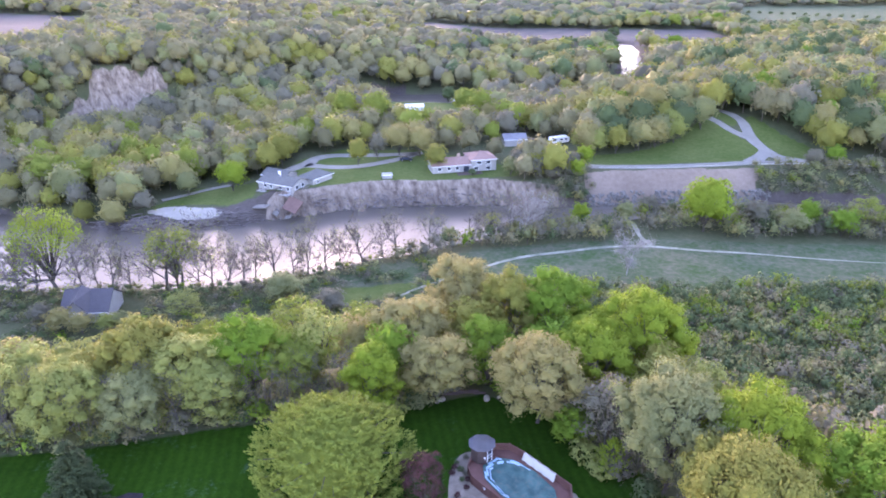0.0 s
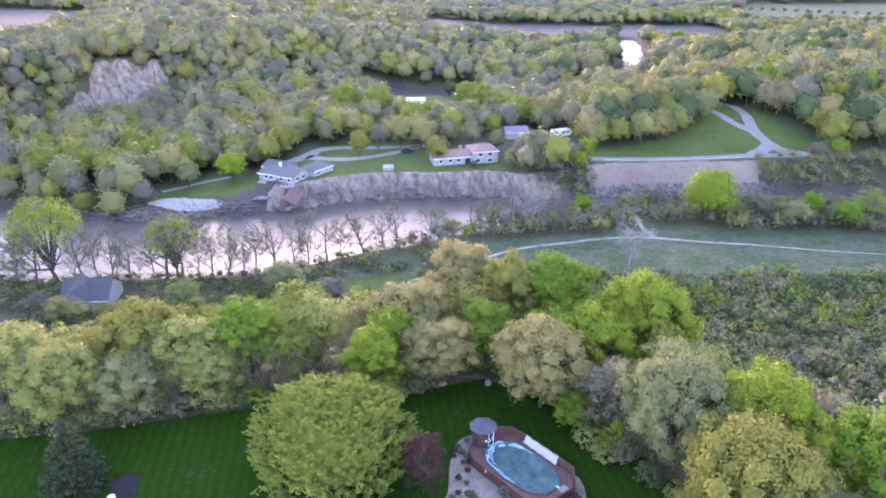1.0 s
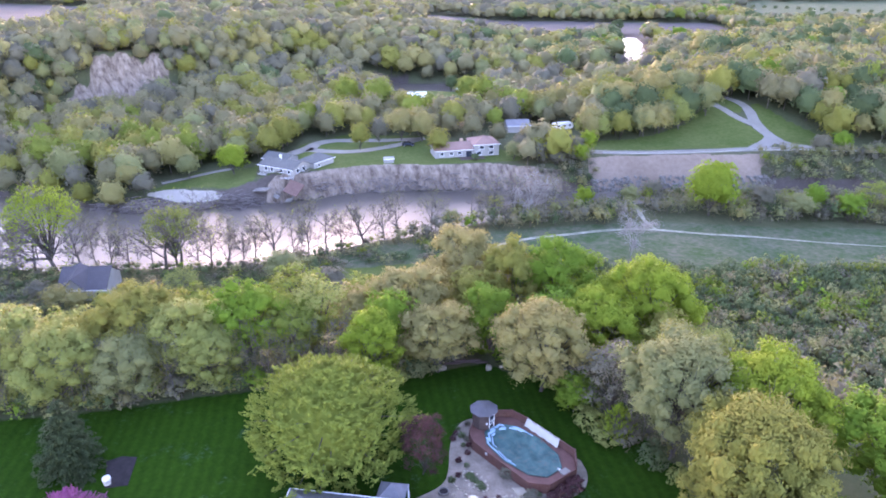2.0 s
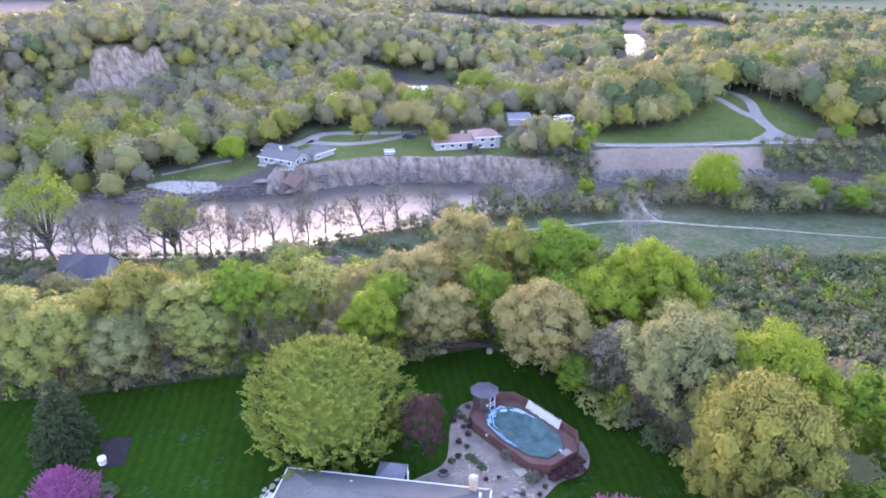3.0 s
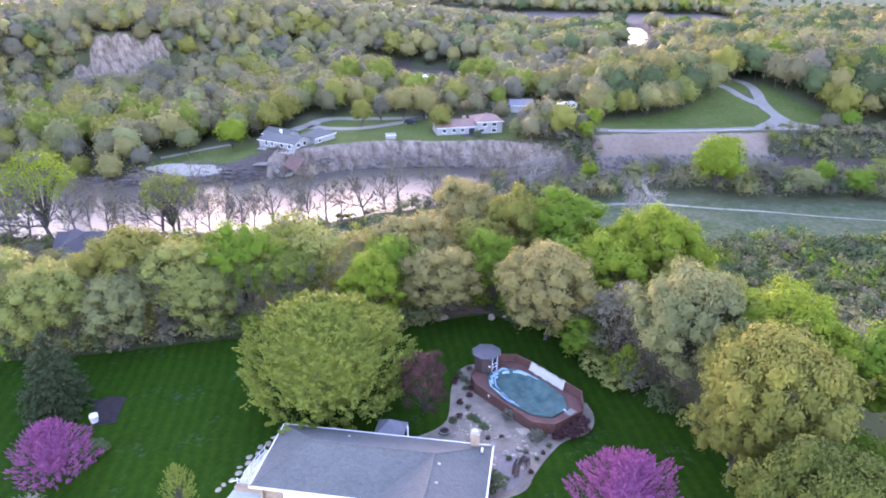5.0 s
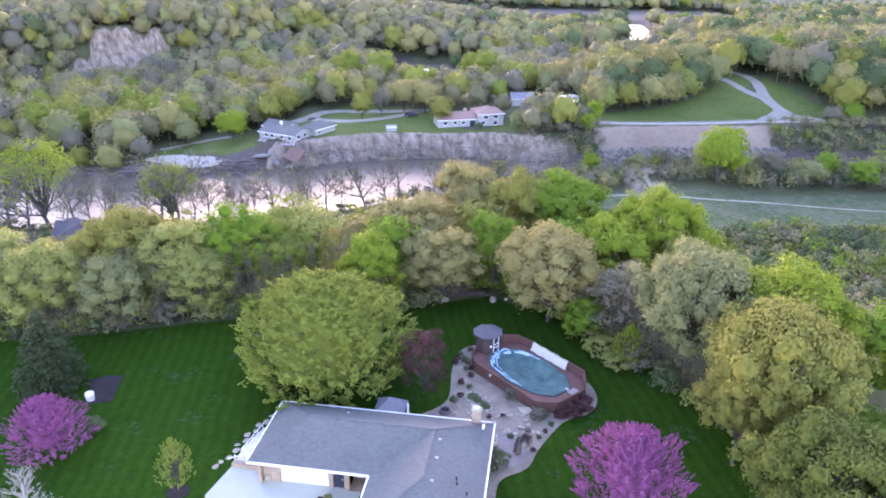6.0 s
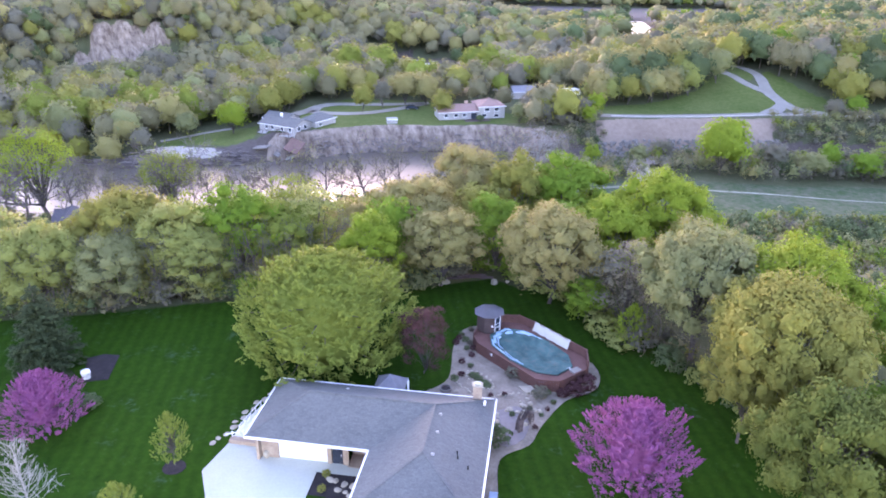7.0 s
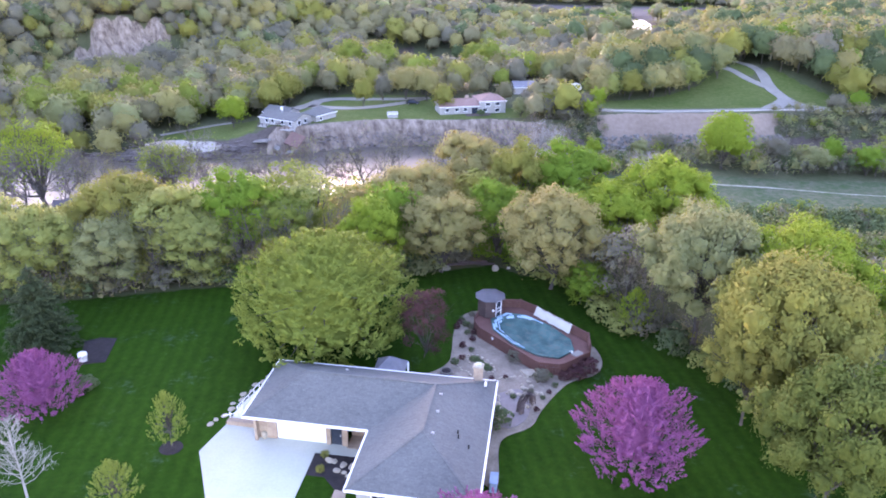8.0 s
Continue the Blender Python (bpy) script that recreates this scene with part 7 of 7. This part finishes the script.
# ---- drift, rubble and stones on the banks ----
def logs(name, label, spots, seed, count, length, radius, mat):
    rng = np.random.default_rng(seed)
    paths = []
    for _ in range(count):
        x0, y0, sx, sy = spots[int(rng.integers(len(spots)))]
        x, y = x0 + rng.normal() * sx, y0 + rng.normal() * sy
        z = ground_z(x, y) + rng.uniform(0.1, 0.9)
        a, L = rng.normal() * 0.7 + 0.2, length * rng.uniform(0.4, 1.2)
        d = np.array([math.cos(a), math.sin(a), rng.normal() * 0.16])
        p = np.array([x, y, z])
        r = radius * rng.uniform(0.5, 1.4)
        paths.append([(p - d * L / 2, r), (p + rng.normal(size=3) * 0.15, r * 0.85), (p + d * L / 2, r * 0.4)])
    return solo(name, tube_mesh(name, paths, 5), mat, label, "driftwood", kind="stuff", smooth_faces=True)


logs("driftwood", "tangled dark driftwood along the muddy bank", [(-117, 208, 3, 2), (-108, 210, 4, 2), (-99, 212, 4, 2), (-90, 211, 5, 1.6), (-78, 212, 5, 1.6), (-67, 215, 4, 1.6)], 3, 420, 4.5, 0.2, M_DRIFT)
logs("driftwood", "fallen trunks and roots at the cliff's foot", [(-20, 231, 2, 0.8), (-10, 231.8, 3, 0.8), (-42, 226, 4, 1), (10, 233, 4, 1), (-60, 217, 3, 1.4)], 4, 120, 4.0, 0.18, M_DRIFT)


def rubble(name, label, box_, seed, count, s0, s1, mat):
    """Loose angular stones over a stretch of bank."""
    rng = np.random.default_rng(seed)
    x0, x1, g0, g1 = box_
    V, Q, off = [], [], 0
    cube = np.array([[x, y, z] for x in (-1, 1) for y in (-1, 1) for z in (-1, 1)], float)
    faces = np.array([(0, 1, 3, 2), (4, 6, 7, 5), (0, 4, 5, 1), (2, 3, 7, 6), (0, 2, 6, 4), (1, 5, 7, 3)])
    while len(V) < count:
        x, y = rng.uniform(x0, x1), rng.uniform(210, 262)
        g = float(river_gap(np.array([x]), np.array([y]))[0])
        if not (g0 < g < g1) or not bool(is_far(np.array([x]), np.array([y]))[0]):
            continue
        s = rng.uniform(s0, s1)
        m = np.array(Euler(rng.uniform(0, 6, 3)).to_matrix())
        V.append((cube * rng.uniform(0.6, 1.1, (8, 3)) * s * [1, 0.8, 0.6]) @ m.T + [x, y, ground_z(x, y) + 0.1])
        Q.append(faces + off)
        off += 8
    return solo(name, quad_mesh(name, np.concatenate(V), np.concatenate(Q)), mat, label, "stones", kind="stuff")


rubble("riprap", "grey riprap boulders at the foot of the road bank", (50, 116, -0.5, 3.0), 5, 420, 0.3, 0.85, M_RIPRAP)
rubble("riprap", "fallen clods and stones below the eroded cliff", (-56, 34, -0.4, 2.2), 6, 420, 0.15, 0.5, M_DRIFT)
